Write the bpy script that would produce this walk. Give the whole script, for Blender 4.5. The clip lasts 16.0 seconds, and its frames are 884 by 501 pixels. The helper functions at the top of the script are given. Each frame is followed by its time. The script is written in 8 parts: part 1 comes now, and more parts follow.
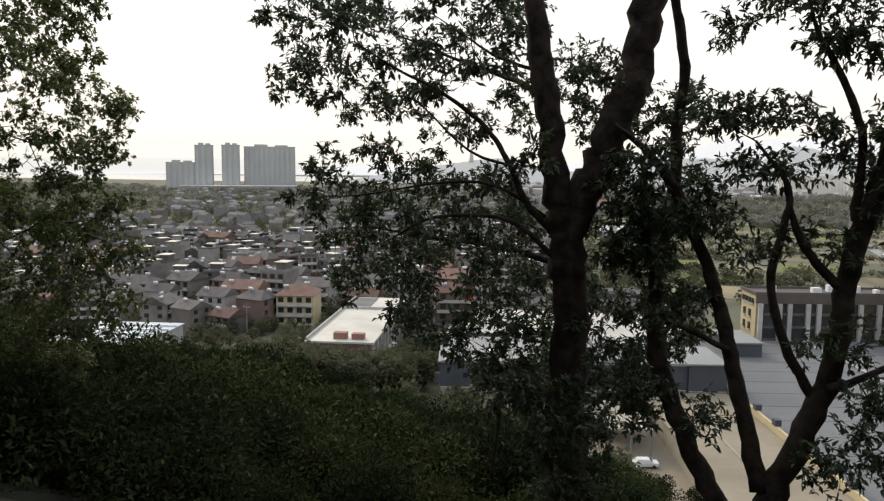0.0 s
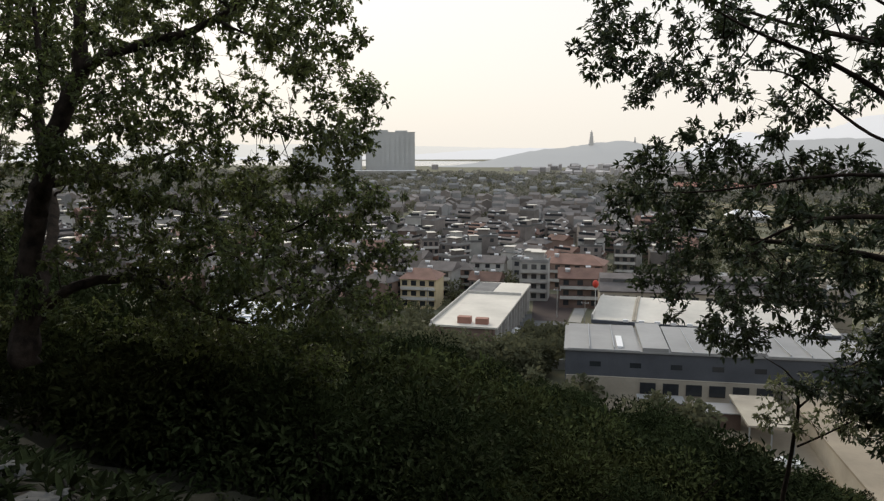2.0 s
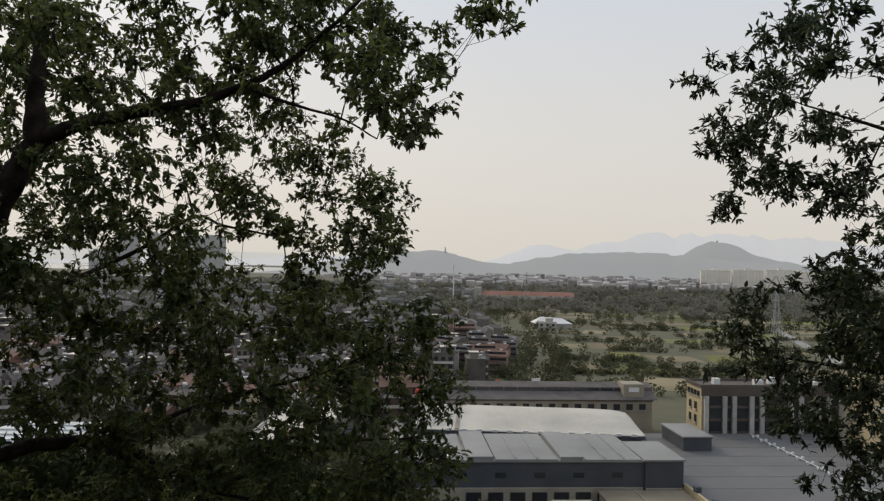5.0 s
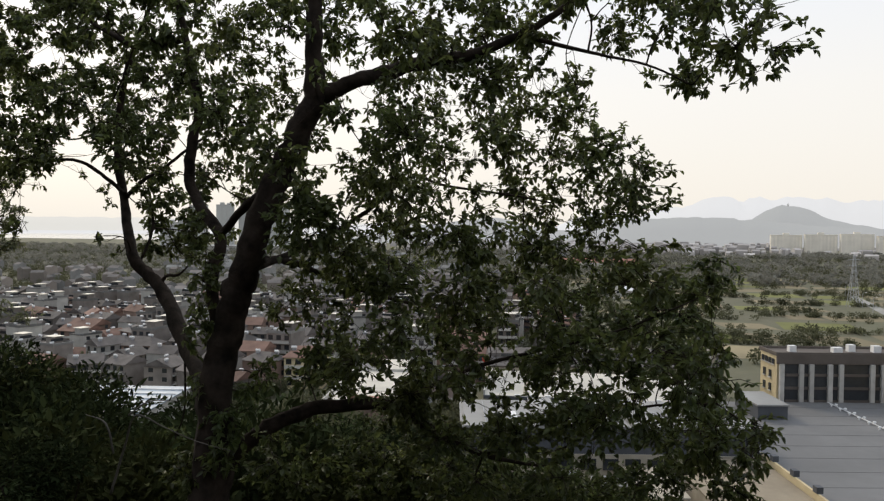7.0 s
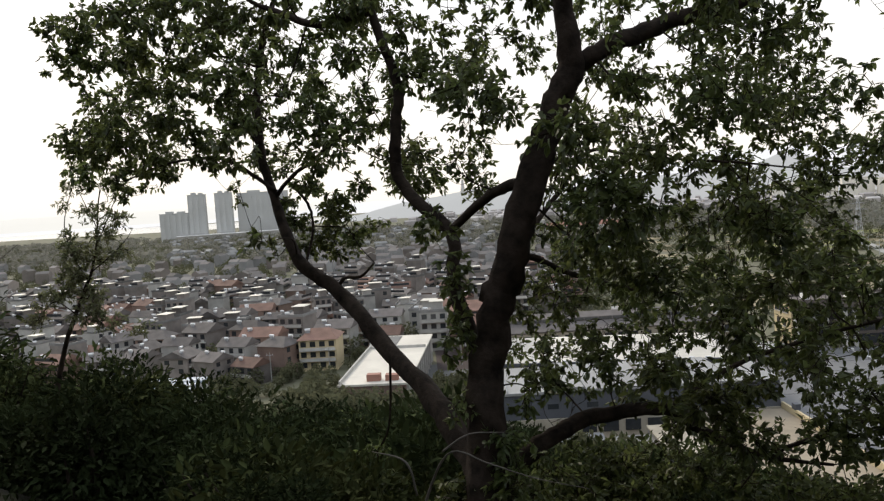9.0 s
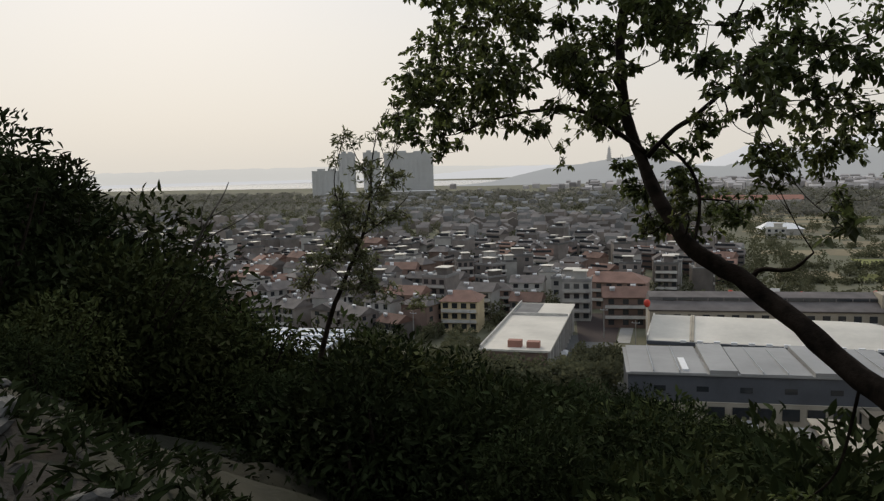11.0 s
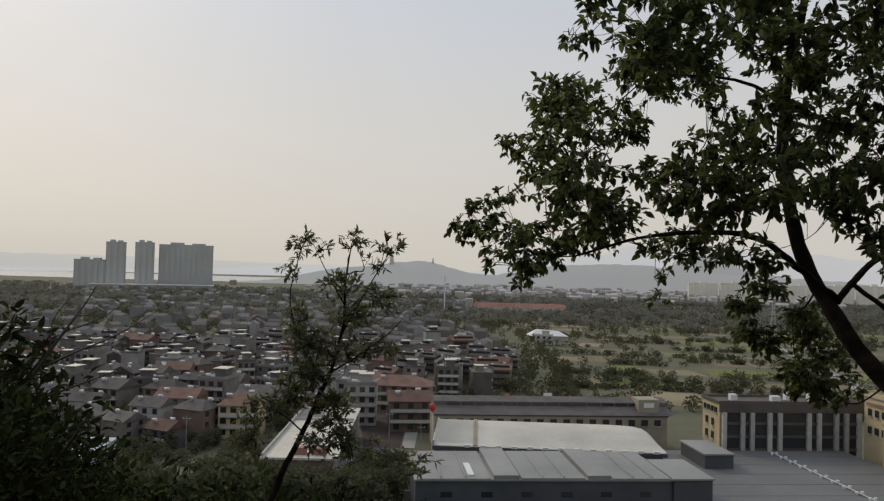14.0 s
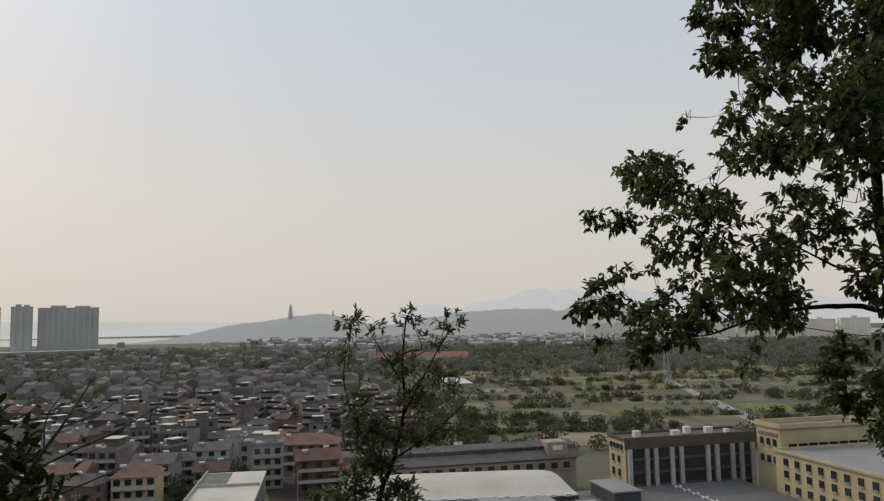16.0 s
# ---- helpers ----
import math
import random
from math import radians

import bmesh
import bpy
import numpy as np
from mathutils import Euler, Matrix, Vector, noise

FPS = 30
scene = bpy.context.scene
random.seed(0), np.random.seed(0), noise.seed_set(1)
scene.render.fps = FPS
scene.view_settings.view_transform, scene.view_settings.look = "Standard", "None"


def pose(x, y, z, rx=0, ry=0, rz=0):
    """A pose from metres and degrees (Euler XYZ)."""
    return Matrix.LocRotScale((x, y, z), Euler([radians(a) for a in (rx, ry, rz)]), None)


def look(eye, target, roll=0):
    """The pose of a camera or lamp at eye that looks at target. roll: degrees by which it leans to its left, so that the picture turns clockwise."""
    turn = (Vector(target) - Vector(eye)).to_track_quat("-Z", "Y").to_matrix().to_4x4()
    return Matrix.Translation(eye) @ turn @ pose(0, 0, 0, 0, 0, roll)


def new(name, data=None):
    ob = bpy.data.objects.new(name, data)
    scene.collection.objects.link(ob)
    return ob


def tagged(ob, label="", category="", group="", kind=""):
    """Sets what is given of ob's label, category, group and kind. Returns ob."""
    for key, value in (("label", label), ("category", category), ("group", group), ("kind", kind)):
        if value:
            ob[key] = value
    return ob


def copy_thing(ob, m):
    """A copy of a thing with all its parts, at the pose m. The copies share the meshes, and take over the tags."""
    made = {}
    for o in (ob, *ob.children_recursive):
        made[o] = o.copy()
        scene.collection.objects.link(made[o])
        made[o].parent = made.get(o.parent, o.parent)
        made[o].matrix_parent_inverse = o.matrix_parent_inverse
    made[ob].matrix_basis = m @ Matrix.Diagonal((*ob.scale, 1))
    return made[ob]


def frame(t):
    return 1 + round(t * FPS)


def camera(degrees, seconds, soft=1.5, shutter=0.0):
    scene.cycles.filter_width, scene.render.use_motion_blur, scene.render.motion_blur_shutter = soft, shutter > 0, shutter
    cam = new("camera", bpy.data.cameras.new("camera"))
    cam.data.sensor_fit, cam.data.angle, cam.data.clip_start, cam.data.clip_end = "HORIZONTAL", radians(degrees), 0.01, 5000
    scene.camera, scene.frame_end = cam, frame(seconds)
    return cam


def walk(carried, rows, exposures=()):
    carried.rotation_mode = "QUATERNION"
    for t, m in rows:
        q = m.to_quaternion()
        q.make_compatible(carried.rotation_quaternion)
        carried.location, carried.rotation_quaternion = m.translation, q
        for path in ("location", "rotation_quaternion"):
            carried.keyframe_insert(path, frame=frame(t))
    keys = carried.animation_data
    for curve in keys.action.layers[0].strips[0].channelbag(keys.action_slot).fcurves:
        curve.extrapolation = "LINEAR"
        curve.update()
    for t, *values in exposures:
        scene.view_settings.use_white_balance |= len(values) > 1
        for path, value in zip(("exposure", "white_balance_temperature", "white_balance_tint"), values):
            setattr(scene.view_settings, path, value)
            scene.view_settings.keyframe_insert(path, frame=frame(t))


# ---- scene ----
from collections import defaultdict
from math import atan2, cos, pi, sin, sqrt

# ---- camera and walk ----
cam = camera(61.3, 16.0, soft=1.3, shutter=0.0)
PATH = [
    (0, 0.000, 0.000, 1.430, 11.77, -6.42, -0.57),
    (0.5, -0.540, 0.149, 1.462, 16.31, -5.58, 1.07),
    (0.7, -0.753, 0.219, 1.468, 18.12, -5.05, 1.40),
    (1, -1.054, 0.311, 1.472, 19.04, -8.44, 1.25),
    (1.5, -1.574, 0.416, 1.484, 19.60, -8.19, 0.39),
    (2, -2.097, 0.542, 1.479, 20.69, -7.68, 0.06),
    (2.5, -2.535, 0.684, 1.550, 16.73, -3.64, 3.20),
    (3, -2.953, 0.831, 1.569, 11.92, -0.80, 1.16),
    (3.2, -3.105, 0.914, 1.565, 7.69, -2.74, 1.30),
    (5.3, -5.103, 1.659, 1.502, 6.00, 0.81, -2.14),
    (5.5, -5.266, 1.695, 1.490, 5.79, -1.97, -4.81),
    (6, -5.596, 1.687, 1.415, 6.06, -2.72, 0.50),
    (6.5, -5.997, 1.627, 1.370, 11.30, -3.81, 1.95),
    (7, -6.509, 1.580, 1.418, 11.10, -1.89, -0.45),
    (7.5, -6.921, 1.572, 1.468, 4.76, -3.65, 6.88),
    (8, -7.349, 1.631, 1.496, 6.84, -4.63, 8.49),
    (8.5, -7.869, 1.764, 1.531, 7.75, -4.74, 8.05),
    (9, -8.375, 1.918, 1.557, 10.96, -4.00, 3.63),
    (9.5, -8.967, 2.104, 1.567, 16.69, -3.68, -1.82),
    (10, -9.557, 2.357, 1.575, 21.17, -5.16, 2.60),
    (10.2, -9.798, 2.470, 1.587, 22.89, -6.45, 2.05),
    (12.3, -11.747, 3.022, 1.707, 12.48, -2.48, 2.18),
    (12.5, -11.951, 3.136, 1.719, 8.55, -1.21, 3.22),
    (13, -12.412, 3.492, 1.801, 0.60, 2.58, -4.25),
    (13.1, -12.500, 3.560, 1.800, -1.13, 1.10, -1.97),
    (13.5, -12.820, 3.792, 1.790, 3.54, 1.56, -2.00),
    (14, -13.214, 3.994, 1.822, 5.35, 1.50, -1.49),
    (14.5, -13.558, 4.086, 1.879, 6.18, 2.58, -0.51),
    (15, -13.857, 4.096, 1.921, 5.56, 1.08, 1.72),
    (15.5, -14.226, 4.084, 1.992, 1.85, 2.46, 2.74),
    (16, -14.644, 4.074, 2.050, -2.24, 5.33, 1.08),
]
EXPOSURES = [(0.0, 0.72), (0.7, 0.48), (1.5, 0.6), (2.0, 0.5), (3.0, 0.2), (5.5, 0.05), (6.2, 0.4), (7.2, 0.5), (7.6, 0.55), (8.0, 0.9), (8.6, 0.82), (9.0, 0.8), (9.5, 0.45), (10.2, 0.2), (12.5, 0.05), (13.5, -0.05), (14.5, -0.18), (15.4, -0.2), (16.0, -0.1)]
walk(cam, [(t, pose(x, y, z, 90 + pitch, roll, yaw)) for t, x, y, z, yaw, pitch, roll in PATH], EXPOSURES)

# ---- sky and sun ----
SUN_BEARING, SUN_HEIGHT = -42.0, 34.0
world = bpy.data.worlds.new("world")
scene.world = world
world.use_nodes = True
wn, wl = world.node_tree.nodes, world.node_tree.links
wn.clear()
sky = wn.new("ShaderNodeTexSky")
sky.sky_type, sky.sun_disc = "NISHITA", False
sky.sun_elevation, sky.sun_rotation = radians(SUN_HEIGHT), radians(SUN_BEARING)
sky.air_density, sky.dust_density, sky.ozone_density = 1.0, 5.0, 1.0
coord = wn.new("ShaderNodeTexCoord")
split = wn.new("ShaderNodeSeparateXYZ")
wl.new(coord.outputs["Generated"], split.inputs[0])
ramp = wn.new("ShaderNodeValToRGB")
ramp.color_ramp.elements[0].position, ramp.color_ramp.elements[0].color = 0.0, (0.57, 0.535, 0.48, 1)
ramp.color_ramp.elements[1].position, ramp.color_ramp.elements[1].color = 0.45, (0.475, 0.525, 0.605, 1)
mid = ramp.color_ramp.elements.new(0.17)
mid.color = (0.565, 0.55, 0.525, 1)
wl.new(split.outputs["Z"], ramp.inputs[0])
bg_sky, bg_haze, add = wn.new("ShaderNodeBackground"), wn.new("ShaderNodeBackground"), wn.new("ShaderNodeAddShader")
bg_sky.inputs["Strength"].default_value = 0.008
bg_haze.inputs["Strength"].default_value = 1.14
wl.new(sky.outputs[0], bg_sky.inputs[0])
wl.new(ramp.outputs[0], bg_haze.inputs[0])
wl.new(bg_sky.outputs[0], add.inputs[0])
wl.new(bg_haze.outputs[0], add.inputs[1])
wl.new(add.outputs[0], wn.new("ShaderNodeOutputWorld").inputs[0])
sun = new("sun", bpy.data.lights.new("sun", "SUN"))
sun.data.energy, sun.data.angle, sun.data.color = 1.3, radians(20), (1.0, 0.87, 0.68)
sun_dir = Vector((sin(radians(SUN_BEARING)) * cos(radians(SUN_HEIGHT)), cos(radians(SUN_BEARING)) * cos(radians(SUN_HEIGHT)), sin(radians(SUN_HEIGHT))))
sun.matrix_world = look((0, 0, 60), Vector((0, 0, 60)) - sun_dir)

rng = random.Random(7)
nrng = np.random.default_rng(11)
TOWN = -48.0  # level of the plain below the hill; the path is at 0


# ---- materials ----
def material(name, colour, rough=0.8, var=0.25, scale=2.0, fine=14.0, bump=0.15, metal=0.0, per_object=0.0, per_island=0.0, second=None, translucent=0.0, spec=0.3):
    m = bpy.data.materials.new(name)
    m.use_nodes = True
    n, l = m.node_tree.nodes, m.node_tree.links
    p = n["Principled BSDF"]
    p.inputs["Roughness"].default_value, p.inputs["Metallic"].default_value = rough, metal
    p.inputs["Specular IOR Level"].default_value = spec
    where = n.new("ShaderNodeTexCoord")
    big, small = n.new("ShaderNodeTexNoise"), n.new("ShaderNodeTexNoise")
    for tex, s in ((big, scale), (small, fine)):
        tex.inputs["Scale"].default_value, tex.inputs["Detail"].default_value = s, 5
        l.new(where.outputs["Object"], tex.inputs["Vector"])
    mix = n.new("ShaderNodeMix")
    mix.data_type = "RGBA"
    other = second or tuple(c * (1 - 1.6 * var) for c in colour)
    mix.inputs["A"].default_value = (*[min(1, c * (1 + 0.6 * var)) for c in colour], 1)
    mix.inputs["B"].default_value = (*other, 1)
    blend = n.new("ShaderNodeMath")
    blend.operation = "MULTIPLY_ADD"
    blend.inputs[1].default_value, blend.inputs[2].default_value = 1.6, -0.3
    l.new(big.outputs["Fac"], blend.inputs[0])
    blend.use_clamp = True
    l.new(blend.outputs[0], mix.inputs["Factor"])
    hsv = n.new("ShaderNodeHueSaturation")
    l.new(mix.outputs["Result"], hsv.inputs["Color"])
    value = n.new("ShaderNodeMath")
    value.operation = "MULTIPLY_ADD"
    value.inputs[1].default_value, value.inputs[2].default_value = 0.5 * var * 2, 1 - 0.5 * var
    l.new(small.outputs["Fac"], value.inputs[0])
    last = value
    for amount, node, socket in ((per_object, "ShaderNodeObjectInfo", "Random"), (per_island, "ShaderNodeNewGeometry", "Random Per Island")):
        if amount:
            src, k = n.new(node), n.new("ShaderNodeMath")
            k.operation = "MULTIPLY_ADD"
            k.inputs[1].default_value, k.inputs[2].default_value = amount, 1 - amount / 2
            l.new(src.outputs[socket], k.inputs[0])
            times = n.new("ShaderNodeMath")
            times.operation = "MULTIPLY"
            l.new(last.outputs[0], times.inputs[0])
            l.new(k.outputs[0], times.inputs[1])
            last = times
    l.new(last.outputs[0], hsv.inputs["Value"])
    l.new(hsv.outputs[0], p.inputs["Base Color"])
    if bump:
        b = n.new("ShaderNodeBump")
        b.inputs["Strength"].default_value, b.inputs["Distance"].default_value = bump, 0.3 / fine
        l.new(small.outputs["Fac"], b.inputs["Height"])
        l.new(b.outputs[0], p.inputs["Normal"])
    if translucent:
        t, mixer = n.new("ShaderNodeBsdfTranslucent"), n.new("ShaderNodeMixShader")
        mixer.inputs[0].default_value = translucent
        l.new(hsv.outputs[0], t.inputs["Color"])
        l.new(p.outputs[0], mixer.inputs[1])
        l.new(t.outputs[0], mixer.inputs[2])
        l.new(mixer.outputs[0], n["Material Output"].inputs[0])
    return m


BARK = material("bark", (0.046, 0.034, 0.026), 0.95, 0.6, 9, 38, 1.0, spec=0.1)
BARK_DRY = material("dry_bark", (0.12, 0.105, 0.088), 0.9, 0.3, 6, 40, 0.4)
LEAF_A = material("camphor_leaf", (0.078, 0.105, 0.036), 0.38, 0.3, 1.2, 8, 0.0, per_island=0.9, second=(0.1, 0.108, 0.034), translucent=0.6, spec=0.45)
LEAF_B = material("oak_leaf", (0.04, 0.058, 0.026), 0.4, 0.3, 1.2, 8, 0.0, per_island=0.9, second=(0.05, 0.06, 0.028), translucent=0.42, spec=0.4)
LEAF_C = material("sapling_leaf", (0.12, 0.135, 0.07), 0.45, 0.3, 1.5, 8, 0.0, per_island=0.8, second=(0.14, 0.14, 0.07), translucent=0.6)
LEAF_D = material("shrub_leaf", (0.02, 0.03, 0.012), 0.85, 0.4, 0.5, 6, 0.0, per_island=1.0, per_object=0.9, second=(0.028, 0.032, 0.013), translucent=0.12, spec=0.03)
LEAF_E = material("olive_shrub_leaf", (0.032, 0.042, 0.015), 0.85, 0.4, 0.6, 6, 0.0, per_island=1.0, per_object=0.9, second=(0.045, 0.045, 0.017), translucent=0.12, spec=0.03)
SOIL = material("soil", (0.04, 0.034, 0.026), 0.95, 0.5, 1.5, 22, 1.0)
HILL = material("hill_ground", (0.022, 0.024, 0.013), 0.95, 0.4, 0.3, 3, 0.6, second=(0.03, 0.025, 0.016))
ROCK = material("rock", (0.09, 0.088, 0.08), 0.85, 0.4, 3, 20, 0.6, per_object=0.5)
PLAIN = material("plain_ground", (0.085, 0.088, 0.05), 0.95, 0.4, 0.012, 0.12, 0.0, second=(0.13, 0.118, 0.08))
CONCRETE = material("concrete", (0.33, 0.32, 0.29), 0.85, 0.25, 0.12, 1.5, 0.1)
ASPHALT = material("asphalt", (0.11, 0.11, 0.105), 0.9, 0.25, 0.1, 1.2, 0.1)
YARD = material("yard_ground", (0.3, 0.25, 0.18), 0.9, 0.25, 0.08, 0.8, 0.1)
ROOF_METAL = material("grey_metal_roof", (0.27, 0.265, 0.25), 0.6, 0.2, 0.08, 0.6, 0.0, spec=0.5)
ROOF_DEPOT = material("dark_grey_roof", (0.165, 0.162, 0.158), 0.65, 0.2, 0.05, 0.5, 0.0)
OFFICE_STONE = material("brown_stone", (0.12, 0.1, 0.085), 0.8, 0.2, 0.2, 2, 0.0)
ROOF_WHITE = material("white_roof", (0.58, 0.54, 0.46), 0.6, 0.18, 0.1, 0.9, 0.0)
ROOF_BLUE = material("blue_metal_roof", (0.3, 0.36, 0.42), 0.45, 0.2, 0.1, 0.9, 0.0)
WALL_DARK = material("dark_metal_wall", (0.085, 0.09, 0.1), 0.6, 0.2, 0.2, 2, 0.0)
WALL_TAN = material("tan_wall", (0.36, 0.32, 0.25), 0.85, 0.2, 0.2, 2, 0.0)
WALL_YELLOW = material("yellow_wall", (0.56, 0.46, 0.28), 0.85, 0.15, 0.2, 2, 0.0)
WALL_WHITE = material("white_wall", (0.4, 0.385, 0.35), 0.85, 0.2, 0.2, 2, 0.0, per_object=0.5)
WALL_GREY = material("grey_wall", (0.205, 0.18, 0.16), 0.85, 0.3, 0.2, 2, 0.0, per_object=0.8)
WALL_BROWN = material("brown_wall", (0.21, 0.145, 0.115), 0.85, 0.3, 0.2, 2, 0.0, per_object=0.6)
ROOF_TILE = material("grey_tile_roof", (0.128, 0.113, 0.104), 0.85, 0.3, 0.3, 4, 0.2, per_object=0.7)
# ROOF_FAR, ROOF_HAZY and WALL_HAZY carry distance haze as paler base colour
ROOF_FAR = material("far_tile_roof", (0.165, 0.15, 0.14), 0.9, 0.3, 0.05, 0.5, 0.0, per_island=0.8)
ROOF_HAZY = material("hazed_tile_roof", (0.2, 0.2, 0.192), 0.9, 0.3, 0.05, 0.5, 0.0, per_island=0.9)
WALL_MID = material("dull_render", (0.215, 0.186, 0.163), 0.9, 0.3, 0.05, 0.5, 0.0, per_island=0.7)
WALL_HAZY = material("hazed_render", (0.25, 0.245, 0.235), 0.9, 0.3, 0.05, 0.5, 0.0, per_island=0.6)
ROOF_BROWN = material("brown_tile_roof", (0.2, 0.118, 0.09), 0.85, 0.3, 0.3, 4, 0.2, per_object=0.6)
ROOF_FLAT = material("flat_roof", (0.19, 0.185, 0.175), 0.9, 0.3, 0.3, 4, 0.1, per_object=0.8)
ROOF_RED = material("red_roof", (0.33, 0.17, 0.125), 0.8, 0.2, 0.05, 0.5, 0.0)
WINDOW = material("dark_glass", (0.03, 0.034, 0.038), 0.15, 0.2, 1, 5, 0.0, spec=0.6)
BALCONY = material("balcony_concrete", (0.48, 0.46, 0.42), 0.85, 0.2, 0.5, 4, 0.0, per_object=0.4)
COURT = material("dark_court", (0.055, 0.04, 0.035), 0.9, 0.2, 0.1, 1, 0.0)
STEEL = material("galvanised_steel", (0.4, 0.41, 0.42), 0.5, 0.15, 1, 8, 0.0, metal=0.6)
WHITE = material("white_paint", (0.75, 0.74, 0.72), 0.5, 0.1, 1, 8, 0.0)
RED = material("red_fabric", (0.5, 0.05, 0.03), 0.7, 0.15, 1, 8, 0.0)
FIELD_GREEN = material("green_field", (0.2, 0.205, 0.065), 0.95, 0.3, 0.03, 0.4, 0.0, per_object=0.4)
FIELD_BROWN = material("fallow_field", (0.24, 0.2, 0.12), 0.95, 0.3, 0.03, 0.4, 0.0, per_object=0.5)
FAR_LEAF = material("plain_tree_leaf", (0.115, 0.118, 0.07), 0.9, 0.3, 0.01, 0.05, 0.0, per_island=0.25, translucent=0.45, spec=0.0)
# far woodland greyed in its base colour to stand for haze
FAR_WOOD = material("hazed_wood", (0.235, 0.23, 0.195), 0.95, 0.3, 0.01, 0.1, 0.0, per_island=0.3, translucent=0.4, spec=0.0)
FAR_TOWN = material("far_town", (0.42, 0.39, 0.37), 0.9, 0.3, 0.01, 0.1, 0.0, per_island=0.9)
# cream render whitened further, so its colour holds the distance haze
FAR_CREAM = material("hazed_cream_render", (0.78, 0.73, 0.64), 0.9, 0.12, 0.05, 0.3, 0.0, per_object=0.15)
TOWER = material("tower_concrete", (0.44, 0.44, 0.42), 0.9, 0.12, 0.02, 0.2, 0.0)
WATER = material("river_water", (0.3, 0.31, 0.3), 0.18, 0.1, 0.003, 0.03, 0.0, spec=0.6)


# distance haze painted as emission; none of these things is a lamp
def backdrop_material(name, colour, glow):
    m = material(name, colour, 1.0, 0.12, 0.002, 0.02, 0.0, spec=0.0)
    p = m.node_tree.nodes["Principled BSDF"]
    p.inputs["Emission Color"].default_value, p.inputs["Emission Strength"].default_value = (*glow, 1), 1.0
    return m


HILL_NEAR = backdrop_material("near_hill_haze_glow", (0.1, 0.11, 0.11), (0.255, 0.252, 0.25))
PAGODA = backdrop_material("pagoda_haze_glow", (0.1, 0.1, 0.1), (0.17, 0.17, 0.165))
HILL_FAR = backdrop_material("far_hill_haze_glow", (0.1, 0.11, 0.12), (0.5, 0.492, 0.488))
SHORE = backdrop_material("far_shore_haze_glow", (0.1, 0.1, 0.1), (0.5, 0.485, 0.45))


# ---- helpers ----
def mesh_object(name, verts, faces, mat, parent=None, label="", smooth=False):
    me = bpy.data.meshes.new(name)
    me.from_pydata(verts, [], faces)
    me.materials.append(mat)
    if smooth:
        me.polygons.foreach_set("use_smooth", [True] * len(me.polygons))
    me.update()
    ob = new(name, me)
    if parent:
        ob.parent = parent
    if label:
        tagged(ob, label)
    return ob


def part(name, bm, mat, parent=None, label="", smooth=False):
    me = bpy.data.meshes.new(name)
    bm.normal_update()
    bm.to_mesh(me)
    bm.free()
    me.materials.append(mat)
    if smooth:
        me.polygons.foreach_set("use_smooth", [True] * len(me.polygons))
    ob = new(name, me)
    if parent:
        ob.parent = parent
    if label:
        tagged(ob, label)
    return ob


def shared(name, like, m, parent):
    ob = new(name, like.data)
    ob.parent = parent
    ob.matrix_basis = m
    return ob


def box(bm, x0, x1, y0, y1, z0, z1):
    v = [bm.verts.new(c) for c in ((x0, y0, z0), (x1, y0, z0), (x1, y1, z0), (x0, y1, z0), (x0, y0, z1), (x1, y0, z1), (x1, y1, z1), (x0, y1, z1))]
    for f in ((3, 2, 1, 0), (4, 5, 6, 7), (0, 1, 5, 4), (1, 2, 6, 5), (2, 3, 7, 6), (3, 0, 4, 7)):
        bm.faces.new([v[i] for i in f])


def boxes(*dims):
    bm = bmesh.new()
    for d in dims:
        box(bm, *d)
    return bm


def thing(name, m=None, **tags):
    ob = new(name)
    ob.empty_display_size = 0.2
    if m is not None:
        ob.matrix_basis = m
    return tagged(ob, **tags)


def tube(pts, sides=8, lumpy=0.0, seed=0):
    """Verts and faces of a tapered tube along (x, y, z, r) points."""
    c = np.array([p[:3] for p in pts], float)
    r = np.array([p[3] for p in pts], float)
    t = np.gradient(c, axis=0)
    t /= np.linalg.norm(t, axis=1, keepdims=True) + 1e-9
    ref = np.array([0.31, 0.9, 0.21])
    a = np.cross(t, ref)
    a /= np.linalg.norm(a, axis=1, keepdims=True) + 1e-9
    b = np.cross(t, a)
    ang = np.arange(sides) / sides * 2 * pi
    rr = r[:, None] * np.ones(sides)
    if lumpy:
        g = np.random.default_rng(seed)
        rr = rr * (1 + lumpy * (g.random((len(pts), sides)) - 0.5) + lumpy * 0.8 * np.sin(ang * 3 + seed)[None] * 0.5)
    v = c[:, None] + rr[..., None] * (np.cos(ang)[None, :, None] * a[:, None] + np.sin(ang)[None, :, None] * b[:, None])
    verts = v.reshape(-1, 3).tolist()
    faces = []
    for i in range(len(pts) - 1):
        for k in range(sides):
            k2 = (k + 1) % sides
            faces.append((i * sides + k, i * sides + k2, (i + 1) * sides + k2, (i + 1) * sides + k))
    faces.append(tuple(range(sides))[::-1])
    faces.append(tuple((len(pts) - 1) * sides + k for k in range(sides)))
    return verts, faces


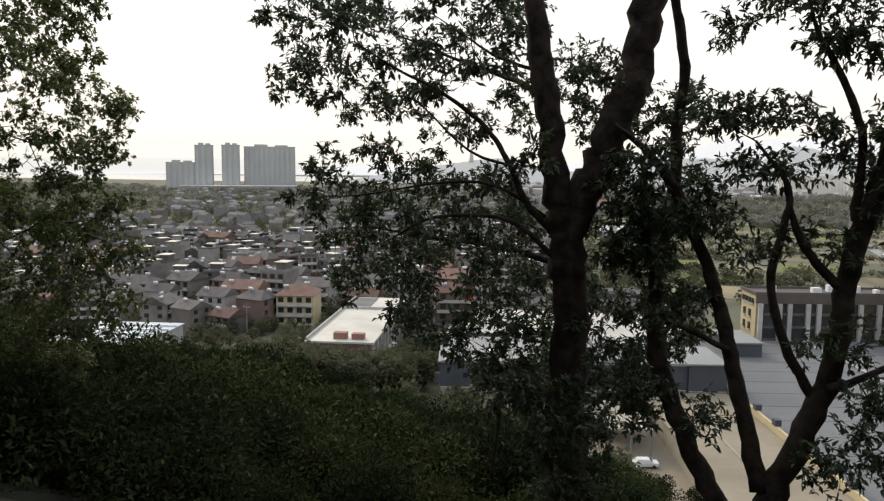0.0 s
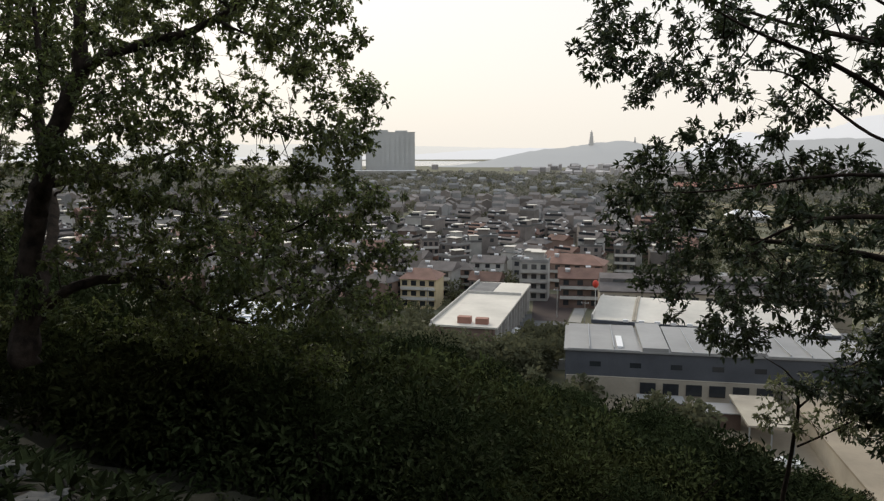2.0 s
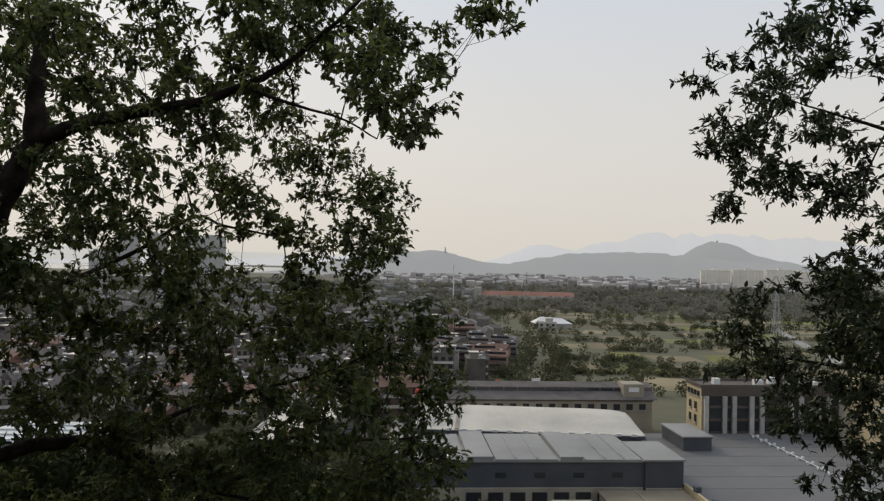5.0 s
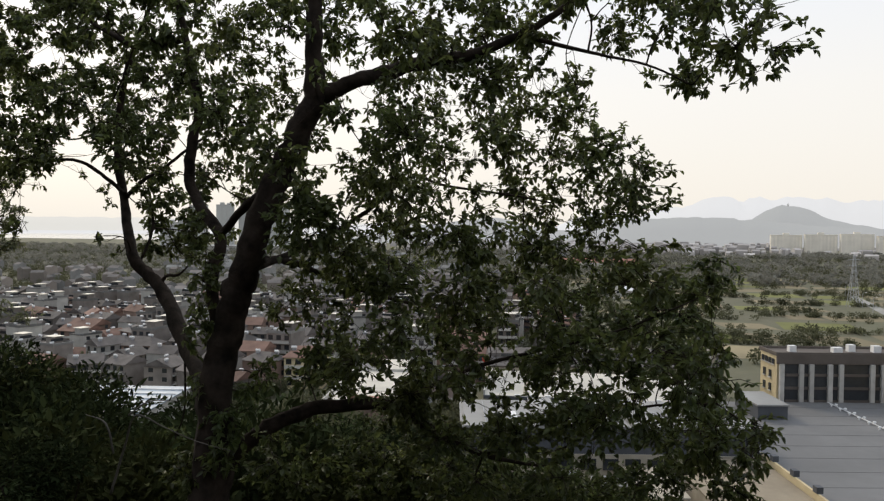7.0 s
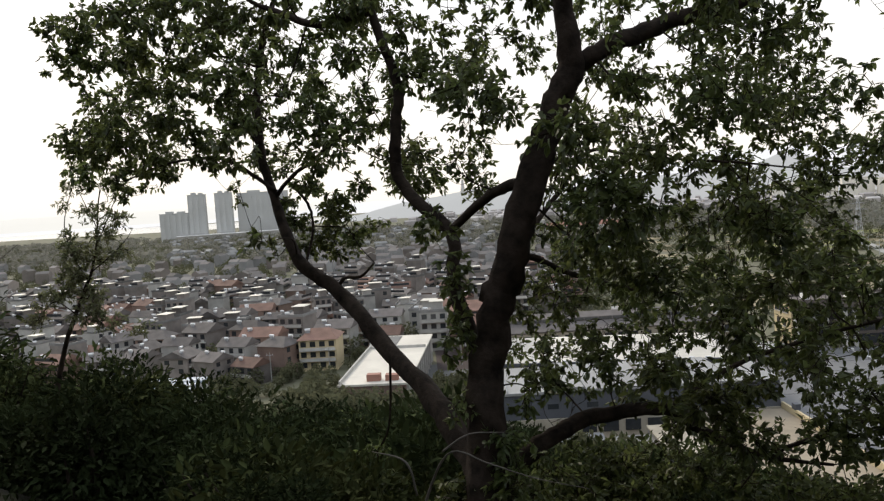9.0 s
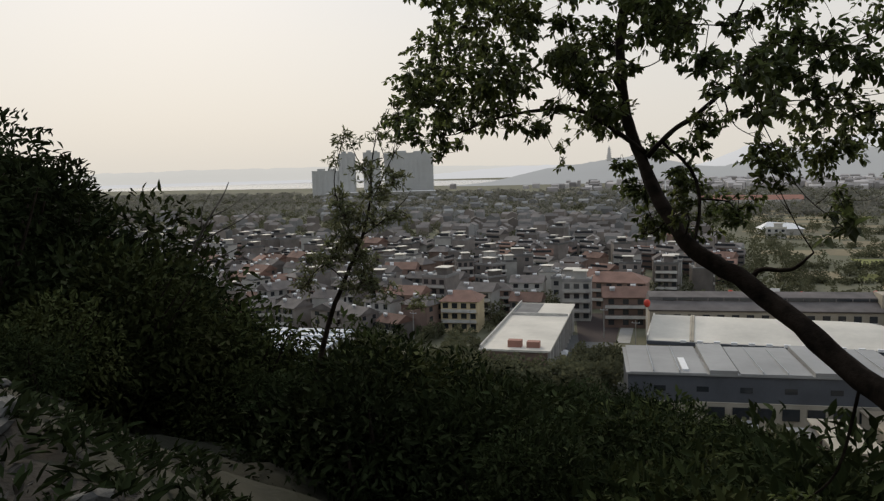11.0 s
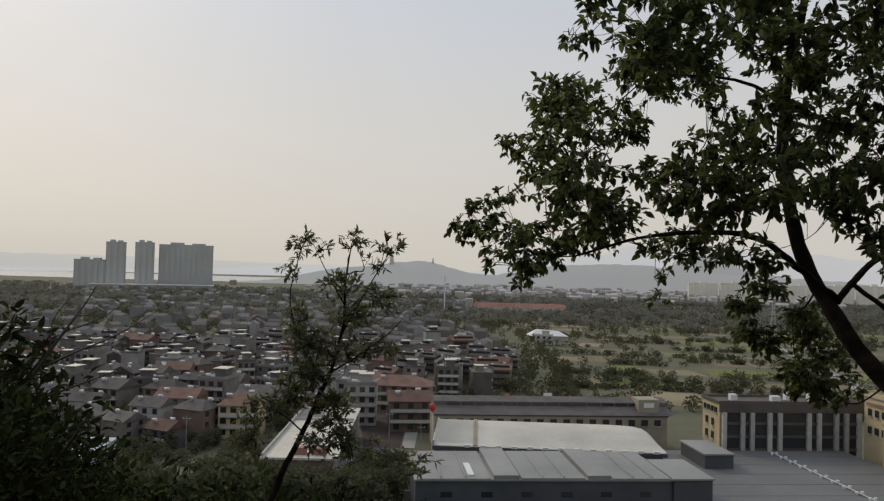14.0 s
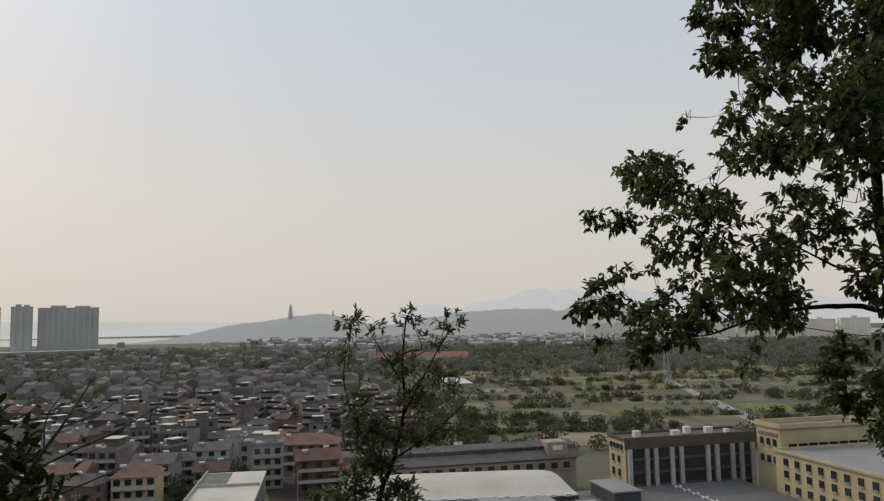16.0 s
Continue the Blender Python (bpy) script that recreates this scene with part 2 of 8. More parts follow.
def spline(pts, steps=5, wobble=0.0, seed=0):
    """A smooth run through control points (x, y, z, r)."""
    p = np.array(pts, float)
    p = np.vstack([2 * p[0] - p[1], p, 2 * p[-1] - p[-2]])
    g = np.random.default_rng(seed)
    out = []
    for i in range(1, len(p) - 2):
        for s in np.arange(steps) / steps:
            a, b, c, d = p[i - 1], p[i], p[i + 1], p[i + 2]
            out.append(0.5 * (2 * b + (c - a) * s + (2 * a - 5 * b + 4 * c - d) * s * s + (3 * b - a - 3 * c + d) * s**3))
    out.append(p[-2])
    out = np.array(out)
    out[:, 3] = np.maximum(out[:, 3], 0.0015)
    if wobble:
        out[1:-1, :3] += (g.random((len(out) - 2, 3)) - 0.5) * wobble * out[1:-1, 3:4]
    return out


def leaf_mesh(base, along, up, length, width, fold):
    """Verts and faces of many pointed leaves, folded along the rib. All arguments are arrays with a row for each leaf."""
    n = len(base)
    along = along / (np.linalg.norm(along, axis=1, keepdims=True) + 1e-9)
    side = np.cross(along, up)
    side /= np.linalg.norm(side, axis=1, keepdims=True) + 1e-9
    nor = np.cross(side, along)
    L, Wd = length[:, None], width[:, None]
    rows = [base, base + along * L * 0.32 + side * Wd * 0.46 + nor * Wd * fold, base + along * L * 0.68 + side * Wd * 0.36 + nor * (Wd * fold * 0.6 - L * 0.05),
            base + along * L - nor * L * 0.14, base + along * L * 0.68 - side * Wd * 0.36 + nor * (Wd * fold * 0.6 - L * 0.05), base + along * L * 0.32 - side * Wd * 0.46 + nor * Wd * fold]
    verts = np.stack(rows, 1).reshape(-1, 3)
    i = np.arange(n)[:, None] * 6
    quads = np.concatenate([i + np.array([[0, 1, 2, 3]]), i + np.array([[0, 3, 4, 5]])])
    return verts, quads


def numpy_mesh(name, verts, quads, mat, parent=None, label=""):
    me = bpy.data.meshes.new(name)
    me.vertices.add(len(verts))
    me.vertices.foreach_set("co", np.asarray(verts, np.float32).ravel())
    k = quads.shape[1]
    me.loops.add(quads.size)
    me.loops.foreach_set("vertex_index", quads.astype(np.int32).ravel())
    me.polygons.add(len(quads))
    me.polygons.foreach_set("loop_start", (np.arange(len(quads)) * k).astype(np.int32))
    me.polygons.foreach_set("loop_total", np.full(len(quads), k, np.int32))
    me.materials.append(mat)
    me.update(calc_edges=True)
    ob = new(name, me)
    if parent:
        ob.parent = parent
    if label:
        tagged(ob, label)
    return ob


def unit(v):
    return v / (np.linalg.norm(v, axis=-1, keepdims=True) + 1e-9)


# ---- ground ----
WALKED = [(-40.0, 10.0), (-14.8, 4.3), (-12.0, 3.2), (-9.8, 2.5), (-5.2, 1.7), (-2.5, 0.7), (0.0, 0.0), (25.0, -6.0)]
WX, WY = np.array([p[0] for p in WALKED]), np.array([p[1] for p in WALKED])


def hill_height(x, y):
    """Height of the hillside: a level path along the walked line, a fall on its valley side and an unseen rise behind,
    steepened to block sky light.
    """
    d = y - np.interp(x, WX, WY)
    rough = 0.05 * np.sin(x * 1.7 + y * 0.9) + 0.05 * np.sin(x * 4.1 - y * 3.3) + 0.04 * np.sin(x * 7.7 + y * 6.1)
    fall = np.maximum(d - 1.35, 0)
    z = -0.72 * np.minimum(fall, 2.5) - 0.42 * np.clip(fall - 2.5, 0, 24) - 0.85 * np.maximum(fall - 26.5, 0)
    z = z + np.interp(x, [-16.5, -14.8, -12.0, -9.8, -5.0, 0.0], [0.7, 0.52, 0.22, 0.07, -0.08, -0.05])
    # the unseen bank behind is made steep to keep low sky off the trees
    z = z + 1.5 * np.clip(-d - 1.9, 0, 16) + 0.3 * np.maximum(-d - 17.9, 0) + rough * np.clip(np.abs(d) - 1.0, 0, 1.5)
    z = z + 0.025 * np.sin(x * 9 + y * 4) * np.sin(y * 11) + 0.02 * np.sin(x * 5.3 - y * 7.1)
    return np.maximum(z, TOWN - 1.0)


def build_hill():
    xs = np.concatenate([np.arange(-160, -30, 3.0), np.arange(-30, 12, 0.3), np.arange(12, 160, 3.0)])
    ys = np.concatenate([np.arange(-30, -4, 2.0), np.arange(-4, 16, 0.3), np.arange(16, 90, 2.0)])
    gx, gy = np.meshgrid(xs, ys)
    gz = hill_height(gx, gy)
    verts = np.stack([gx, gy, gz], -1).reshape(-1, 3)
    nx, ny = len(xs), len(ys)
    i, j = np.meshgrid(np.arange(nx - 1), np.arange(ny - 1))
    a = (j * nx + i).ravel()
    quads = np.stack([a, a + 1, a + nx + 1, a + nx], 1)
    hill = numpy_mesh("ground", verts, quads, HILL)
    hill.data.materials.append(SOIL)
    d = verts[:, 1] - np.interp(verts[:, 0], WX, WY)
    path = np.abs(d[quads].mean(1) + 0.4) < 1.75
    hill.data.polygons.foreach_set("material_index", path.astype(np.int32))
    hill.data.polygons.foreach_set("use_smooth", [True] * len(quads))
    tagged(hill, "hillside with a bare earth path above the valley", "ground", kind="structure")


build_hill()
plain = mesh_object("ground", [(-4800, 40, TOWN), (4800, 40, TOWN), (4800, 4700, TOWN), (-4800, 4700, TOWN)], [(0, 1, 2, 3)], PLAIN)
tagged(plain, "hazy flat valley floor of scrub and bare soil", "ground", kind="structure")
# added plane out of view that carries the rise on backwards
back = mesh_object("ground", [(-4800, -2000, 60), (4800, -2000, 60), (4800, -29.5, 20), (-4800, -29.5, 20)], [(0, 1, 2, 3)], HILL)
tagged(back, "unseen upper hill added behind the path", "ground", kind="structure")

# ---- trees on the slope ----
TREE = {}


def start_tree(name, leaf, label, category="tree", length=0.07, width=0.03, droop=0.7, per_area=2500, shoot=7, spread=0.9):
    ob = thing(name, label=label, category=category)
    TREE[ob] = dict(leaf=leaf, run=[], tv=[], tf=[], lv=[], lq=[], n=0, m=0, limbs=0, length=length, width=width, droop=droop, per_area=per_area, shoot=shoot, spread=spread, seed=len(TREE) * 50 + 3)
    return ob


def tree_limb(ob, pts):
    d = TREE[ob]
    run = spline(pts, 6, 0.35, d["seed"] + d["limbs"])
    thick = max(p[3] for p in pts)
    v, f = tube(run, 12 if thick > 0.06 else 8 if thick > 0.02 else 6, 0.3 if thick > 0.06 else 0.2, d["limbs"])
    mesh_object("trunk" if d["limbs"] == 0 else "limb", v, f, d.get("bark", BARK), ob, smooth=True)
    d["limbs"] += 1
    d["run"].append(run)


def add_twig(d, pts, sides=4):
    v, f = tube(pts, sides)
    d["tv"].extend(v)
    d["tf"].extend(tuple(i + d["n"] for i in q) for q in f)
    d["n"] += len(v)


def tree_crown(ob, blobs):
    d = TREE[ob]
    g = np.random.default_rng(d["seed"] + len(d["lv"]) + 17)
    for x, y, z, rx, rz, dense in blobs:
        c, r = np.array([x, y, z]), np.array([rx, max(rx, rz) * 0.9, rz])
        # a thin branch carries the clump from the nearest wood
        run = np.vstack(d["run"])
        root = run[np.argmin(np.linalg.norm(run[:, :3] - c, axis=1))]
        gap = np.linalg.norm(root[:3] - c)
        if gap > 0.1:
            thick = min(0.004 + 0.007 * gap, root[3] * 0.8)
            elbow = root[:3] * 0.45 + c * 0.55 + g.normal(size=3) * 0.1 * gap - np.array([0, 0, 0.08 * gap])
            branch = spline([(*root[:3], thick), (*elbow, thick * 0.8), (*c, max(0.003, thick * 0.6))], 5, 0)
            add_twig(d, branch, 5)
            d["run"].append(branch)
            run = np.vstack([run, branch])
        leaves = int(dense * pi * rx * rz * d["per_area"])
        shoots = max(3, leaves // d["shoot"])
        # boughs reach from the nearest limb into the clump; shoots leave the boughs
        near = run[np.argsort(np.linalg.norm(run[:, :3] - c, axis=1))[:6]]
        boughs = []
        reach = np.linalg.norm(near[0, :3] - c)
        for k in range(max(2, int(shoots / (14 + 40 * reach)))):
            q = unit(g.normal(size=3)) * r * g.random() ** 0.4 * 0.8 + c
            s = near[g.integers(len(near))]
            a = s[:3]
            span = np.linalg.norm(q - a)
            if span > 0.55:
                a = q + (a - q) / span * (0.22 + 0.25 * g.random()) + g.normal(size=3) * 0.08
            bend = (a + q) / 2 + g.normal(size=3) * 0.22 * np.linalg.norm(q - a) + np.array([0, 0, 0.06])
            w = min(max(0.004, 0.006 + 0.004 * np.linalg.norm(q - a)), s[3] * 0.8)
            pts = spline([(*a, w), (*(a * 0.5 + bend * 0.5), w * 0.85), (*bend, w * 0.6), (*q, 0.002)], 4, 0)
            add_twig(d, pts, 5)
            boughs.append(pts[len(pts) // 3:, :3])
        stems = np.vstack(boughs)
        u = unit(g.normal(size=(shoots, 3)))
        tips = c + u * r * (g.random((shoots, 1)) ** 0.42)
        lump = 0.5 + 0.5 * np.sin(tips[:, 0] * 9 + 2 * tips[:, 2] * 7) * np.sin(tips[:, 2] * 8 + tips[:, 1] * 6 + 1)
        tips = tips[lump + g.random(shoots) * 0.9 > 0.42]
        for tip in tips:
            a = stems[np.argmin(((stems - tip) ** 2).sum(1))]
            way = tip - a
            far = np.linalg.norm(way)
            if far < 0.02:
                continue
            if far > 0.3:
                a = tip - way / far * 0.3 * (0.7 + 0.6 * g.random())
            mids = (a + tip) / 2 + g.normal(size=3) * 0.015 + np.array([0, 0, 0.01])
            add_twig(d, np.array([(*a, 0.0028), (*mids, 0.0022), (*tip, 0.0012)]), 3)
            n = d["shoot"]
            s = np.sqrt(g.random(n))[:, None]
            base = a * (1 - s) + tip * s
            axis = unit(tip - a)
            out = unit(g.normal(size=(n, 3)) * d["spread"] + axis * 0.8 + np.array([0, 0, -d["droop"]]))
            size = (0.7 + 0.5 * g.random(n)) * d["length"]
            lv, lq = leaf_mesh(base, out, unit(np.array([0, 0, 1.0]) + g.normal(size=(n, 3)) * 0.5), size, size * d["width"] / d["length"], 0.18 + 0.1 * g.random((n, 1)))
            d["lv"].append(lv)
            d["lq"].append(lq + d["m"])
            d["m"] += len(lv)


def finish_tree(ob):
    d = TREE[ob]
    if d["tv"]:
        tagged(mesh_object("branchwork", d["tv"], d["tf"], d.get("bark", BARK), ob), kind="stuff")
    if d["lv"]:
        tagged(numpy_mesh("foliage", np.vstack(d["lv"]), np.vstack(d["lq"]), d["leaf"], ob, "dense small glossy leaves"), kind="stuff")


camphor = start_tree("broadleaf_tree", LEAF_A, "dark evergreen tree with forked leaning trunk and drooping leaves", length=0.058, width=0.032, droop=0.45)
oak = start_tree("broadleaf_tree", LEAF_B, "tall evergreen tree with twin thick trunks and leathery leaves", length=0.065, width=0.028, droop=0.1, spread=1.0)
fig = start_tree("broadleaf_tree", LEAF_B, "many-stemmed dark tree with crooked bare trunks", length=0.062, width=0.027, droop=0.2)
sapling = start_tree("sapling", LEAF_C, "slender young tree with narrow upright leaves", length=0.068, width=0.022, droop=-0.3, per_area=3400, spread=0.7)
young_tree = start_tree("sapling", LEAF_C, "thin young tree with sparse small leaves on the slope", length=0.065, width=0.028, droop=0.2, per_area=1700)
bare_shrub = start_tree("bare_shrub", LEAF_C, "leafless shrub with thin grey branching twigs", category="shrub")
dead_branch = start_tree("dead_branch", LEAF_C, "dry grey dead branch lying in the shrubs", category="branch")
TREE[bare_shrub]["bark"] = TREE[dead_branch]["bark"] = BARK_DRY

tree_limb(camphor, [(-8.99, 6.2, -0.82, 0.15), (-9.04, 6.3, -0.3, 0.13), (-9.04, 6.4, 0.37, 0.11), (-8.96, 6.45, 0.81, 0.105), (-8.86, 6.45, 1.12, 0.1), (-8.71, 6.5, 1.6, 0.092), (-8.54, 6.6, 2.04, 0.085), (-8.43, 6.65, 2.34, 0.08), (-8.46, 6.7, 2.73, 0.06), (-8.48, 6.8, 3.28, 0.04)])
tree_limb(camphor, [(-8.44, 6.65, 2.29, 0.06), (-8.16, 6.7, 2.43, 0.055), (-7.77, 6.9, 2.58, 0.05), (-7.38, 7.0, 2.66, 0.042), (-7.05, 7.1, 2.81, 0.034), (-6.75, 7.2, 3.0, 0.027), (-6.47, 7.25, 3.24, 0.02), (-6.18, 7.3, 3.53, 0.012), (-5.99, 7.3, 3.77, 0.005)])
tree_limb(camphor, [(-6.96, 7.0, 2.78, 0.02), (-6.53, 6.8, 2.61, 0.012), (-6.15, 6.7, 2.49, 0.008), (-5.87, 6.6, 2.33, 0.005)])
tree_limb(camphor, [(-9.09, 6.5, 0.52, 0.05), (-9.26, 6.7, 1.01, 0.045), (-9.3, 6.9, 1.31, 0.045), (-9.67, 7.16, 1.66, 0.045), (-9.72, 7.2, 1.99, 0.042), (-9.7, 7.3, 2.41, 0.038), (-9.84, 7.4, 2.81, 0.034), (-9.98, 7.5, 3.22, 0.025), (-10.16, 7.6, 3.65, 0.012)])
tree_limb(camphor, [(-8.75, 6.5, 1.62, 0.04), (-8.98, 6.7, 1.56, 0.032), (-9.29, 6.9, 1.34, 0.03)])
tree_limb(camphor, [(-9.9, 7.4, 2.98, 0.034), (-10.31, 7.5, 2.94, 0.03), (-10.67, 7.6, 3.09, 0.024), (-10.99, 7.7, 3.26, 0.016), (-11.22, 7.8, 3.49, 0.008)])
tree_limb(camphor, [(-9.09, 6.4, -0.24, 0.085), (-9.43, 6.9, 0.08, 0.078), (-9.95, 7.5, 0.4, 0.07), (-10.54, 8.07, 0.82, 0.063), (-10.97, 8.3, 1.09, 0.055), (-11.3, 8.65, 1.61, 0.045), (-11.47, 8.8, 2.12, 0.04), (-11.52, 8.9, 2.68, 0.035), (-11.43, 9.0, 3.29, 0.03), (-11.31, 9.1, 3.74, 0.022), (-11.26, 9.2, 4.21, 0.01)])
tree_limb(camphor, [(-11.29, 8.65, 1.72, 0.022), (-11.48, 8.65, 1.87, 0.02), (-11.76, 8.6, 2.06, 0.018), (-12.08, 8.6, 2.09, 0.015), (-12.44, 8.6, 2.05, 0.01), (-12.83, 8.6, 1.93, 0.006)])
tree_limb(camphor, [(-11.28, 8.65, 1.69, 0.022), (-11.12, 8.7, 1.87, 0.02), (-10.92, 8.8, 2.02, 0.018), (-10.59, 8.9, 2.3, 0.014), (-10.36, 9.0, 2.43, 0.008)])
tree_limb(camphor, [(-11.19, 8.7, 1.82, 0.014), (-10.96, 8.6, 1.59, 0.014), (-10.89, 8.5, 1.33, 0.013), (-10.92, 8.35, 1.05, 0.013)])
tree_limb(camphor, [(-10.54, 8.1, 0.84, 0.02), (-10.48, 8.1, 0.92, 0.017), (-10.3, 8.0, 0.94, 0.013), (-10.17, 8.0, 1.05, 0.006)])
tree_limb(camphor, [(-11.47, 8.8, 2.12, 0.015), (-11.6, 8.7, 2.36, 0.012), (-11.91, 8.6, 2.3, 0.009), (-12.25, 8.6, 2.46, 0.005)])
tree_limb(camphor, [(-11.5, 8.95, 2.96, 0.014), (-11.82, 8.9, 3.09, 0.01), (-12.37, 8.8, 3.1, 0.006)])
tree_limb(camphor, [(-8.85, 6.48, 1.15, 0.036), (-8.9, 6.9, 1.15, 0.03), (-8.77, 7.2, 1.1, 0.026), (-8.51, 7.4, 0.95, 0.02), (-8.09, 7.6, 0.8, 0.014), (-7.72, 7.7, 0.73, 0.007)])
tree_limb(camphor, [(-9.06, 6.4, -0.37, 0.07), (-8.89, 6.5, -0.16, 0.06), (-8.66, 6.6, 0.0, 0.055), (-8.39, 6.8, 0.08, 0.05), (-7.93, 7.0, 0.06, 0.04), (-7.7, 7.1, -0.11, 0.032), (-7.28, 7.2, -0.33, 0.02), (-6.84, 7.2, -0.39, 0.01)])
tree_limb(camphor, [(-8.87, 6.5, 1.1, 0.034), (-8.84, 7.6, 1.24, 0.026), (-8.61, 8.5, 1.55, 0.02), (-8.33, 9.1, 1.91, 0.017), (-7.89, 8.8, 1.81, 0.013), (-7.25, 8.4, 1.71, 0.01), (-6.8, 8.1, 1.62, 0.006)])
tree_limb(camphor, [(-8.33, 9.1, 1.91, 0.012), (-8.44, 9.1, 2.25, 0.009), (-8.55, 9.1, 2.55, 0.005)])
tree_limb(camphor, [(-7.93, 7.0, 0.06, 0.02), (-7.43, 7.2, 0.31, 0.018), (-6.87, 7.3, 0.47, 0.014), (-6.3, 7.2, 0.65, 0.01), (-5.84, 7.1, 0.87, 0.006)])
tree_limb(camphor, [(-7.28, 7.2, -0.33, 0.018), (-6.64, 7.1, -0.05, 0.014), (-6.1, 7.0, 0.15, 0.01), (-5.63, 6.9, 0.22, 0.006)])
tree_crown(camphor, [(-6.03, 7.2, 0.81, 0.16, 0.12, 0.68), (-7.10, 7.3, -0.34, 0.15, 0.11, 0.68), (-6.90, 7.0, 2.81, 0.19, 0.14, 0.68), (-7.43, 6.9, 2.61, 0.36, 0.26, 0.68), (-9.94, 7.4, 3.24, 0.17, 0.12, 0.68), (-7.87, 7.1, -0.10, 0.09, 0.06, 0.46), (-6.32, 7.4, 3.34, 0.23, 0.17, 0.68), (-10.52, 8.9, 2.44, 0.10, 0.07, 0.70), (-11.25, 7.7, 3.43, 0.31, 0.22, 1.05), (-12.95, 8.6, 1.94, 0.16, 0.12, 1.05)])
tree_crown(camphor, [(-6.73, 7.2, -0.34, 0.17, 0.12, 0.68), (-12.37, 8.6, 2.42, 0.17, 0.12, 1.05), (-10.86, 8.7, 1.93, 0.18, 0.13, 1.05), (-8.69, 6.4, -0.09, 0.11, 0.08, 0.68), (-9.94, 7.3, 2.97, 0.19, 0.14, 0.68), (-7.67, 7.2, 0.09, 0.09, 0.07, 0.46), (-8.71, 7.7, 1.24, 0.14, 0.10, 0.68), (-10.15, 7.3, 2.98, 0.23, 0.17, 1.05), (-9.72, 7.4, 2.09, 0.13, 0.09, 0.46), (-8.94, 6.2, -0.16, 0.25, 0.18, 0.68)])
tree_crown(camphor, [(-8.94, 6.2, -0.16, 0.14, 0.10, 0.46), (-6.97, 7.2, 2.72, 0.21, 0.15, 0.68), (-6.61, 7.3, 3.29, 0.09, 0.06, 0.46), (-11.46, 8.6, 2.37, 0.16, 0.11, 1.05), (-10.93, 8.5, 1.75, 0.16, 0.11, 1.05), (-7.22, 8.6, 1.77, 0.28, 0.20, 0.68), (-8.45, 8.6, 1.49, 0.34, 0.24, 0.68), (-5.79, 7.2, 0.72, 0.19, 0.14, 0.68), (-7.55, 8.4, 1.75, 0.16, 0.11, 0.68), (-9.89, 7.2, 2.33, 0.12, 0.08, 0.68)])
tree_crown(camphor, [(-10.95, 7.5, 3.14, 0.10, 0.07, 0.70), (-8.00, 7.5, 0.62, 0.13, 0.09, 0.68), (-7.84, 7.1, -0.28, 0.14, 0.10, 0.46), (-7.31, 7.2, 2.85, 0.17, 0.12, 0.68), (-8.99, 6.7, -0.17, 0.10, 0.07, 0.46), (-9.49, 7.4, 2.51, 0.39, 0.28, 0.68), (-8.26, 6.8, 0.30, 0.13, 0.09, 0.46), (-8.69, 6.9, 3.14, 0.20, 0.14, 0.68), (-7.50, 6.9, -0.08, 0.09, 0.07, 0.46), (-7.36, 7.0, 0.27, 0.10, 0.07, 0.46)])
tree_crown(camphor, [(-9.85, 7.7, 3.37, 0.17, 0.12, 0.68), (-6.73, 7.2, 3.33, 0.38, 0.27, 0.68), (-12.14, 8.8, 3.34, 0.11, 0.08, 1.05), (-6.48, 7.1, 3.47, 0.18, 0.13, 0.68), (-6.48, 7.1, 3.47, 0.10, 0.07, 0.46), (-10.63, 7.8, 3.24, 0.12, 0.09, 1.05), (-5.96, 7.2, 0.34, 0.08, 0.06, 0.46), (-6.75, 7.0, -0.51, 0.15, 0.11, 0.46), (-6.98, 7.0, -0.59, 0.29, 0.21, 0.68), (-11.51, 9.0, 3.94, 0.24, 0.18, 1.05)])
tree_crown(camphor, [(-8.56, 8.3, 1.24, 0.16, 0.11, 0.68), (-11.30, 8.5, 1.12, 0.09, 0.06, 0.70), (-10.39, 9.3, 2.33, 0.20, 0.14, 1.05), (-12.37, 8.8, 3.38, 0.10, 0.07, 0.70), (-10.75, 8.6, 2.36, 0.15, 0.11, 1.05), (-11.22, 7.6, 3.10, 0.19, 0.13, 1.05), (-8.55, 8.4, 1.81, 0.35, 0.25, 0.68), (-11.58, 9.3, 3.24, 0.08, 0.06, 0.70), (-10.84, 8.5, 2.15, 0.12, 0.08, 1.05), (-11.29, 8.7, 3.31, 0.29, 0.21, 1.05)])
tree_crown(camphor, [(-6.76, 7.3, -0.68, 0.22, 0.16, 0.46), (-11.37, 8.9, 4.15, 0.25, 0.18, 1.05), (-11.45, 9.3, 3.40, 0.09, 0.06, 0.70), (-8.20, 7.0, 3.25, 0.22, 0.16, 0.68), (-13.13, 8.5, 1.88, 0.09, 0.06, 0.70), (-5.64, 7.2, 0.06, 0.24, 0.17, 0.68), (-6.54, 7.5, 0.30, 0.08, 0.06, 0.46), (-5.36, 6.8, 0.05, 0.21, 0.15, 0.68), (-7.23, 6.9, 2.39, 0.32, 0.23, 0.68), (-7.36, 7.3, 0.67, 0.17, 0.12, 0.68)])
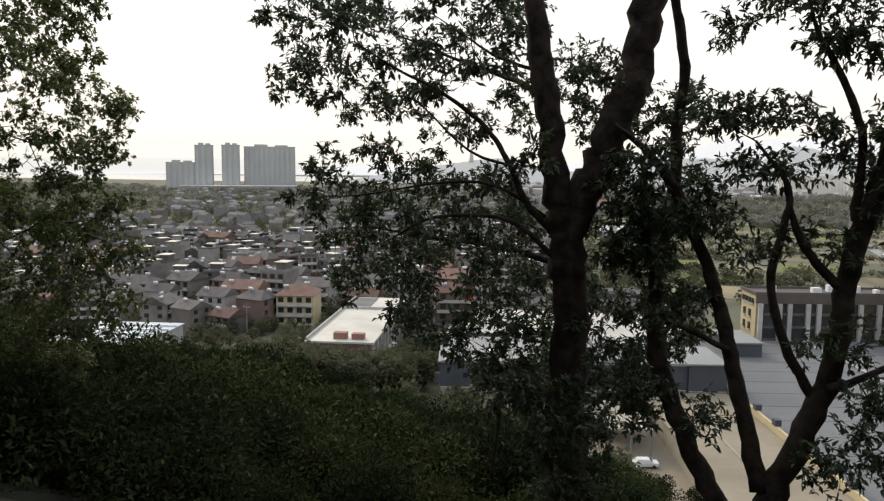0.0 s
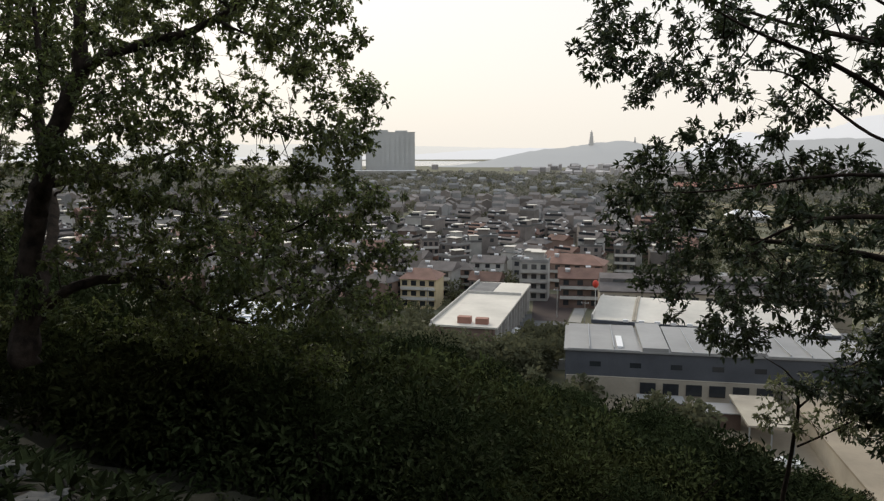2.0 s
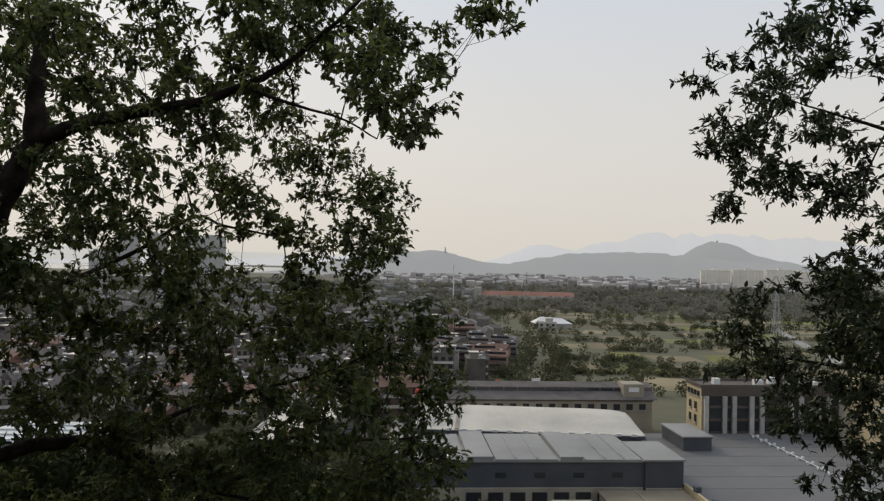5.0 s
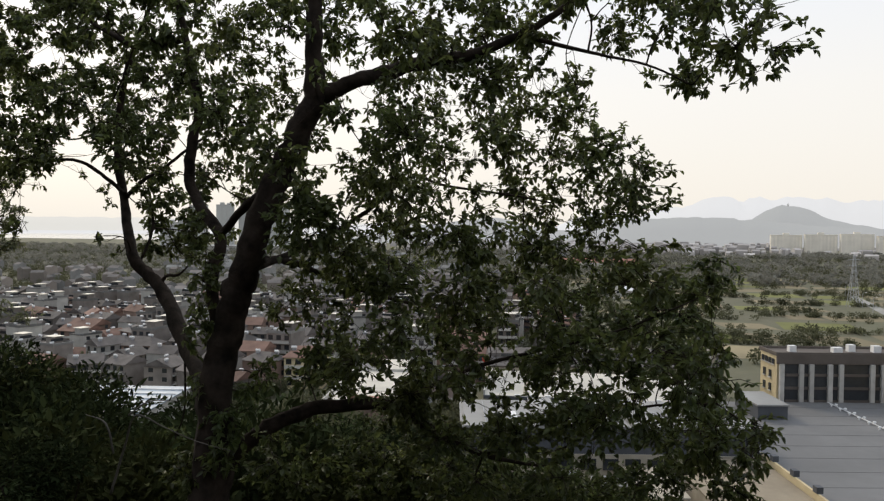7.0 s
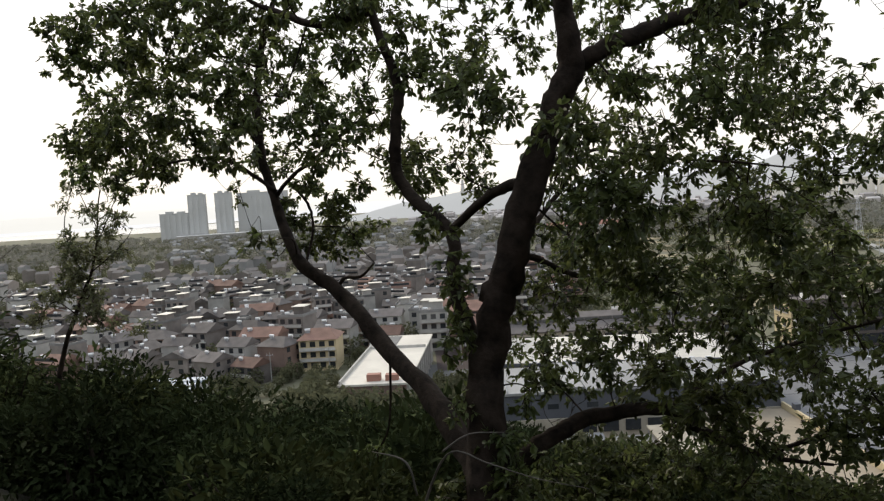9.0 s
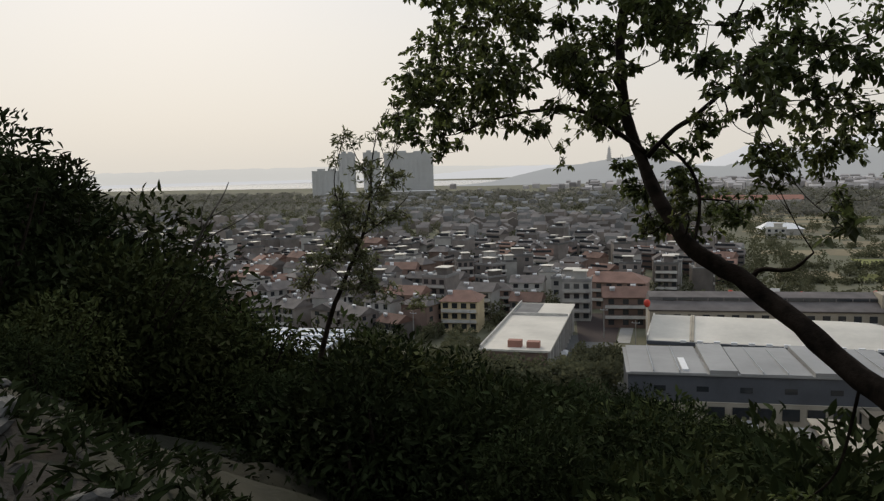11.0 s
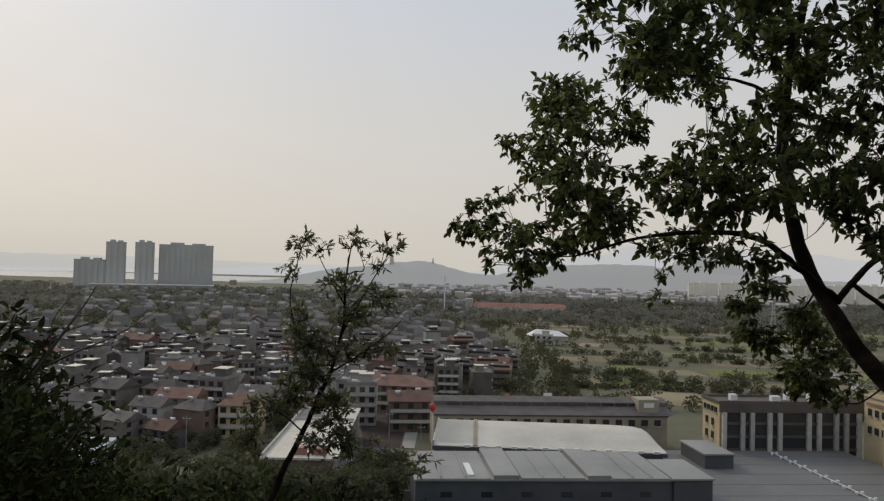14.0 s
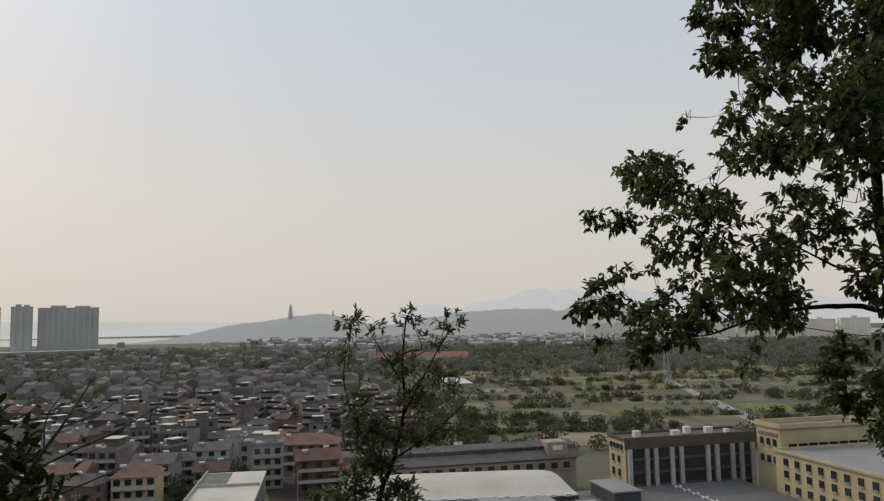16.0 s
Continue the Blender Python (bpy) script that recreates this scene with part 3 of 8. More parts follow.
tree_crown(camphor, [(-8.60, 6.9, 1.79, 0.12, 0.09, 0.68), (-10.98, 7.4, 2.96, 0.12, 0.09, 0.70), (-10.49, 7.2, 3.17, 0.17, 0.12, 1.05), (-10.49, 7.2, 3.17, 0.09, 0.07, 0.70), (-7.65, 6.7, 2.30, 0.09, 0.06, 0.46), (-7.96, 7.2, 2.53, 0.13, 0.10, 0.68), (-6.94, 7.3, 2.57, 0.15, 0.11, 0.68), (-5.61, 7.3, 1.05, 0.25, 0.18, 0.68), (-12.47, 8.3, 1.98, 0.09, 0.07, 0.70), (-10.26, 9.3, 2.45, 0.09, 0.06, 0.70)])
tree_crown(camphor, [(-8.47, 6.4, 2.89, 0.17, 0.12, 0.68), (-9.19, 6.5, 1.76, 0.10, 0.07, 0.46), (-8.64, 7.5, 1.52, 0.11, 0.08, 0.46), (-5.72, 6.9, -0.17, 0.21, 0.15, 0.68), (-5.97, 6.8, 2.81, 0.29, 0.21, 0.68), (-8.61, 7.0, 0.84, 0.40, 0.28, 0.68), (-7.43, 7.0, 3.06, 0.12, 0.09, 0.46), (-11.15, 9.0, 2.50, 0.12, 0.08, 0.70), (-7.92, 8.6, 2.16, 0.09, 0.06, 0.46), (-10.74, 9.2, 1.98, 0.11, 0.08, 0.70)])
tree_crown(camphor, [(-7.63, 7.1, 0.63, 0.12, 0.09, 0.68), (-7.66, 6.7, -0.18, 0.17, 0.12, 0.68), (-12.70, 9.0, 2.15, 0.35, 0.25, 1.05), (-6.75, 7.0, 0.85, 0.15, 0.11, 0.68), (-6.06, 7.5, 0.92, 0.25, 0.18, 0.68), (-7.78, 6.6, 0.14, 0.32, 0.23, 0.68), (-8.66, 7.1, 0.23, 0.20, 0.14, 0.68), (-6.07, 7.6, 3.21, 0.31, 0.22, 0.68), (-10.42, 9.2, 2.05, 0.11, 0.08, 1.05), (-8.19, 9.5, 2.04, 0.10, 0.07, 0.46)])
tree_crown(camphor, [(-8.48, 9.1, 1.43, 0.23, 0.17, 0.68), (-6.73, 7.6, 0.83, 0.41, 0.30, 0.68), (-11.76, 8.7, 3.45, 0.36, 0.26, 1.05), (-8.60, 6.8, 3.68, 0.41, 0.29, 0.68), (-5.64, 7.4, 0.65, 0.14, 0.10, 0.68), (-5.64, 7.4, 0.65, 0.11, 0.08, 0.46), (-8.01, 9.3, 2.14, 0.37, 0.27, 0.68), (-6.24, 7.6, 0.62, 0.31, 0.22, 0.68), (-10.50, 8.8, 1.81, 0.09, 0.07, 0.70), (-7.36, 7.1, 0.78, 0.29, 0.21, 0.68)])
tree_crown(camphor, [(-6.82, 7.3, 2.43, 0.12, 0.08, 0.68), (-8.56, 7.9, 1.73, 0.12, 0.08, 0.68), (-13.26, 8.5, 2.00, 0.23, 0.16, 0.70), (-10.97, 8.2, 3.43, 0.11, 0.08, 1.05), (-7.59, 7.1, 3.06, 0.14, 0.10, 0.46), (-6.68, 6.7, 0.08, 0.39, 0.28, 0.68), (-8.59, 7.7, 0.60, 0.17, 0.12, 0.68), (-11.06, 9.0, 2.51, 0.10, 0.07, 0.70), (-6.83, 7.7, 1.38, 0.14, 0.10, 0.68), (-9.92, 6.9, 2.52, 0.10, 0.07, 0.46)])
tree_crown(camphor, [(-8.84, 7.0, 3.04, 0.09, 0.06, 0.46), (-12.09, 8.3, 2.81, 0.11, 0.08, 1.05), (-7.68, 6.6, 0.24, 0.30, 0.22, 0.68), (-7.41, 7.6, -0.02, 0.11, 0.08, 0.68), (-11.51, 8.7, 3.95, 0.36, 0.26, 1.05), (-8.06, 8.4, 1.70, 0.42, 0.30, 0.68), (-9.54, 6.9, 2.66, 0.19, 0.14, 0.68), (-6.78, 8.1, 2.10, 0.11, 0.08, 0.46), (-6.77, 6.8, 3.36, 0.15, 0.11, 0.46), (-10.59, 9.3, 2.75, 0.14, 0.10, 0.70)])
tree_crown(camphor, [(-9.79, 7.8, 3.85, 0.17, 0.12, 0.68), (-10.20, 8.0, 3.32, 0.17, 0.13, 1.05), (-12.50, 8.3, 3.03, 0.30, 0.22, 1.05), (-8.10, 9.5, 1.71, 0.09, 0.06, 0.46), (-6.76, 7.5, 2.59, 0.09, 0.07, 0.46), (-8.36, 6.5, 0.46, 0.21, 0.15, 0.68), (-7.36, 6.7, 0.26, 0.16, 0.12, 0.68), (-7.55, 8.4, 1.27, 0.24, 0.17, 0.68), (-11.02, 7.8, 1.30, 0.10, 0.07, 0.70), (-5.71, 6.4, 0.12, 0.39, 0.28, 0.68)])
tree_crown(camphor, [(-5.61, 6.2, 2.48, 0.38, 0.27, 0.68), (-11.09, 8.6, 2.70, 0.16, 0.12, 1.05), (-11.81, 9.3, 2.66, 0.38, 0.28, 1.05), (-8.26, 7.2, 0.49, 0.29, 0.21, 0.68), (-10.47, 8.7, 1.68, 0.18, 0.13, 1.05), (-12.05, 8.2, 2.69, 0.09, 0.07, 0.70), (-11.69, 7.8, 3.28, 0.18, 0.13, 1.05), (-9.40, 7.7, 2.81, 0.17, 0.12, 0.68), (-8.11, 6.2, 2.15, 0.17, 0.12, 0.68), (-5.72, 7.4, 0.13, 0.20, 0.15, 0.68)])
tree_crown(camphor, [(-10.27, 8.0, 2.79, 0.26, 0.19, 1.05), (-8.87, 6.9, -0.45, 0.31, 0.22, 0.68), (-7.32, 6.7, -0.51, 0.34, 0.25, 0.68), (-10.14, 8.1, 3.58, 0.11, 0.08, 1.05), (-6.41, 6.9, -0.54, 0.33, 0.24, 0.68), (-8.36, 6.7, 0.60, 0.12, 0.09, 0.46), (-8.23, 6.1, 2.35, 0.12, 0.09, 0.46), (-13.11, 9.0, 2.05, 0.19, 0.13, 1.05), (-6.73, 6.7, -0.35, 0.14, 0.10, 0.46), (-10.53, 8.0, 3.39, 0.12, 0.09, 1.05)])
tree_crown(camphor, [(-11.78, 9.2, 4.33, 0.12, 0.09, 1.05), (-9.78, 7.7, 1.85, 0.25, 0.18, 0.68), (-13.13, 9.0, 1.80, 0.16, 0.11, 1.05), (-10.25, 7.2, 2.12, 0.41, 0.30, 1.05), (-7.42, 7.6, -0.72, 0.16, 0.12, 0.68), (-7.42, 7.6, -0.72, 0.09, 0.07, 0.46), (-8.26, 6.5, 1.24, 0.36, 0.26, 0.68), (-9.07, 6.5, 2.16, 0.37, 0.26, 0.68), (-10.95, 9.0, 2.83, 0.09, 0.06, 0.70), (-8.59, 8.0, 0.84, 0.10, 0.07, 0.46)])
tree_crown(camphor, [(-8.64, 8.1, 1.99, 0.20, 0.15, 0.46), (-12.72, 9.1, 2.77, 0.09, 0.06, 0.70), (-11.34, 9.2, 1.60, 0.10, 0.07, 0.70), (-9.39, 7.6, 3.18, 0.19, 0.13, 0.68), (-7.96, 8.9, 2.47, 0.13, 0.10, 0.68), (-7.21, 6.5, 2.85, 0.09, 0.06, 0.46), (-8.54, 9.7, 2.56, 0.09, 0.07, 0.46), (-6.07, 7.5, -0.16, 0.23, 0.17, 0.68), (-8.05, 9.3, 2.78, 0.11, 0.08, 0.68), (-10.28, 8.8, 2.95, 0.13, 0.09, 1.05)])
tree_crown(camphor, [(-7.51, 7.3, 2.14, 0.12, 0.08, 0.68), (-9.18, 7.5, 0.04, 0.09, 0.06, 0.46), (-6.97, 8.6, 1.21, 0.36, 0.26, 0.68), (-10.43, 7.9, 1.56, 0.18, 0.13, 1.05), (-12.46, 8.8, 3.67, 0.09, 0.06, 0.70), (-5.78, 7.1, 2.70, 0.18, 0.13, 0.46), (-6.59, 6.3, 2.92, 0.28, 0.20, 0.68), (-6.59, 6.3, 2.92, 0.20, 0.14, 0.68), (-6.48, 8.2, 1.14, 0.10, 0.07, 0.46), (-7.43, 6.6, -0.06, 0.27, 0.19, 0.68)])
tree_crown(camphor, [(-7.91, 7.6, 0.17, 0.28, 0.20, 0.68), (-8.08, 6.4, 0.37, 0.11, 0.08, 0.46), (-8.02, 8.3, 2.11, 0.12, 0.09, 0.68), (-6.75, 7.5, 1.73, 0.20, 0.14, 0.68), (-6.46, 6.5, 0.18, 0.27, 0.19, 0.68), (-7.73, 8.2, 0.40, 0.34, 0.25, 0.68), (-12.90, 8.6, 3.29, 0.09, 0.07, 0.70), (-11.10, 9.4, 2.76, 0.25, 0.18, 1.05), (-6.70, 7.4, 1.11, 0.19, 0.13, 0.68), (-12.24, 9.2, 1.99, 0.08, 0.06, 0.70)])
tree_crown(camphor, [(-6.52, 7.8, 0.76, 0.11, 0.08, 0.68), (-10.64, 9.0, 1.24, 0.20, 0.14, 1.05), (-12.41, 9.3, 2.82, 0.20, 0.14, 1.05), (-5.78, 7.7, 3.32, 0.12, 0.08, 0.68), (-12.03, 9.0, 3.70, 0.09, 0.06, 0.70), (-8.15, 7.6, -0.06, 0.16, 0.12, 0.68), (-8.12, 7.1, -0.56, 0.25, 0.18, 0.68), (-11.10, 9.6, 3.35, 0.20, 0.14, 1.05), (-8.48, 5.9, 1.85, 0.30, 0.21, 0.68), (-5.89, 6.1, 2.73, 0.28, 0.20, 0.68)])
tree_crown(camphor, [(-10.68, 7.5, 2.43, 0.10, 0.07, 0.70), (-8.27, 9.6, 1.55, 0.10, 0.07, 0.46), (-11.80, 9.1, 4.50, 0.39, 0.28, 1.05), (-5.81, 6.4, 2.95, 0.10, 0.07, 0.46), (-10.00, 7.7, 1.89, 0.09, 0.06, 0.53), (-8.76, 7.4, 0.38, 0.13, 0.09, 0.68), (-6.75, 7.7, 3.65, 0.41, 0.29, 0.68), (-5.70, 6.5, 0.67, 0.11, 0.08, 0.68), (-8.42, 6.0, -0.12, 0.08, 0.06, 0.46), (-8.24, 6.1, 1.42, 0.40, 0.29, 0.68)])
tree_crown(camphor, [(-12.90, 8.5, 2.56, 0.37, 0.27, 1.05), (-7.91, 6.4, 1.91, 0.13, 0.09, 0.46), (-8.67, 7.3, -0.19, 0.09, 0.06, 0.46), (-11.49, 7.9, 2.90, 0.09, 0.06, 0.70), (-6.12, 7.2, -0.51, 0.31, 0.22, 0.68), (-10.59, 8.0, 2.57, 0.12, 0.08, 1.05), (-8.24, 6.1, 1.54, 0.26, 0.18, 0.68), (-8.24, 6.1, 2.66, 0.11, 0.08, 0.68), (-5.43, 6.6, 2.80, 0.15, 0.11, 0.46), (-11.49, 9.5, 4.74, 0.16, 0.11, 0.70)])
tree_crown(camphor, [(-8.39, 6.0, 1.30, 0.12, 0.08, 0.46), (-7.23, 7.6, 3.22, 0.24, 0.18, 0.68), (-12.16, 8.9, 3.74, 0.13, 0.09, 1.05), (-6.97, 8.6, 1.13, 0.33, 0.24, 0.68), (-8.06, 7.1, 1.36, 0.19, 0.13, 0.68), (-8.42, 6.0, 2.63, 0.11, 0.08, 0.46), (-7.52, 6.9, 0.89, 0.16, 0.11, 0.46), (-6.82, 6.7, 3.37, 0.21, 0.15, 0.68), (-6.82, 6.7, 3.37, 0.12, 0.08, 0.46), (-10.35, 6.8, 2.85, 0.09, 0.06, 0.70)])
tree_crown(camphor, [(-10.12, 8.2, 3.82, 0.34, 0.25, 1.05), (-11.47, 7.4, 2.95, 0.17, 0.13, 1.05), (-6.10, 7.7, 0.10, 0.11, 0.08, 0.68), (-7.31, 7.7, 3.08, 0.25, 0.18, 0.68), (-11.27, 9.1, 1.15, 0.21, 0.15, 1.05), (-8.05, 7.5, 2.78, 0.15, 0.11, 0.68), (-8.55, 7.4, -0.04, 0.09, 0.07, 0.46), (-5.49, 7.1, -0.41, 0.30, 0.21, 0.68), (-5.54, 7.6, 0.54, 0.09, 0.07, 0.46), (-12.99, 9.2, 1.86, 0.10, 0.07, 0.70)])
tree_crown(camphor, [(-9.88, 8.8, 1.99, 0.27, 0.19, 0.68), (-7.07, 6.5, 0.05, 0.30, 0.22, 0.68), (-9.09, 6.5, 2.79, 0.19, 0.14, 0.68), (-6.95, 7.9, 0.28, 0.16, 0.12, 0.68), (-12.91, 9.2, 2.99, 0.32, 0.23, 1.05), (-11.07, 7.0, 3.08, 0.11, 0.08, 1.05), (-6.58, 6.2, 2.24, 0.11, 0.08, 0.46), (-12.83, 8.0, 2.22, 0.35, 0.25, 1.05), (-7.84, 8.0, 1.76, 0.10, 0.07, 0.46), (-8.63, 7.5, 3.20, 0.22, 0.16, 0.68)])
tree_crown(camphor, [(-7.58, 6.9, 1.92, 0.09, 0.07, 0.46), (-9.05, 7.3, -0.38, 0.14, 0.10, 0.68), (-7.78, 8.2, 0.27, 0.18, 0.13, 0.68), (-8.45, 7.5, -0.00, 0.12, 0.09, 0.68), (-8.09, 6.8, 1.03, 0.28, 0.20, 0.68), (-9.08, 6.4, 3.07, 0.16, 0.12, 0.68), (-7.98, 7.5, 2.27, 0.27, 0.19, 0.68), (-11.89, 7.9, 3.35, 0.23, 0.16, 0.70), (-7.95, 6.9, 0.94, 0.36, 0.26, 0.68), (-11.99, 9.3, 2.35, 0.10, 0.07, 0.70)])
tree_crown(camphor, [(-7.31, 7.7, -0.76, 0.24, 0.17, 0.68), (-7.76, 8.2, 1.17, 0.10, 0.07, 0.46), (-7.40, 8.3, 0.86, 0.26, 0.19, 0.68), (-7.24, 7.8, -0.65, 0.11, 0.08, 0.68), (-10.73, 9.3, 3.37, 0.09, 0.07, 0.70), (-13.00, 9.1, 2.35, 0.09, 0.06, 0.70), (-6.78, 7.9, -0.17, 0.12, 0.09, 0.68), (-10.80, 8.3, 2.89, 0.23, 0.17, 1.05), (-10.94, 8.5, 3.65, 0.16, 0.11, 1.05), (-8.19, 9.4, 3.10, 0.17, 0.12, 0.68)])
tree_crown(camphor, [(-7.68, 6.2, 2.53, 0.38, 0.27, 0.68), (-6.49, 7.8, -0.04, 0.30, 0.21, 0.68), (-11.52, 9.7, 3.53, 0.09, 0.06, 0.70), (-11.50, 9.7, 2.96, 0.10, 0.07, 0.70), (-12.15, 8.7, 3.78, 0.25, 0.18, 1.05), (-10.01, 8.4, 2.36, 0.11, 0.08, 1.05), (-11.23, 8.2, 2.82, 0.30, 0.21, 1.05), (-7.14, 6.9, 1.03, 0.19, 0.14, 0.68), (-6.44, 8.5, 1.18, 0.20, 0.15, 0.68), (-13.32, 9.0, 2.29, 0.14, 0.10, 0.70)])
tree_crown(camphor, [(-6.93, 6.7, 3.47, 0.19, 0.13, 0.68), (-6.93, 6.7, 3.47, 0.10, 0.07, 0.46), (-7.91, 6.7, 1.70, 0.35, 0.25, 0.68), (-6.48, 6.3, -0.04, 0.12, 0.08, 0.68), (-6.42, 8.7, 1.53, 0.37, 0.27, 0.68), (-10.85, 8.4, 3.35, 0.10, 0.07, 0.70), (-7.20, 7.9, -0.10, 0.15, 0.11, 0.68), (-7.97, 8.2, 1.30, 0.22, 0.16, 0.68), (-6.19, 8.0, 3.70, 0.26, 0.19, 0.68), (-7.19, 7.4, 2.09, 0.31, 0.22, 0.68)])
tree_crown(camphor, [(-12.04, 7.9, 1.93, 0.20, 0.14, 0.70), (-10.23, 8.3, 2.40, 0.13, 0.09, 0.70), (-5.65, 7.7, 0.15, 0.26, 0.19, 0.68), (-5.88, 7.8, 0.37, 0.08, 0.06, 0.46), (-11.99, 8.8, 3.83, 0.16, 0.11, 1.05), (-8.71, 7.0, -0.64, 0.25, 0.18, 0.68), (-13.46, 8.9, 2.13, 0.23, 0.17, 1.05), (-11.41, 9.9, 4.01, 0.13, 0.09, 1.05), (-9.04, 7.4, 2.74, 0.16, 0.12, 0.46), (-7.02, 9.1, 1.56, 0.37, 0.26, 0.68)])
tree_crown(camphor, [(-7.50, 8.9, 1.08, 0.14, 0.10, 0.68), (-11.09, 7.4, 2.49, 0.34, 0.24, 1.05), (-10.53, 8.3, 3.08, 0.12, 0.09, 0.70), (-8.37, 8.0, 2.09, 0.23, 0.16, 0.68), (-10.94, 8.5, 3.84, 0.39, 0.28, 1.05), (-13.34, 9.2, 1.87, 0.08, 0.06, 0.70), (-6.75, 8.2, 2.38, 0.31, 0.22, 0.68), (-10.85, 9.6, 2.26, 0.09, 0.06, 0.70), (-12.49, 9.0, 3.83, 0.20, 0.15, 1.05), (-7.23, 7.7, -0.89, 0.24, 0.18, 0.68)])
tree_crown(camphor, [(-10.30, 9.6, 2.91, 0.24, 0.17, 1.05), (-7.78, 6.9, 3.56, 0.37, 0.27, 0.68), (-11.70, 7.4, 3.01, 0.13, 0.10, 1.05), (-6.07, 6.4, 0.65, 0.31, 0.22, 0.68), (-5.61, 7.3, 3.01, 0.16, 0.11, 0.68), (-13.22, 9.1, 2.32, 0.14, 0.10, 0.70), (-5.67, 7.9, 0.93, 0.24, 0.17, 0.68), (-10.69, 9.6, 2.70, 0.11, 0.08, 0.70), (-11.59, 7.4, 2.86, 0.09, 0.06, 0.70), (-6.17, 7.7, 1.73, 0.42, 0.30, 0.68)])
tree_crown(camphor, [(-8.42, 9.9, 2.48, 0.16, 0.12, 0.68), (-5.76, 7.9, 0.76, 0.23, 0.17, 0.68), (-5.77, 6.3, 1.00, 0.11, 0.08, 0.68), (-9.22, 8.1, 2.01, 0.13, 0.09, 0.68), (-6.91, 7.9, -0.76, 0.17, 0.12, 0.68), (-6.18, 8.1, 3.36, 0.16, 0.12, 0.68), (-12.76, 8.1, 3.20, 0.12, 0.08, 0.70), (-7.32, 8.3, 0.34, 0.09, 0.06, 0.46), (-8.01, 6.2, 0.47, 0.28, 0.20, 0.68), (-12.00, 8.9, 4.11, 0.27, 0.19, 1.05)])
tree_crown(camphor, [(-12.07, 9.0, 3.95, 0.20, 0.14, 1.05), (-8.53, 9.9, 2.39, 0.11, 0.08, 0.46), (-5.69, 7.3, 2.82, 0.14, 0.10, 0.68), (-7.64, 7.8, -0.62, 0.17, 0.12, 0.68), (-9.16, 6.4, 3.15, 0.26, 0.18, 0.68), (-10.35, 8.7, 3.17, 0.15, 0.11, 1.05), (-8.75, 9.8, 2.80, 0.15, 0.11, 0.46), (-6.55, 8.9, 1.82, 0.19, 0.14, 0.68), (-10.03, 9.2, 1.72, 0.38, 0.28, 1.05), (-5.60, 7.7, 3.11, 0.20, 0.14, 0.68)])
tree_crown(camphor, [(-8.09, 7.5, 3.22, 0.10, 0.07, 0.46), (-9.14, 7.6, 3.19, 0.12, 0.09, 0.46), (-11.62, 7.8, 2.21, 0.22, 0.16, 1.05), (-11.62, 7.8, 2.21, 0.12, 0.09, 0.70), (-11.96, 9.6, 4.23, 0.09, 0.07, 0.70), (-7.05, 7.4, 1.82, 0.19, 0.14, 0.68), (-6.17, 7.9, 0.24, 0.25, 0.18, 0.68), (-6.17, 7.9, 0.24, 0.14, 0.10, 0.46), (-9.26, 8.0, 2.48, 0.28, 0.20, 0.68), (-7.17, 8.2, 0.38, 0.13, 0.09, 0.46)])
tree_crown(camphor, [(-8.33, 8.1, 0.18, 0.10, 0.07, 0.46), (-6.54, 8.8, 1.35, 0.22, 0.16, 0.68), (-5.86, 7.4, -0.49, 0.27, 0.19, 0.68), (-7.84, 6.4, 3.53, 0.12, 0.08, 0.46), (-10.36, 9.8, 2.67, 0.15, 0.11, 1.05), (-12.10, 9.3, 3.83, 0.11, 0.08, 1.05), (-5.81, 7.4, 2.51, 0.24, 0.17, 0.68), (-9.19, 7.9, 2.75, 0.15, 0.11, 0.68), (-7.64, 6.2, 2.02, 0.37, 0.27, 0.68), (-11.94, 9.7, 3.31, 0.35, 0.25, 1.05)])
tree_crown(camphor, [(-9.02, 9.4, 3.14, 0.08, 0.06, 0.46), (-8.24, 9.8, 1.53, 0.11, 0.08, 0.46), (-11.18, 9.8, 3.28, 0.12, 0.08, 0.70), (-7.80, 7.3, 3.35, 0.37, 0.27, 0.68), (-9.35, 8.8, 1.74, 0.28, 0.20, 0.68), (-7.34, 8.1, 0.10, 0.17, 0.12, 0.68), (-6.78, 6.3, 3.29, 0.11, 0.08, 0.46), (-10.67, 9.6, 3.47, 0.29, 0.21, 1.05), (-6.79, 7.3, 1.89, 0.09, 0.07, 0.46), (-6.79, 8.1, 0.14, 0.37, 0.26, 0.68)])
tree_crown(camphor, [(-12.17, 9.6, 3.53, 0.11, 0.08, 1.05), (-8.12, 9.3, 1.09, 0.10, 0.07, 0.46), (-7.86, 6.1, 1.88, 0.11, 0.08, 0.46), (-6.10, 8.5, 1.79, 0.22, 0.16, 0.68), (-11.67, 7.8, 2.40, 0.11, 0.08, 0.70), (-9.27, 7.7, 3.69, 0.15, 0.10, 0.46), (-5.81, 6.5, 3.49, 0.29, 0.21, 0.68), (-10.28, 9.3, 3.23, 0.12, 0.09, 1.05), (-11.46, 9.5, 1.41, 0.22, 0.16, 1.05), (-7.02, 7.9, -0.86, 0.12, 0.08, 0.46)])
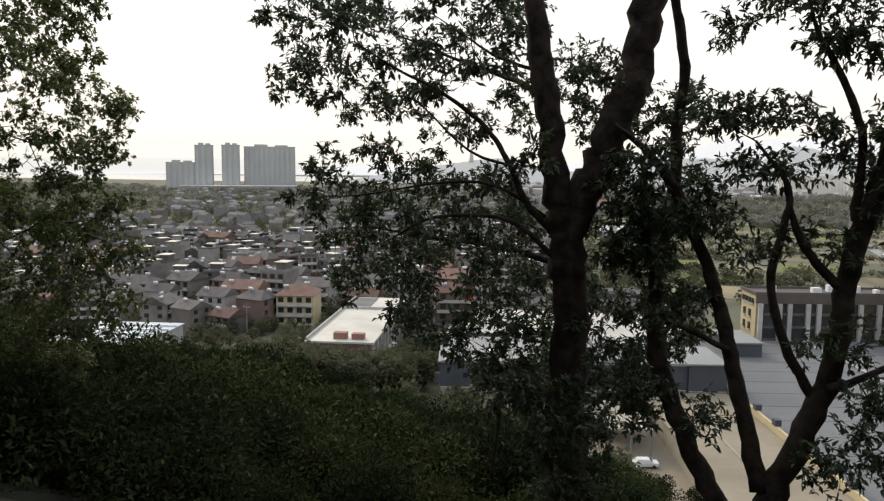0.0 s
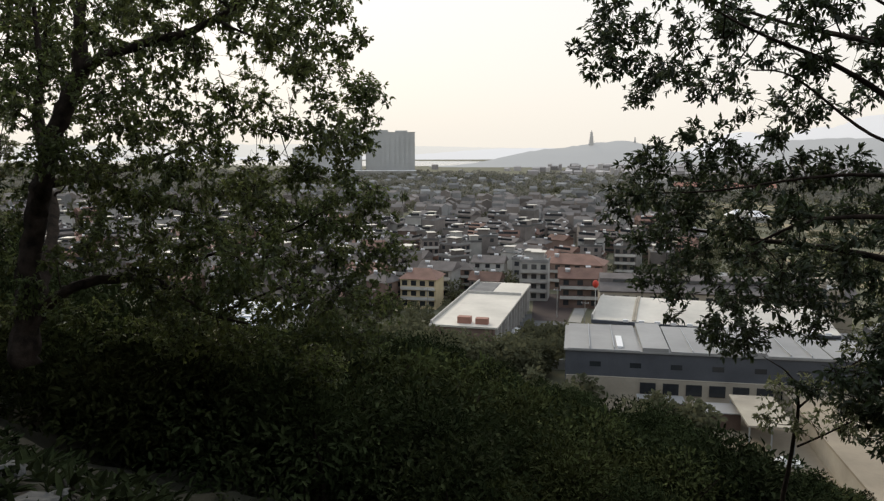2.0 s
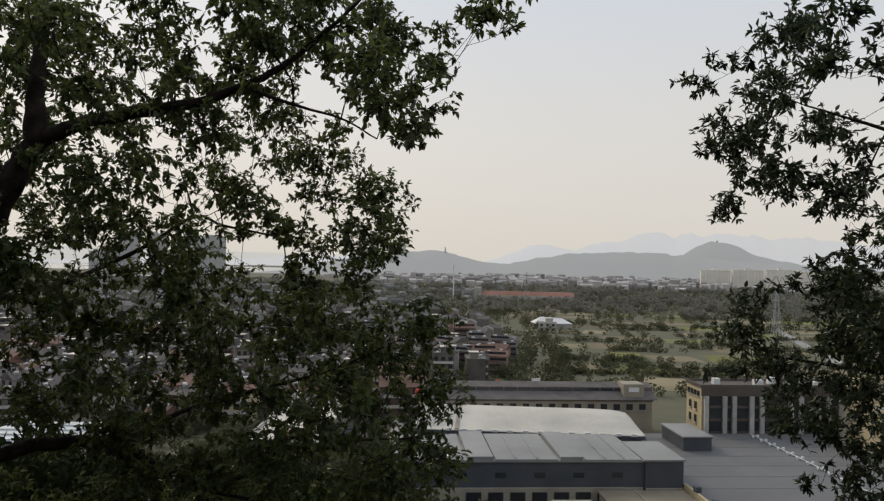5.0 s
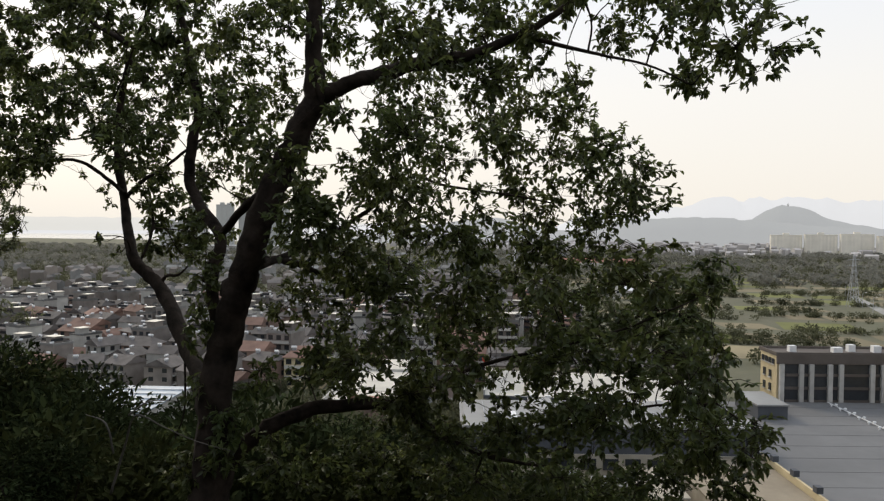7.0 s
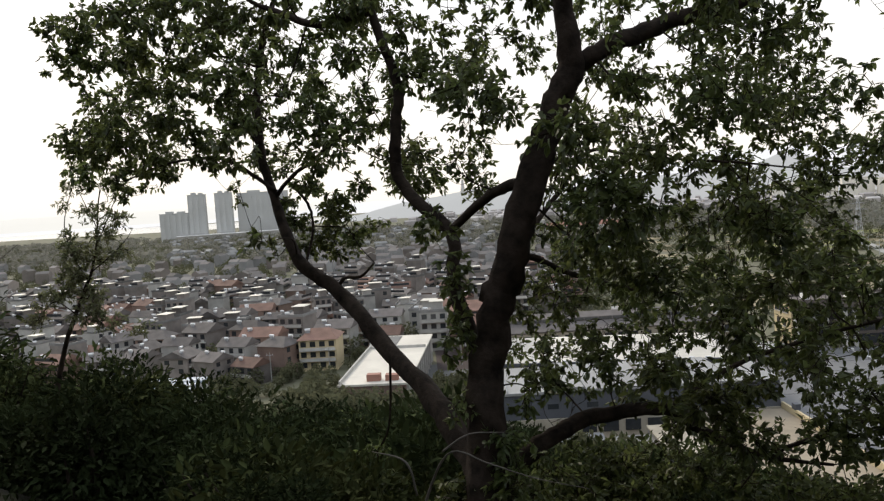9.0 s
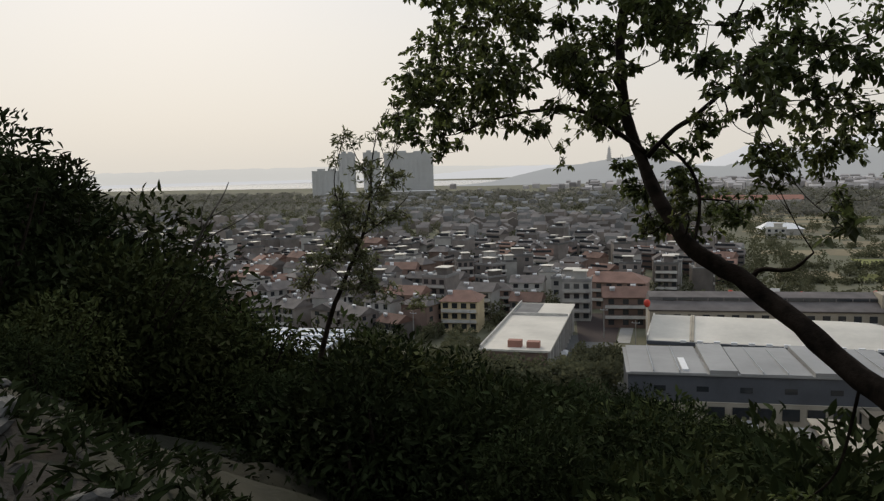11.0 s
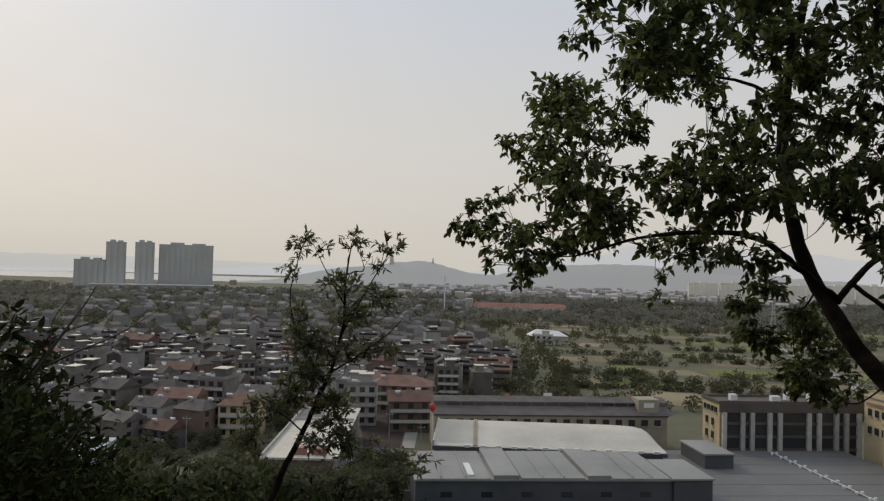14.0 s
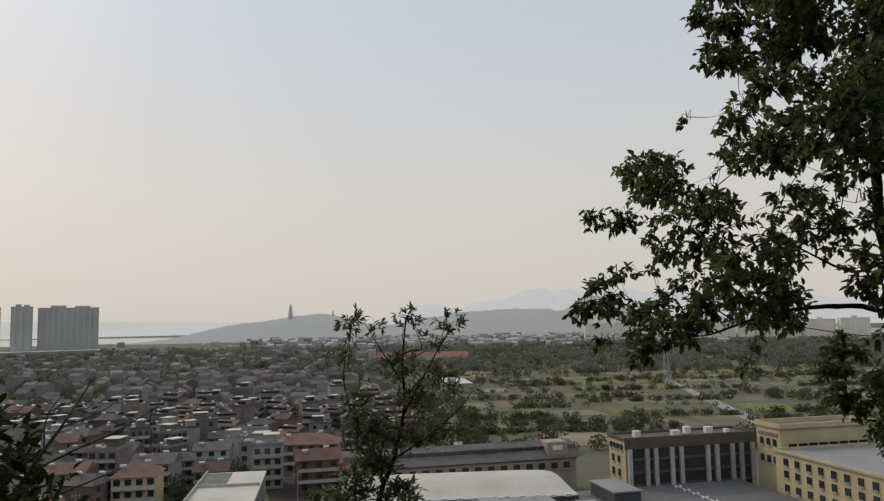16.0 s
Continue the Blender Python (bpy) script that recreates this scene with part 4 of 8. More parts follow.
tree_crown(camphor, [(-5.97, 8.1, 3.46, 0.30, 0.22, 0.68), (-5.53, 6.1, 0.08, 0.08, 0.06, 0.46), (-12.67, 7.9, 2.67, 0.11, 0.08, 0.70), (-7.72, 9.0, 2.75, 0.08, 0.06, 0.46), (-6.89, 9.0, 2.14, 0.22, 0.16, 0.68), (-12.87, 8.1, 3.10, 0.11, 0.08, 1.05), (-12.03, 7.8, 3.76, 0.22, 0.16, 1.05), (-7.25, 6.7, 1.87, 0.11, 0.08, 0.46), (-11.57, 9.5, 1.63, 0.16, 0.12, 1.05), (-11.40, 9.5, 1.37, 0.09, 0.06, 0.70)])
tree_crown(camphor, [(-8.21, 7.6, 3.13, 0.20, 0.15, 0.68), (-6.09, 8.6, 1.62, 0.20, 0.15, 0.68), (-9.03, 8.2, 2.26, 0.29, 0.21, 0.68), (-7.20, 9.4, 1.96, 0.08, 0.06, 0.46), (-6.36, 8.8, 1.76, 0.10, 0.07, 0.46), (-11.78, 7.9, 2.83, 0.22, 0.16, 1.05), (-9.02, 7.6, 3.07, 0.17, 0.12, 0.68), (-8.20, 9.8, 2.83, 0.24, 0.17, 0.68), (-6.44, 8.3, 0.84, 0.19, 0.14, 0.68), (-7.94, 7.9, -0.47, 0.10, 0.07, 0.46)])
tree_crown(camphor, [(-6.72, 6.2, -0.14, 0.18, 0.13, 0.68), (-8.42, 8.3, 0.32, 0.19, 0.13, 0.68), (-7.28, 9.4, 2.14, 0.17, 0.12, 0.68), (-7.10, 6.1, 2.71, 0.16, 0.12, 0.68), (-6.41, 6.2, 0.25, 0.37, 0.27, 0.68), (-7.35, 6.7, 1.79, 0.10, 0.07, 0.46), (-6.22, 8.1, 3.14, 0.09, 0.06, 0.46), (-12.14, 8.6, 3.97, 0.33, 0.24, 1.05), (-9.15, 7.6, -0.44, 0.13, 0.10, 0.46), (-12.11, 9.5, 1.80, 0.10, 0.07, 0.70)])
tree_crown(camphor, [(-7.67, 7.9, -0.70, 0.29, 0.21, 0.68), (-7.20, 7.5, 3.76, 0.15, 0.10, 0.46), (-8.02, 8.7, 3.19, 0.19, 0.14, 0.68), (-6.98, 6.6, 1.08, 0.10, 0.07, 0.46), (-6.65, 8.2, 0.45, 0.31, 0.22, 0.68), (-9.22, 8.0, 3.42, 0.14, 0.10, 0.68), (-12.11, 8.0, 3.40, 0.25, 0.18, 1.05), (-6.57, 6.2, 1.82, 0.17, 0.12, 0.68), (-10.41, 9.3, 4.51, 0.38, 0.27, 1.05), (-9.12, 7.6, 3.50, 0.34, 0.25, 0.68)])
tree_crown(camphor, [(-6.92, 9.2, 2.05, 0.10, 0.08, 0.46), (-8.26, 8.4, 3.12, 0.15, 0.11, 0.46), (-8.71, 7.4, -0.58, 0.24, 0.17, 0.68), (-8.82, 9.8, 3.05, 0.23, 0.17, 0.68), (-6.21, 6.3, 1.15, 0.37, 0.27, 0.68), (-7.19, 9.3, 2.25, 0.16, 0.12, 0.68), (-9.56, 8.9, 1.97, 0.09, 0.07, 0.46), (-6.98, 8.1, 3.26, 0.19, 0.14, 0.68), (-10.20, 9.8, 2.02, 0.11, 0.08, 0.70), (-9.96, 8.4, 4.10, 0.17, 0.12, 0.46)])
tree_crown(camphor, [(-8.00, 8.3, 0.13, 0.21, 0.15, 0.68), (-10.27, 6.6, 2.59, 0.12, 0.08, 0.70), (-6.85, 8.9, 2.37, 0.16, 0.11, 0.68), (-10.59, 8.4, 3.76, 0.30, 0.22, 1.05), (-5.68, 7.9, 0.35, 0.15, 0.11, 0.68), (-9.32, 9.2, 1.95, 0.13, 0.09, 0.68), (-7.89, 7.5, 3.42, 0.09, 0.07, 0.46), (-6.70, 6.0, 3.11, 0.34, 0.25, 0.68), (-9.83, 6.3, 1.96, 0.16, 0.11, 0.46), (-7.81, 9.6, 2.78, 0.09, 0.07, 0.46)])
tree_crown(camphor, [(-5.85, 8.1, 0.90, 0.13, 0.09, 0.68), (-8.08, 6.1, 0.72, 0.10, 0.07, 0.46), (-6.38, 8.7, 2.26, 0.20, 0.14, 0.46), (-8.30, 7.7, -0.58, 0.27, 0.20, 0.68), (-5.36, 7.5, -0.49, 0.16, 0.11, 0.46), (-7.81, 6.8, 1.38, 0.12, 0.09, 0.68), (-7.30, 8.5, 0.64, 0.12, 0.09, 0.46), (-7.61, 6.6, 3.64, 0.22, 0.16, 0.68), (-7.23, 7.5, 3.80, 0.20, 0.15, 0.68), (-12.20, 9.4, 3.98, 0.18, 0.13, 1.05)])
tree_crown(camphor, [(-12.20, 9.4, 3.98, 0.13, 0.09, 1.05), (-11.97, 7.6, 2.93, 0.22, 0.16, 1.05), (-11.07, 9.6, 1.45, 0.23, 0.16, 1.05), (-8.53, 7.8, 3.31, 0.23, 0.17, 0.68), (-8.25, 7.7, 2.37, 0.18, 0.13, 0.68), (-11.73, 7.7, 2.57, 0.14, 0.10, 1.05), (-7.80, 8.1, -0.34, 0.14, 0.10, 0.46), (-6.64, 8.6, 0.82, 0.17, 0.12, 0.68), (-8.39, 7.6, -0.63, 0.27, 0.20, 0.68), (-10.55, 8.7, 4.60, 0.40, 0.29, 1.05)])
tree_crown(camphor, [(-7.81, 5.9, 2.92, 0.31, 0.23, 0.68), (-12.18, 7.6, 2.28, 0.40, 0.29, 1.05), (-7.51, 9.4, 2.48, 0.32, 0.23, 0.68), (-9.52, 8.8, 1.97, 0.20, 0.14, 0.46), (-11.75, 7.1, 3.09, 0.28, 0.20, 1.05), (-11.36, 9.7, 1.76, 0.21, 0.15, 1.05), (-8.66, 9.2, 0.84, 0.31, 0.22, 0.68), (-7.11, 6.3, 0.72, 0.11, 0.08, 0.46), (-10.40, 8.7, 4.12, 0.16, 0.11, 1.05), (-8.85, 7.7, 2.73, 0.15, 0.11, 0.68)])
tree_crown(camphor, [(-8.86, 7.7, 3.04, 0.10, 0.07, 0.46), (-6.72, 8.2, 3.45, 0.24, 0.17, 0.68), (-9.31, 9.5, 3.06, 0.09, 0.06, 0.46), (-6.30, 8.2, 3.06, 0.33, 0.24, 0.68), (-7.70, 8.4, -0.00, 0.16, 0.11, 0.68), (-8.47, 10.1, 2.77, 0.09, 0.07, 0.46), (-11.98, 7.6, 2.60, 0.17, 0.12, 1.05), (-6.14, 8.2, 0.55, 0.35, 0.25, 0.68), (-9.34, 9.1, 3.17, 0.14, 0.10, 0.68), (-7.91, 9.4, 3.28, 0.09, 0.07, 0.46)])
tree_crown(camphor, [(-11.05, 9.5, 1.16, 0.32, 0.23, 1.05), (-12.22, 9.9, 3.08, 0.11, 0.08, 0.70), (-10.18, 8.4, 4.21, 0.16, 0.12, 0.70), (-6.61, 9.0, 1.13, 0.16, 0.11, 0.68), (-7.79, 6.6, 1.18, 0.09, 0.06, 0.46), (-5.52, 8.1, 0.74, 0.08, 0.06, 0.46), (-6.38, 7.8, -1.02, 0.42, 0.30, 0.68), (-8.16, 7.8, 2.54, 0.10, 0.07, 0.46), (-10.48, 6.5, 1.91, 0.10, 0.07, 0.70), (-12.64, 9.0, 4.07, 0.13, 0.09, 1.05)])
tree_crown(camphor, [(-6.19, 8.9, 1.85, 0.17, 0.12, 0.68), (-10.33, 9.4, 3.63, 0.38, 0.27, 1.05), (-7.94, 7.8, 3.12, 0.30, 0.21, 0.68), (-6.18, 8.3, 3.60, 0.24, 0.18, 0.68), (-6.71, 8.2, -0.24, 0.09, 0.06, 0.46), (-11.34, 9.6, 1.33, 0.08, 0.06, 0.70), (-9.43, 9.3, 3.06, 0.11, 0.08, 0.68), (-7.79, 8.7, 3.13, 0.12, 0.09, 0.46), (-5.93, 6.0, 0.55, 0.37, 0.27, 0.68), (-10.57, 8.4, 4.16, 0.14, 0.10, 0.70)])
tree_crown(camphor, [(-8.81, 7.7, 3.60, 0.28, 0.20, 0.68), (-8.41, 9.5, 0.95, 0.38, 0.28, 0.68), (-9.49, 9.1, 1.76, 0.09, 0.07, 0.46), (-10.23, 7.8, -0.56, 0.17, 0.12, 1.05), (-7.15, 9.0, 2.61, 0.36, 0.26, 0.68), (-11.07, 9.7, 1.55, 0.22, 0.16, 0.70), (-10.81, 9.5, 1.05, 0.09, 0.06, 0.70), (-8.02, 8.7, 0.55, 0.28, 0.20, 0.68), (-10.80, 7.0, 2.17, 0.17, 0.12, 1.05), (-8.05, 9.1, 3.48, 0.11, 0.08, 0.68)])
tree_crown(camphor, [(-12.33, 9.2, 4.15, 0.24, 0.17, 1.05), (-12.33, 9.2, 4.15, 0.17, 0.12, 1.05), (-7.23, 6.2, 0.59, 0.17, 0.12, 0.68), (-6.56, 6.2, 0.66, 0.32, 0.23, 0.68), (-5.81, 7.8, 2.64, 0.22, 0.16, 0.68), (-9.96, 9.4, 3.33, 0.19, 0.13, 0.68), (-5.66, 7.9, -0.25, 0.40, 0.29, 0.68), (-10.49, 9.5, 1.33, 0.08, 0.06, 0.70), (-10.29, 6.4, 2.76, 0.11, 0.08, 1.05), (-7.00, 8.7, 0.71, 0.14, 0.10, 0.68)])
tree_crown(camphor, [(-7.00, 8.7, 0.71, 0.11, 0.08, 0.46), (-8.34, 7.8, 2.75, 0.09, 0.07, 0.46), (-8.43, 7.9, -0.32, 0.09, 0.06, 0.46), (-7.69, 6.3, 1.31, 0.11, 0.08, 0.46), (-7.20, 8.3, -0.47, 0.34, 0.24, 0.68), (-6.34, 8.3, 3.86, 0.32, 0.23, 0.68), (-6.82, 6.2, 0.79, 0.16, 0.11, 0.68), (-8.72, 7.8, 3.01, 0.32, 0.23, 0.68), (-6.19, 8.0, -0.62, 0.15, 0.11, 0.68), (-6.81, 6.2, 0.55, 0.20, 0.15, 0.68)])
tree_crown(camphor, [(-7.58, 8.1, -0.91, 0.13, 0.09, 0.68), (-10.07, 7.6, -0.71, 0.22, 0.16, 1.05), (-7.91, 9.9, 1.35, 0.09, 0.06, 0.46), (-7.36, 6.8, 1.34, 0.42, 0.30, 0.68), (-6.56, 8.8, 2.50, 0.20, 0.14, 0.46), (-9.47, 8.5, 3.16, 0.09, 0.06, 0.46), (-11.85, 9.8, 2.09, 0.34, 0.25, 1.05), (-7.79, 6.0, 1.24, 0.11, 0.08, 0.68), (-11.42, 7.6, 2.01, 0.19, 0.13, 1.05), (-11.39, 10.1, 3.06, 0.17, 0.12, 0.70)])
tree_crown(camphor, [(-12.14, 9.6, 1.65, 0.09, 0.07, 0.70), (-9.24, 9.4, 3.35, 0.15, 0.11, 0.68), (-11.29, 10.3, 4.03, 0.15, 0.10, 1.05), (-7.29, 6.5, 1.21, 0.21, 0.15, 0.68), (-6.46, 8.9, 0.98, 0.12, 0.08, 0.68), (-5.63, 8.3, 3.57, 0.20, 0.14, 0.68), (-12.35, 9.1, 4.37, 0.21, 0.15, 1.05), (-12.07, 8.2, 4.05, 0.30, 0.22, 1.05), (-8.53, 10.0, 3.13, 0.19, 0.13, 0.68), (-6.74, 8.7, 2.67, 0.19, 0.13, 0.68)])
tree_crown(camphor, [(-7.62, 6.2, 1.46, 0.11, 0.08, 0.46), (-12.55, 8.1, 3.93, 0.21, 0.15, 1.05), (-8.68, 7.8, -0.44, 0.09, 0.06, 0.46), (-9.23, 8.0, -0.37, 0.08, 0.06, 0.46), (-7.24, 6.1, 0.44, 0.09, 0.07, 0.46), (-9.42, 9.4, 1.50, 0.19, 0.14, 0.68), (-7.29, 6.2, 0.75, 0.10, 0.07, 0.46), (-8.82, 8.0, 2.60, 0.12, 0.08, 0.68), (-12.51, 7.6, 2.92, 0.35, 0.25, 1.05), (-6.64, 9.3, 1.50, 0.14, 0.10, 0.46)])
tree_crown(camphor, [(-7.25, 8.4, -0.04, 0.12, 0.08, 0.46), (-7.68, 8.1, -0.86, 0.14, 0.10, 0.68), (-7.68, 8.1, -0.86, 0.11, 0.08, 0.46), (-7.42, 8.8, 0.56, 0.27, 0.19, 0.68), (-9.27, 9.2, 3.44, 0.11, 0.08, 0.46), (-7.67, 5.9, 1.62, 0.10, 0.07, 0.46), (-5.70, 8.2, 0.63, 0.11, 0.08, 0.68), (-10.06, 9.9, 3.08, 0.14, 0.10, 1.05), (-11.14, 10.0, 2.81, 0.09, 0.07, 0.70), (-8.29, 10.1, 3.11, 0.12, 0.09, 0.68)])
tree_crown(camphor, [(-10.26, 6.3, 2.38, 0.11, 0.08, 0.70), (-7.19, 8.6, 0.16, 0.11, 0.08, 0.46), (-12.80, 7.7, 3.23, 0.17, 0.12, 1.05), (-7.07, 6.0, 2.00, 0.18, 0.13, 0.46), (-7.31, 6.3, 0.99, 0.26, 0.19, 0.68), (-10.31, 9.6, 3.44, 0.09, 0.07, 0.70), (-6.41, 9.1, 2.12, 0.30, 0.22, 0.68), (-6.39, 8.4, 0.25, 0.22, 0.16, 0.68), (-5.91, 8.1, -0.34, 0.16, 0.12, 0.46), (-8.31, 9.2, 0.64, 0.12, 0.08, 0.68)])
tree_crown(camphor, [(-12.41, 7.6, 3.17, 0.29, 0.21, 1.05), (-7.12, 8.3, 3.12, 0.18, 0.13, 0.68), (-6.68, 8.3, -0.62, 0.13, 0.09, 0.68), (-5.12, 6.0, 2.96, 0.24, 0.17, 0.68), (-12.74, 9.9, 3.17, 0.31, 0.22, 1.05), (-5.60, 8.1, 0.34, 0.38, 0.28, 0.68), (-6.36, 9.2, 1.50, 0.17, 0.12, 0.68), (-5.02, 6.7, 3.44, 0.30, 0.21, 0.68), (-10.91, 9.8, 1.37, 0.09, 0.06, 0.70)])
tree_crown(camphor, [(-11.61, 7.4, 2.29, 0.21, 0.15, 1.05), (-6.67, 6.3, 1.26, 0.15, 0.11, 0.68), (-8.19, 8.0, -0.70, 0.26, 0.19, 0.68), (-7.63, 6.0, 0.73, 0.29, 0.21, 0.68), (-7.98, 7.6, 3.99, 0.40, 0.28, 0.68), (-7.46, 8.7, 0.15, 0.10, 0.07, 0.46), (-5.46, 8.2, 1.00, 0.11, 0.08, 0.46), (-6.63, 8.4, 2.77, 0.19, 0.14, 0.68), (-7.89, 9.2, 3.53, 0.09, 0.07, 0.46), (-13.18, 9.7, 1.88, 0.09, 0.07, 0.70)])
tree_crown(camphor, [(-6.99, 8.6, 2.86, 0.13, 0.09, 0.68), (-7.15, 8.5, 0.11, 0.11, 0.08, 0.68), (-7.73, 8.4, 3.12, 0.09, 0.07, 0.46), (-7.34, 8.1, 3.57, 0.22, 0.16, 0.68), (-7.34, 8.1, 3.57, 0.12, 0.09, 0.46), (-9.89, 10.1, 2.67, 0.11, 0.08, 0.68), (-6.47, 8.1, -1.08, 0.41, 0.29, 0.68), (-7.57, 8.0, 3.42, 0.23, 0.16, 0.68), (-6.03, 8.9, 2.08, 0.15, 0.11, 0.68), (-6.04, 8.2, 0.04, 0.15, 0.11, 0.68)])
tree_crown(camphor, [(-7.37, 8.4, -0.71, 0.22, 0.16, 0.68), (-11.59, 10.2, 4.76, 0.17, 0.13, 1.05), (-5.46, 8.4, 3.73, 0.17, 0.12, 0.46), (-6.73, 8.4, 3.29, 0.18, 0.13, 0.68), (-7.39, 8.8, 2.95, 0.38, 0.27, 0.68), (-6.03, 8.3, 2.70, 0.13, 0.09, 0.46), (-6.81, 8.3, 3.96, 0.22, 0.16, 0.46), (-6.55, 9.3, 2.24, 0.37, 0.26, 0.68), (-10.47, 10.1, 4.52, 0.13, 0.10, 0.70), (-8.07, 8.1, -0.80, 0.39, 0.28, 0.68)])
tree_crown(camphor, [(-12.26, 9.8, 4.55, 0.10, 0.07, 0.70), (-12.05, 10.0, 2.45, 0.14, 0.10, 1.05), (-8.83, 8.3, 0.12, 0.41, 0.30, 0.68), (-10.78, 6.4, 2.62, 0.15, 0.10, 1.05), (-6.84, 8.4, 3.50, 0.31, 0.23, 0.68), (-6.20, 9.0, 0.97, 0.23, 0.16, 0.68), (-7.68, 5.9, 1.15, 0.10, 0.07, 0.46), (-10.33, 9.9, 3.25, 0.09, 0.06, 0.70), (-13.00, 9.8, 2.79, 0.18, 0.13, 1.05), (-6.64, 8.3, -0.90, 0.15, 0.11, 0.68)])
tree_crown(camphor, [(-6.99, 9.3, 0.85, 0.13, 0.10, 0.68), (-9.80, 8.7, 4.01, 0.34, 0.24, 0.68), (-10.23, 9.9, 3.99, 0.27, 0.19, 1.05), (-10.56, 6.3, 1.88, 0.11, 0.08, 0.70), (-10.73, 6.4, 2.63, 0.14, 0.10, 0.70), (-6.69, 8.4, -0.51, 0.11, 0.08, 0.68), (-9.52, 9.8, 2.91, 0.37, 0.27, 0.68), (-7.31, 5.9, 0.53, 0.15, 0.11, 0.46), (-6.89, 8.5, 0.04, 0.16, 0.11, 0.68), (-11.68, 7.3, 2.00, 0.11, 0.08, 1.05)])
tree_crown(camphor, [(-9.16, 8.4, 3.62, 0.17, 0.12, 0.68), (-6.73, 9.2, 2.54, 0.18, 0.13, 0.68), (-10.60, 6.3, 2.00, 0.16, 0.11, 1.05), (-8.55, 7.9, -0.56, 0.16, 0.12, 0.68), (-8.72, 9.1, 3.81, 0.25, 0.18, 0.68), (-7.66, 8.4, -0.48, 0.21, 0.15, 0.68), (-7.98, 10.0, 3.18, 0.08, 0.06, 0.46), (-7.72, 9.4, 3.48, 0.09, 0.06, 0.46), (-5.34, 5.9, 3.26, 0.22, 0.16, 0.46)])
tree_crown(camphor, [(-6.76, 6.1, 1.03, 0.18, 0.13, 0.68), (-11.03, 10.1, 2.73, 0.10, 0.07, 0.70), (-9.86, 9.4, 1.31, 0.17, 0.12, 0.68), (-10.75, 10.2, 3.30, 0.12, 0.09, 0.70), (-7.28, 6.0, 3.49, 0.22, 0.16, 0.68), (-12.90, 7.9, 3.87, 0.23, 0.17, 1.05), (-6.18, 9.0, 2.28, 0.20, 0.14, 0.46), (-7.23, 6.0, 0.73, 0.12, 0.08, 0.46), (-9.00, 9.0, 3.76, 0.15, 0.11, 0.46), (-8.39, 10.0, 3.45, 0.20, 0.14, 0.68)])
tree_crown(camphor, [(-5.81, 8.0, -0.58, 0.19, 0.14, 0.68), (-7.02, 8.3, 3.84, 0.16, 0.11, 0.68), (-12.03, 10.2, 4.57, 0.12, 0.08, 1.05), (-10.24, 5.9, 1.38, 0.11, 0.08, 0.70), (-13.25, 9.7, 2.80, 0.12, 0.09, 1.05), (-7.21, 8.4, 3.26, 0.09, 0.07, 0.46), (-10.78, 9.9, 1.28, 0.17, 0.12, 0.70)])
# leafy shoots close round the forked trunk
tree_crown(camphor, [(-9.2, 6.5, 1.05, 0.16, 0.2, 0.9), (-9.2, 6.4, 0.7, 0.14, 0.24, 0.9), (-9.16, 6.4, 0.3, 0.15, 0.2, 0.9), (-9.34, 6.7, 1.35, 0.18, 0.16, 0.8), (-8.95, 6.3, 0.0, 0.2, 0.22, 1.0), (-9.2, 6.3, -0.3, 0.22, 0.2, 1.0), (-8.75, 6.4, 0.35, 0.16, 0.22, 0.8)])
finish_tree(camphor)

tree_limb(oak, [(-0.07, 6.5, -2.67, 0.2), (-0.16, 6.5, -1.55, 0.17), (-0.21, 6.5, -0.56, 0.16), (-0.2, 6.5, 0.35, 0.15), (-0.25, 6.5, 0.84, 0.14), (-0.33, 6.5, 1.27, 0.11), (-0.43, 6.6, 1.9, 0.105), (-0.52, 6.7, 2.49, 0.1), (-0.63, 6.8, 3.09, 0.08), (-0.72, 6.9, 3.7, 0.05)])
tree_limb(oak, [(-0.25, 6.5, 0.79, 0.14), (-0.08, 6.5, 1.23, 0.14), (0.13, 6.5, 1.75, 0.14), (0.29, 6.55, 2.26, 0.14), (0.37, 6.6, 2.82, 0.13), (0.41, 6.7, 3.39, 0.09)])
tree_limb(oak, [(-0.32, 6.5, 0.83, 0.035), (-0.6, 6.5, 1.12, 0.03), (-0.75, 6.51, 1.44, 0.026), (-0.99, 6.6, 1.78, 0.022), (-1.4, 6.7, 2.09, 0.017), (-1.87, 6.8, 2.33, 0.012), (-2.29, 6.9, 2.59, 0.007)])
tree_limb(oak, [(-0.75, 6.5, 1.44, 0.014), (-1.14, 6.6, 1.58, 0.012), (-1.66, 6.8, 2.02, 0.008), (-1.95, 6.9, 2.09, 0.005)])
tree_limb(oak, [(-0.32, 6.5, 0.93, 0.02), (-0.88, 6.6, 1.26, 0.016), (-1.42, 6.7, 1.28, 0.012), (-2.15, 6.8, 1.16, 0.008), (-2.7, 6.9, 1.12, 0.004)])
tree_limb(oak, [(-0.27, 6.5, 0.59, 0.025), (-0.76, 6.5, 0.97, 0.02), (-1.44, 6.6, 0.97, 0.014), (-1.9, 6.7, 0.74, 0.007)])
tree_limb(oak, [(-0.49, 6.7, 2.25, 0.02), (-0.93, 6.8, 2.42, 0.014), (-1.26, 6.9, 2.64, 0.009), (-1.6, 7.0, 2.87, 0.005)])
tree_limb(oak, [(0.62, 7.0, -0.65, 0.07), (0.54, 7.0, 0.3, 0.06), (0.68, 7.0, 1.23, 0.055), (0.68, 7.0, 1.73, 0.05), (0.72, 7.0, 2.32, 0.045), (0.61, 7.0, 2.9, 0.04), (0.54, 7.1, 3.4, 0.02)])
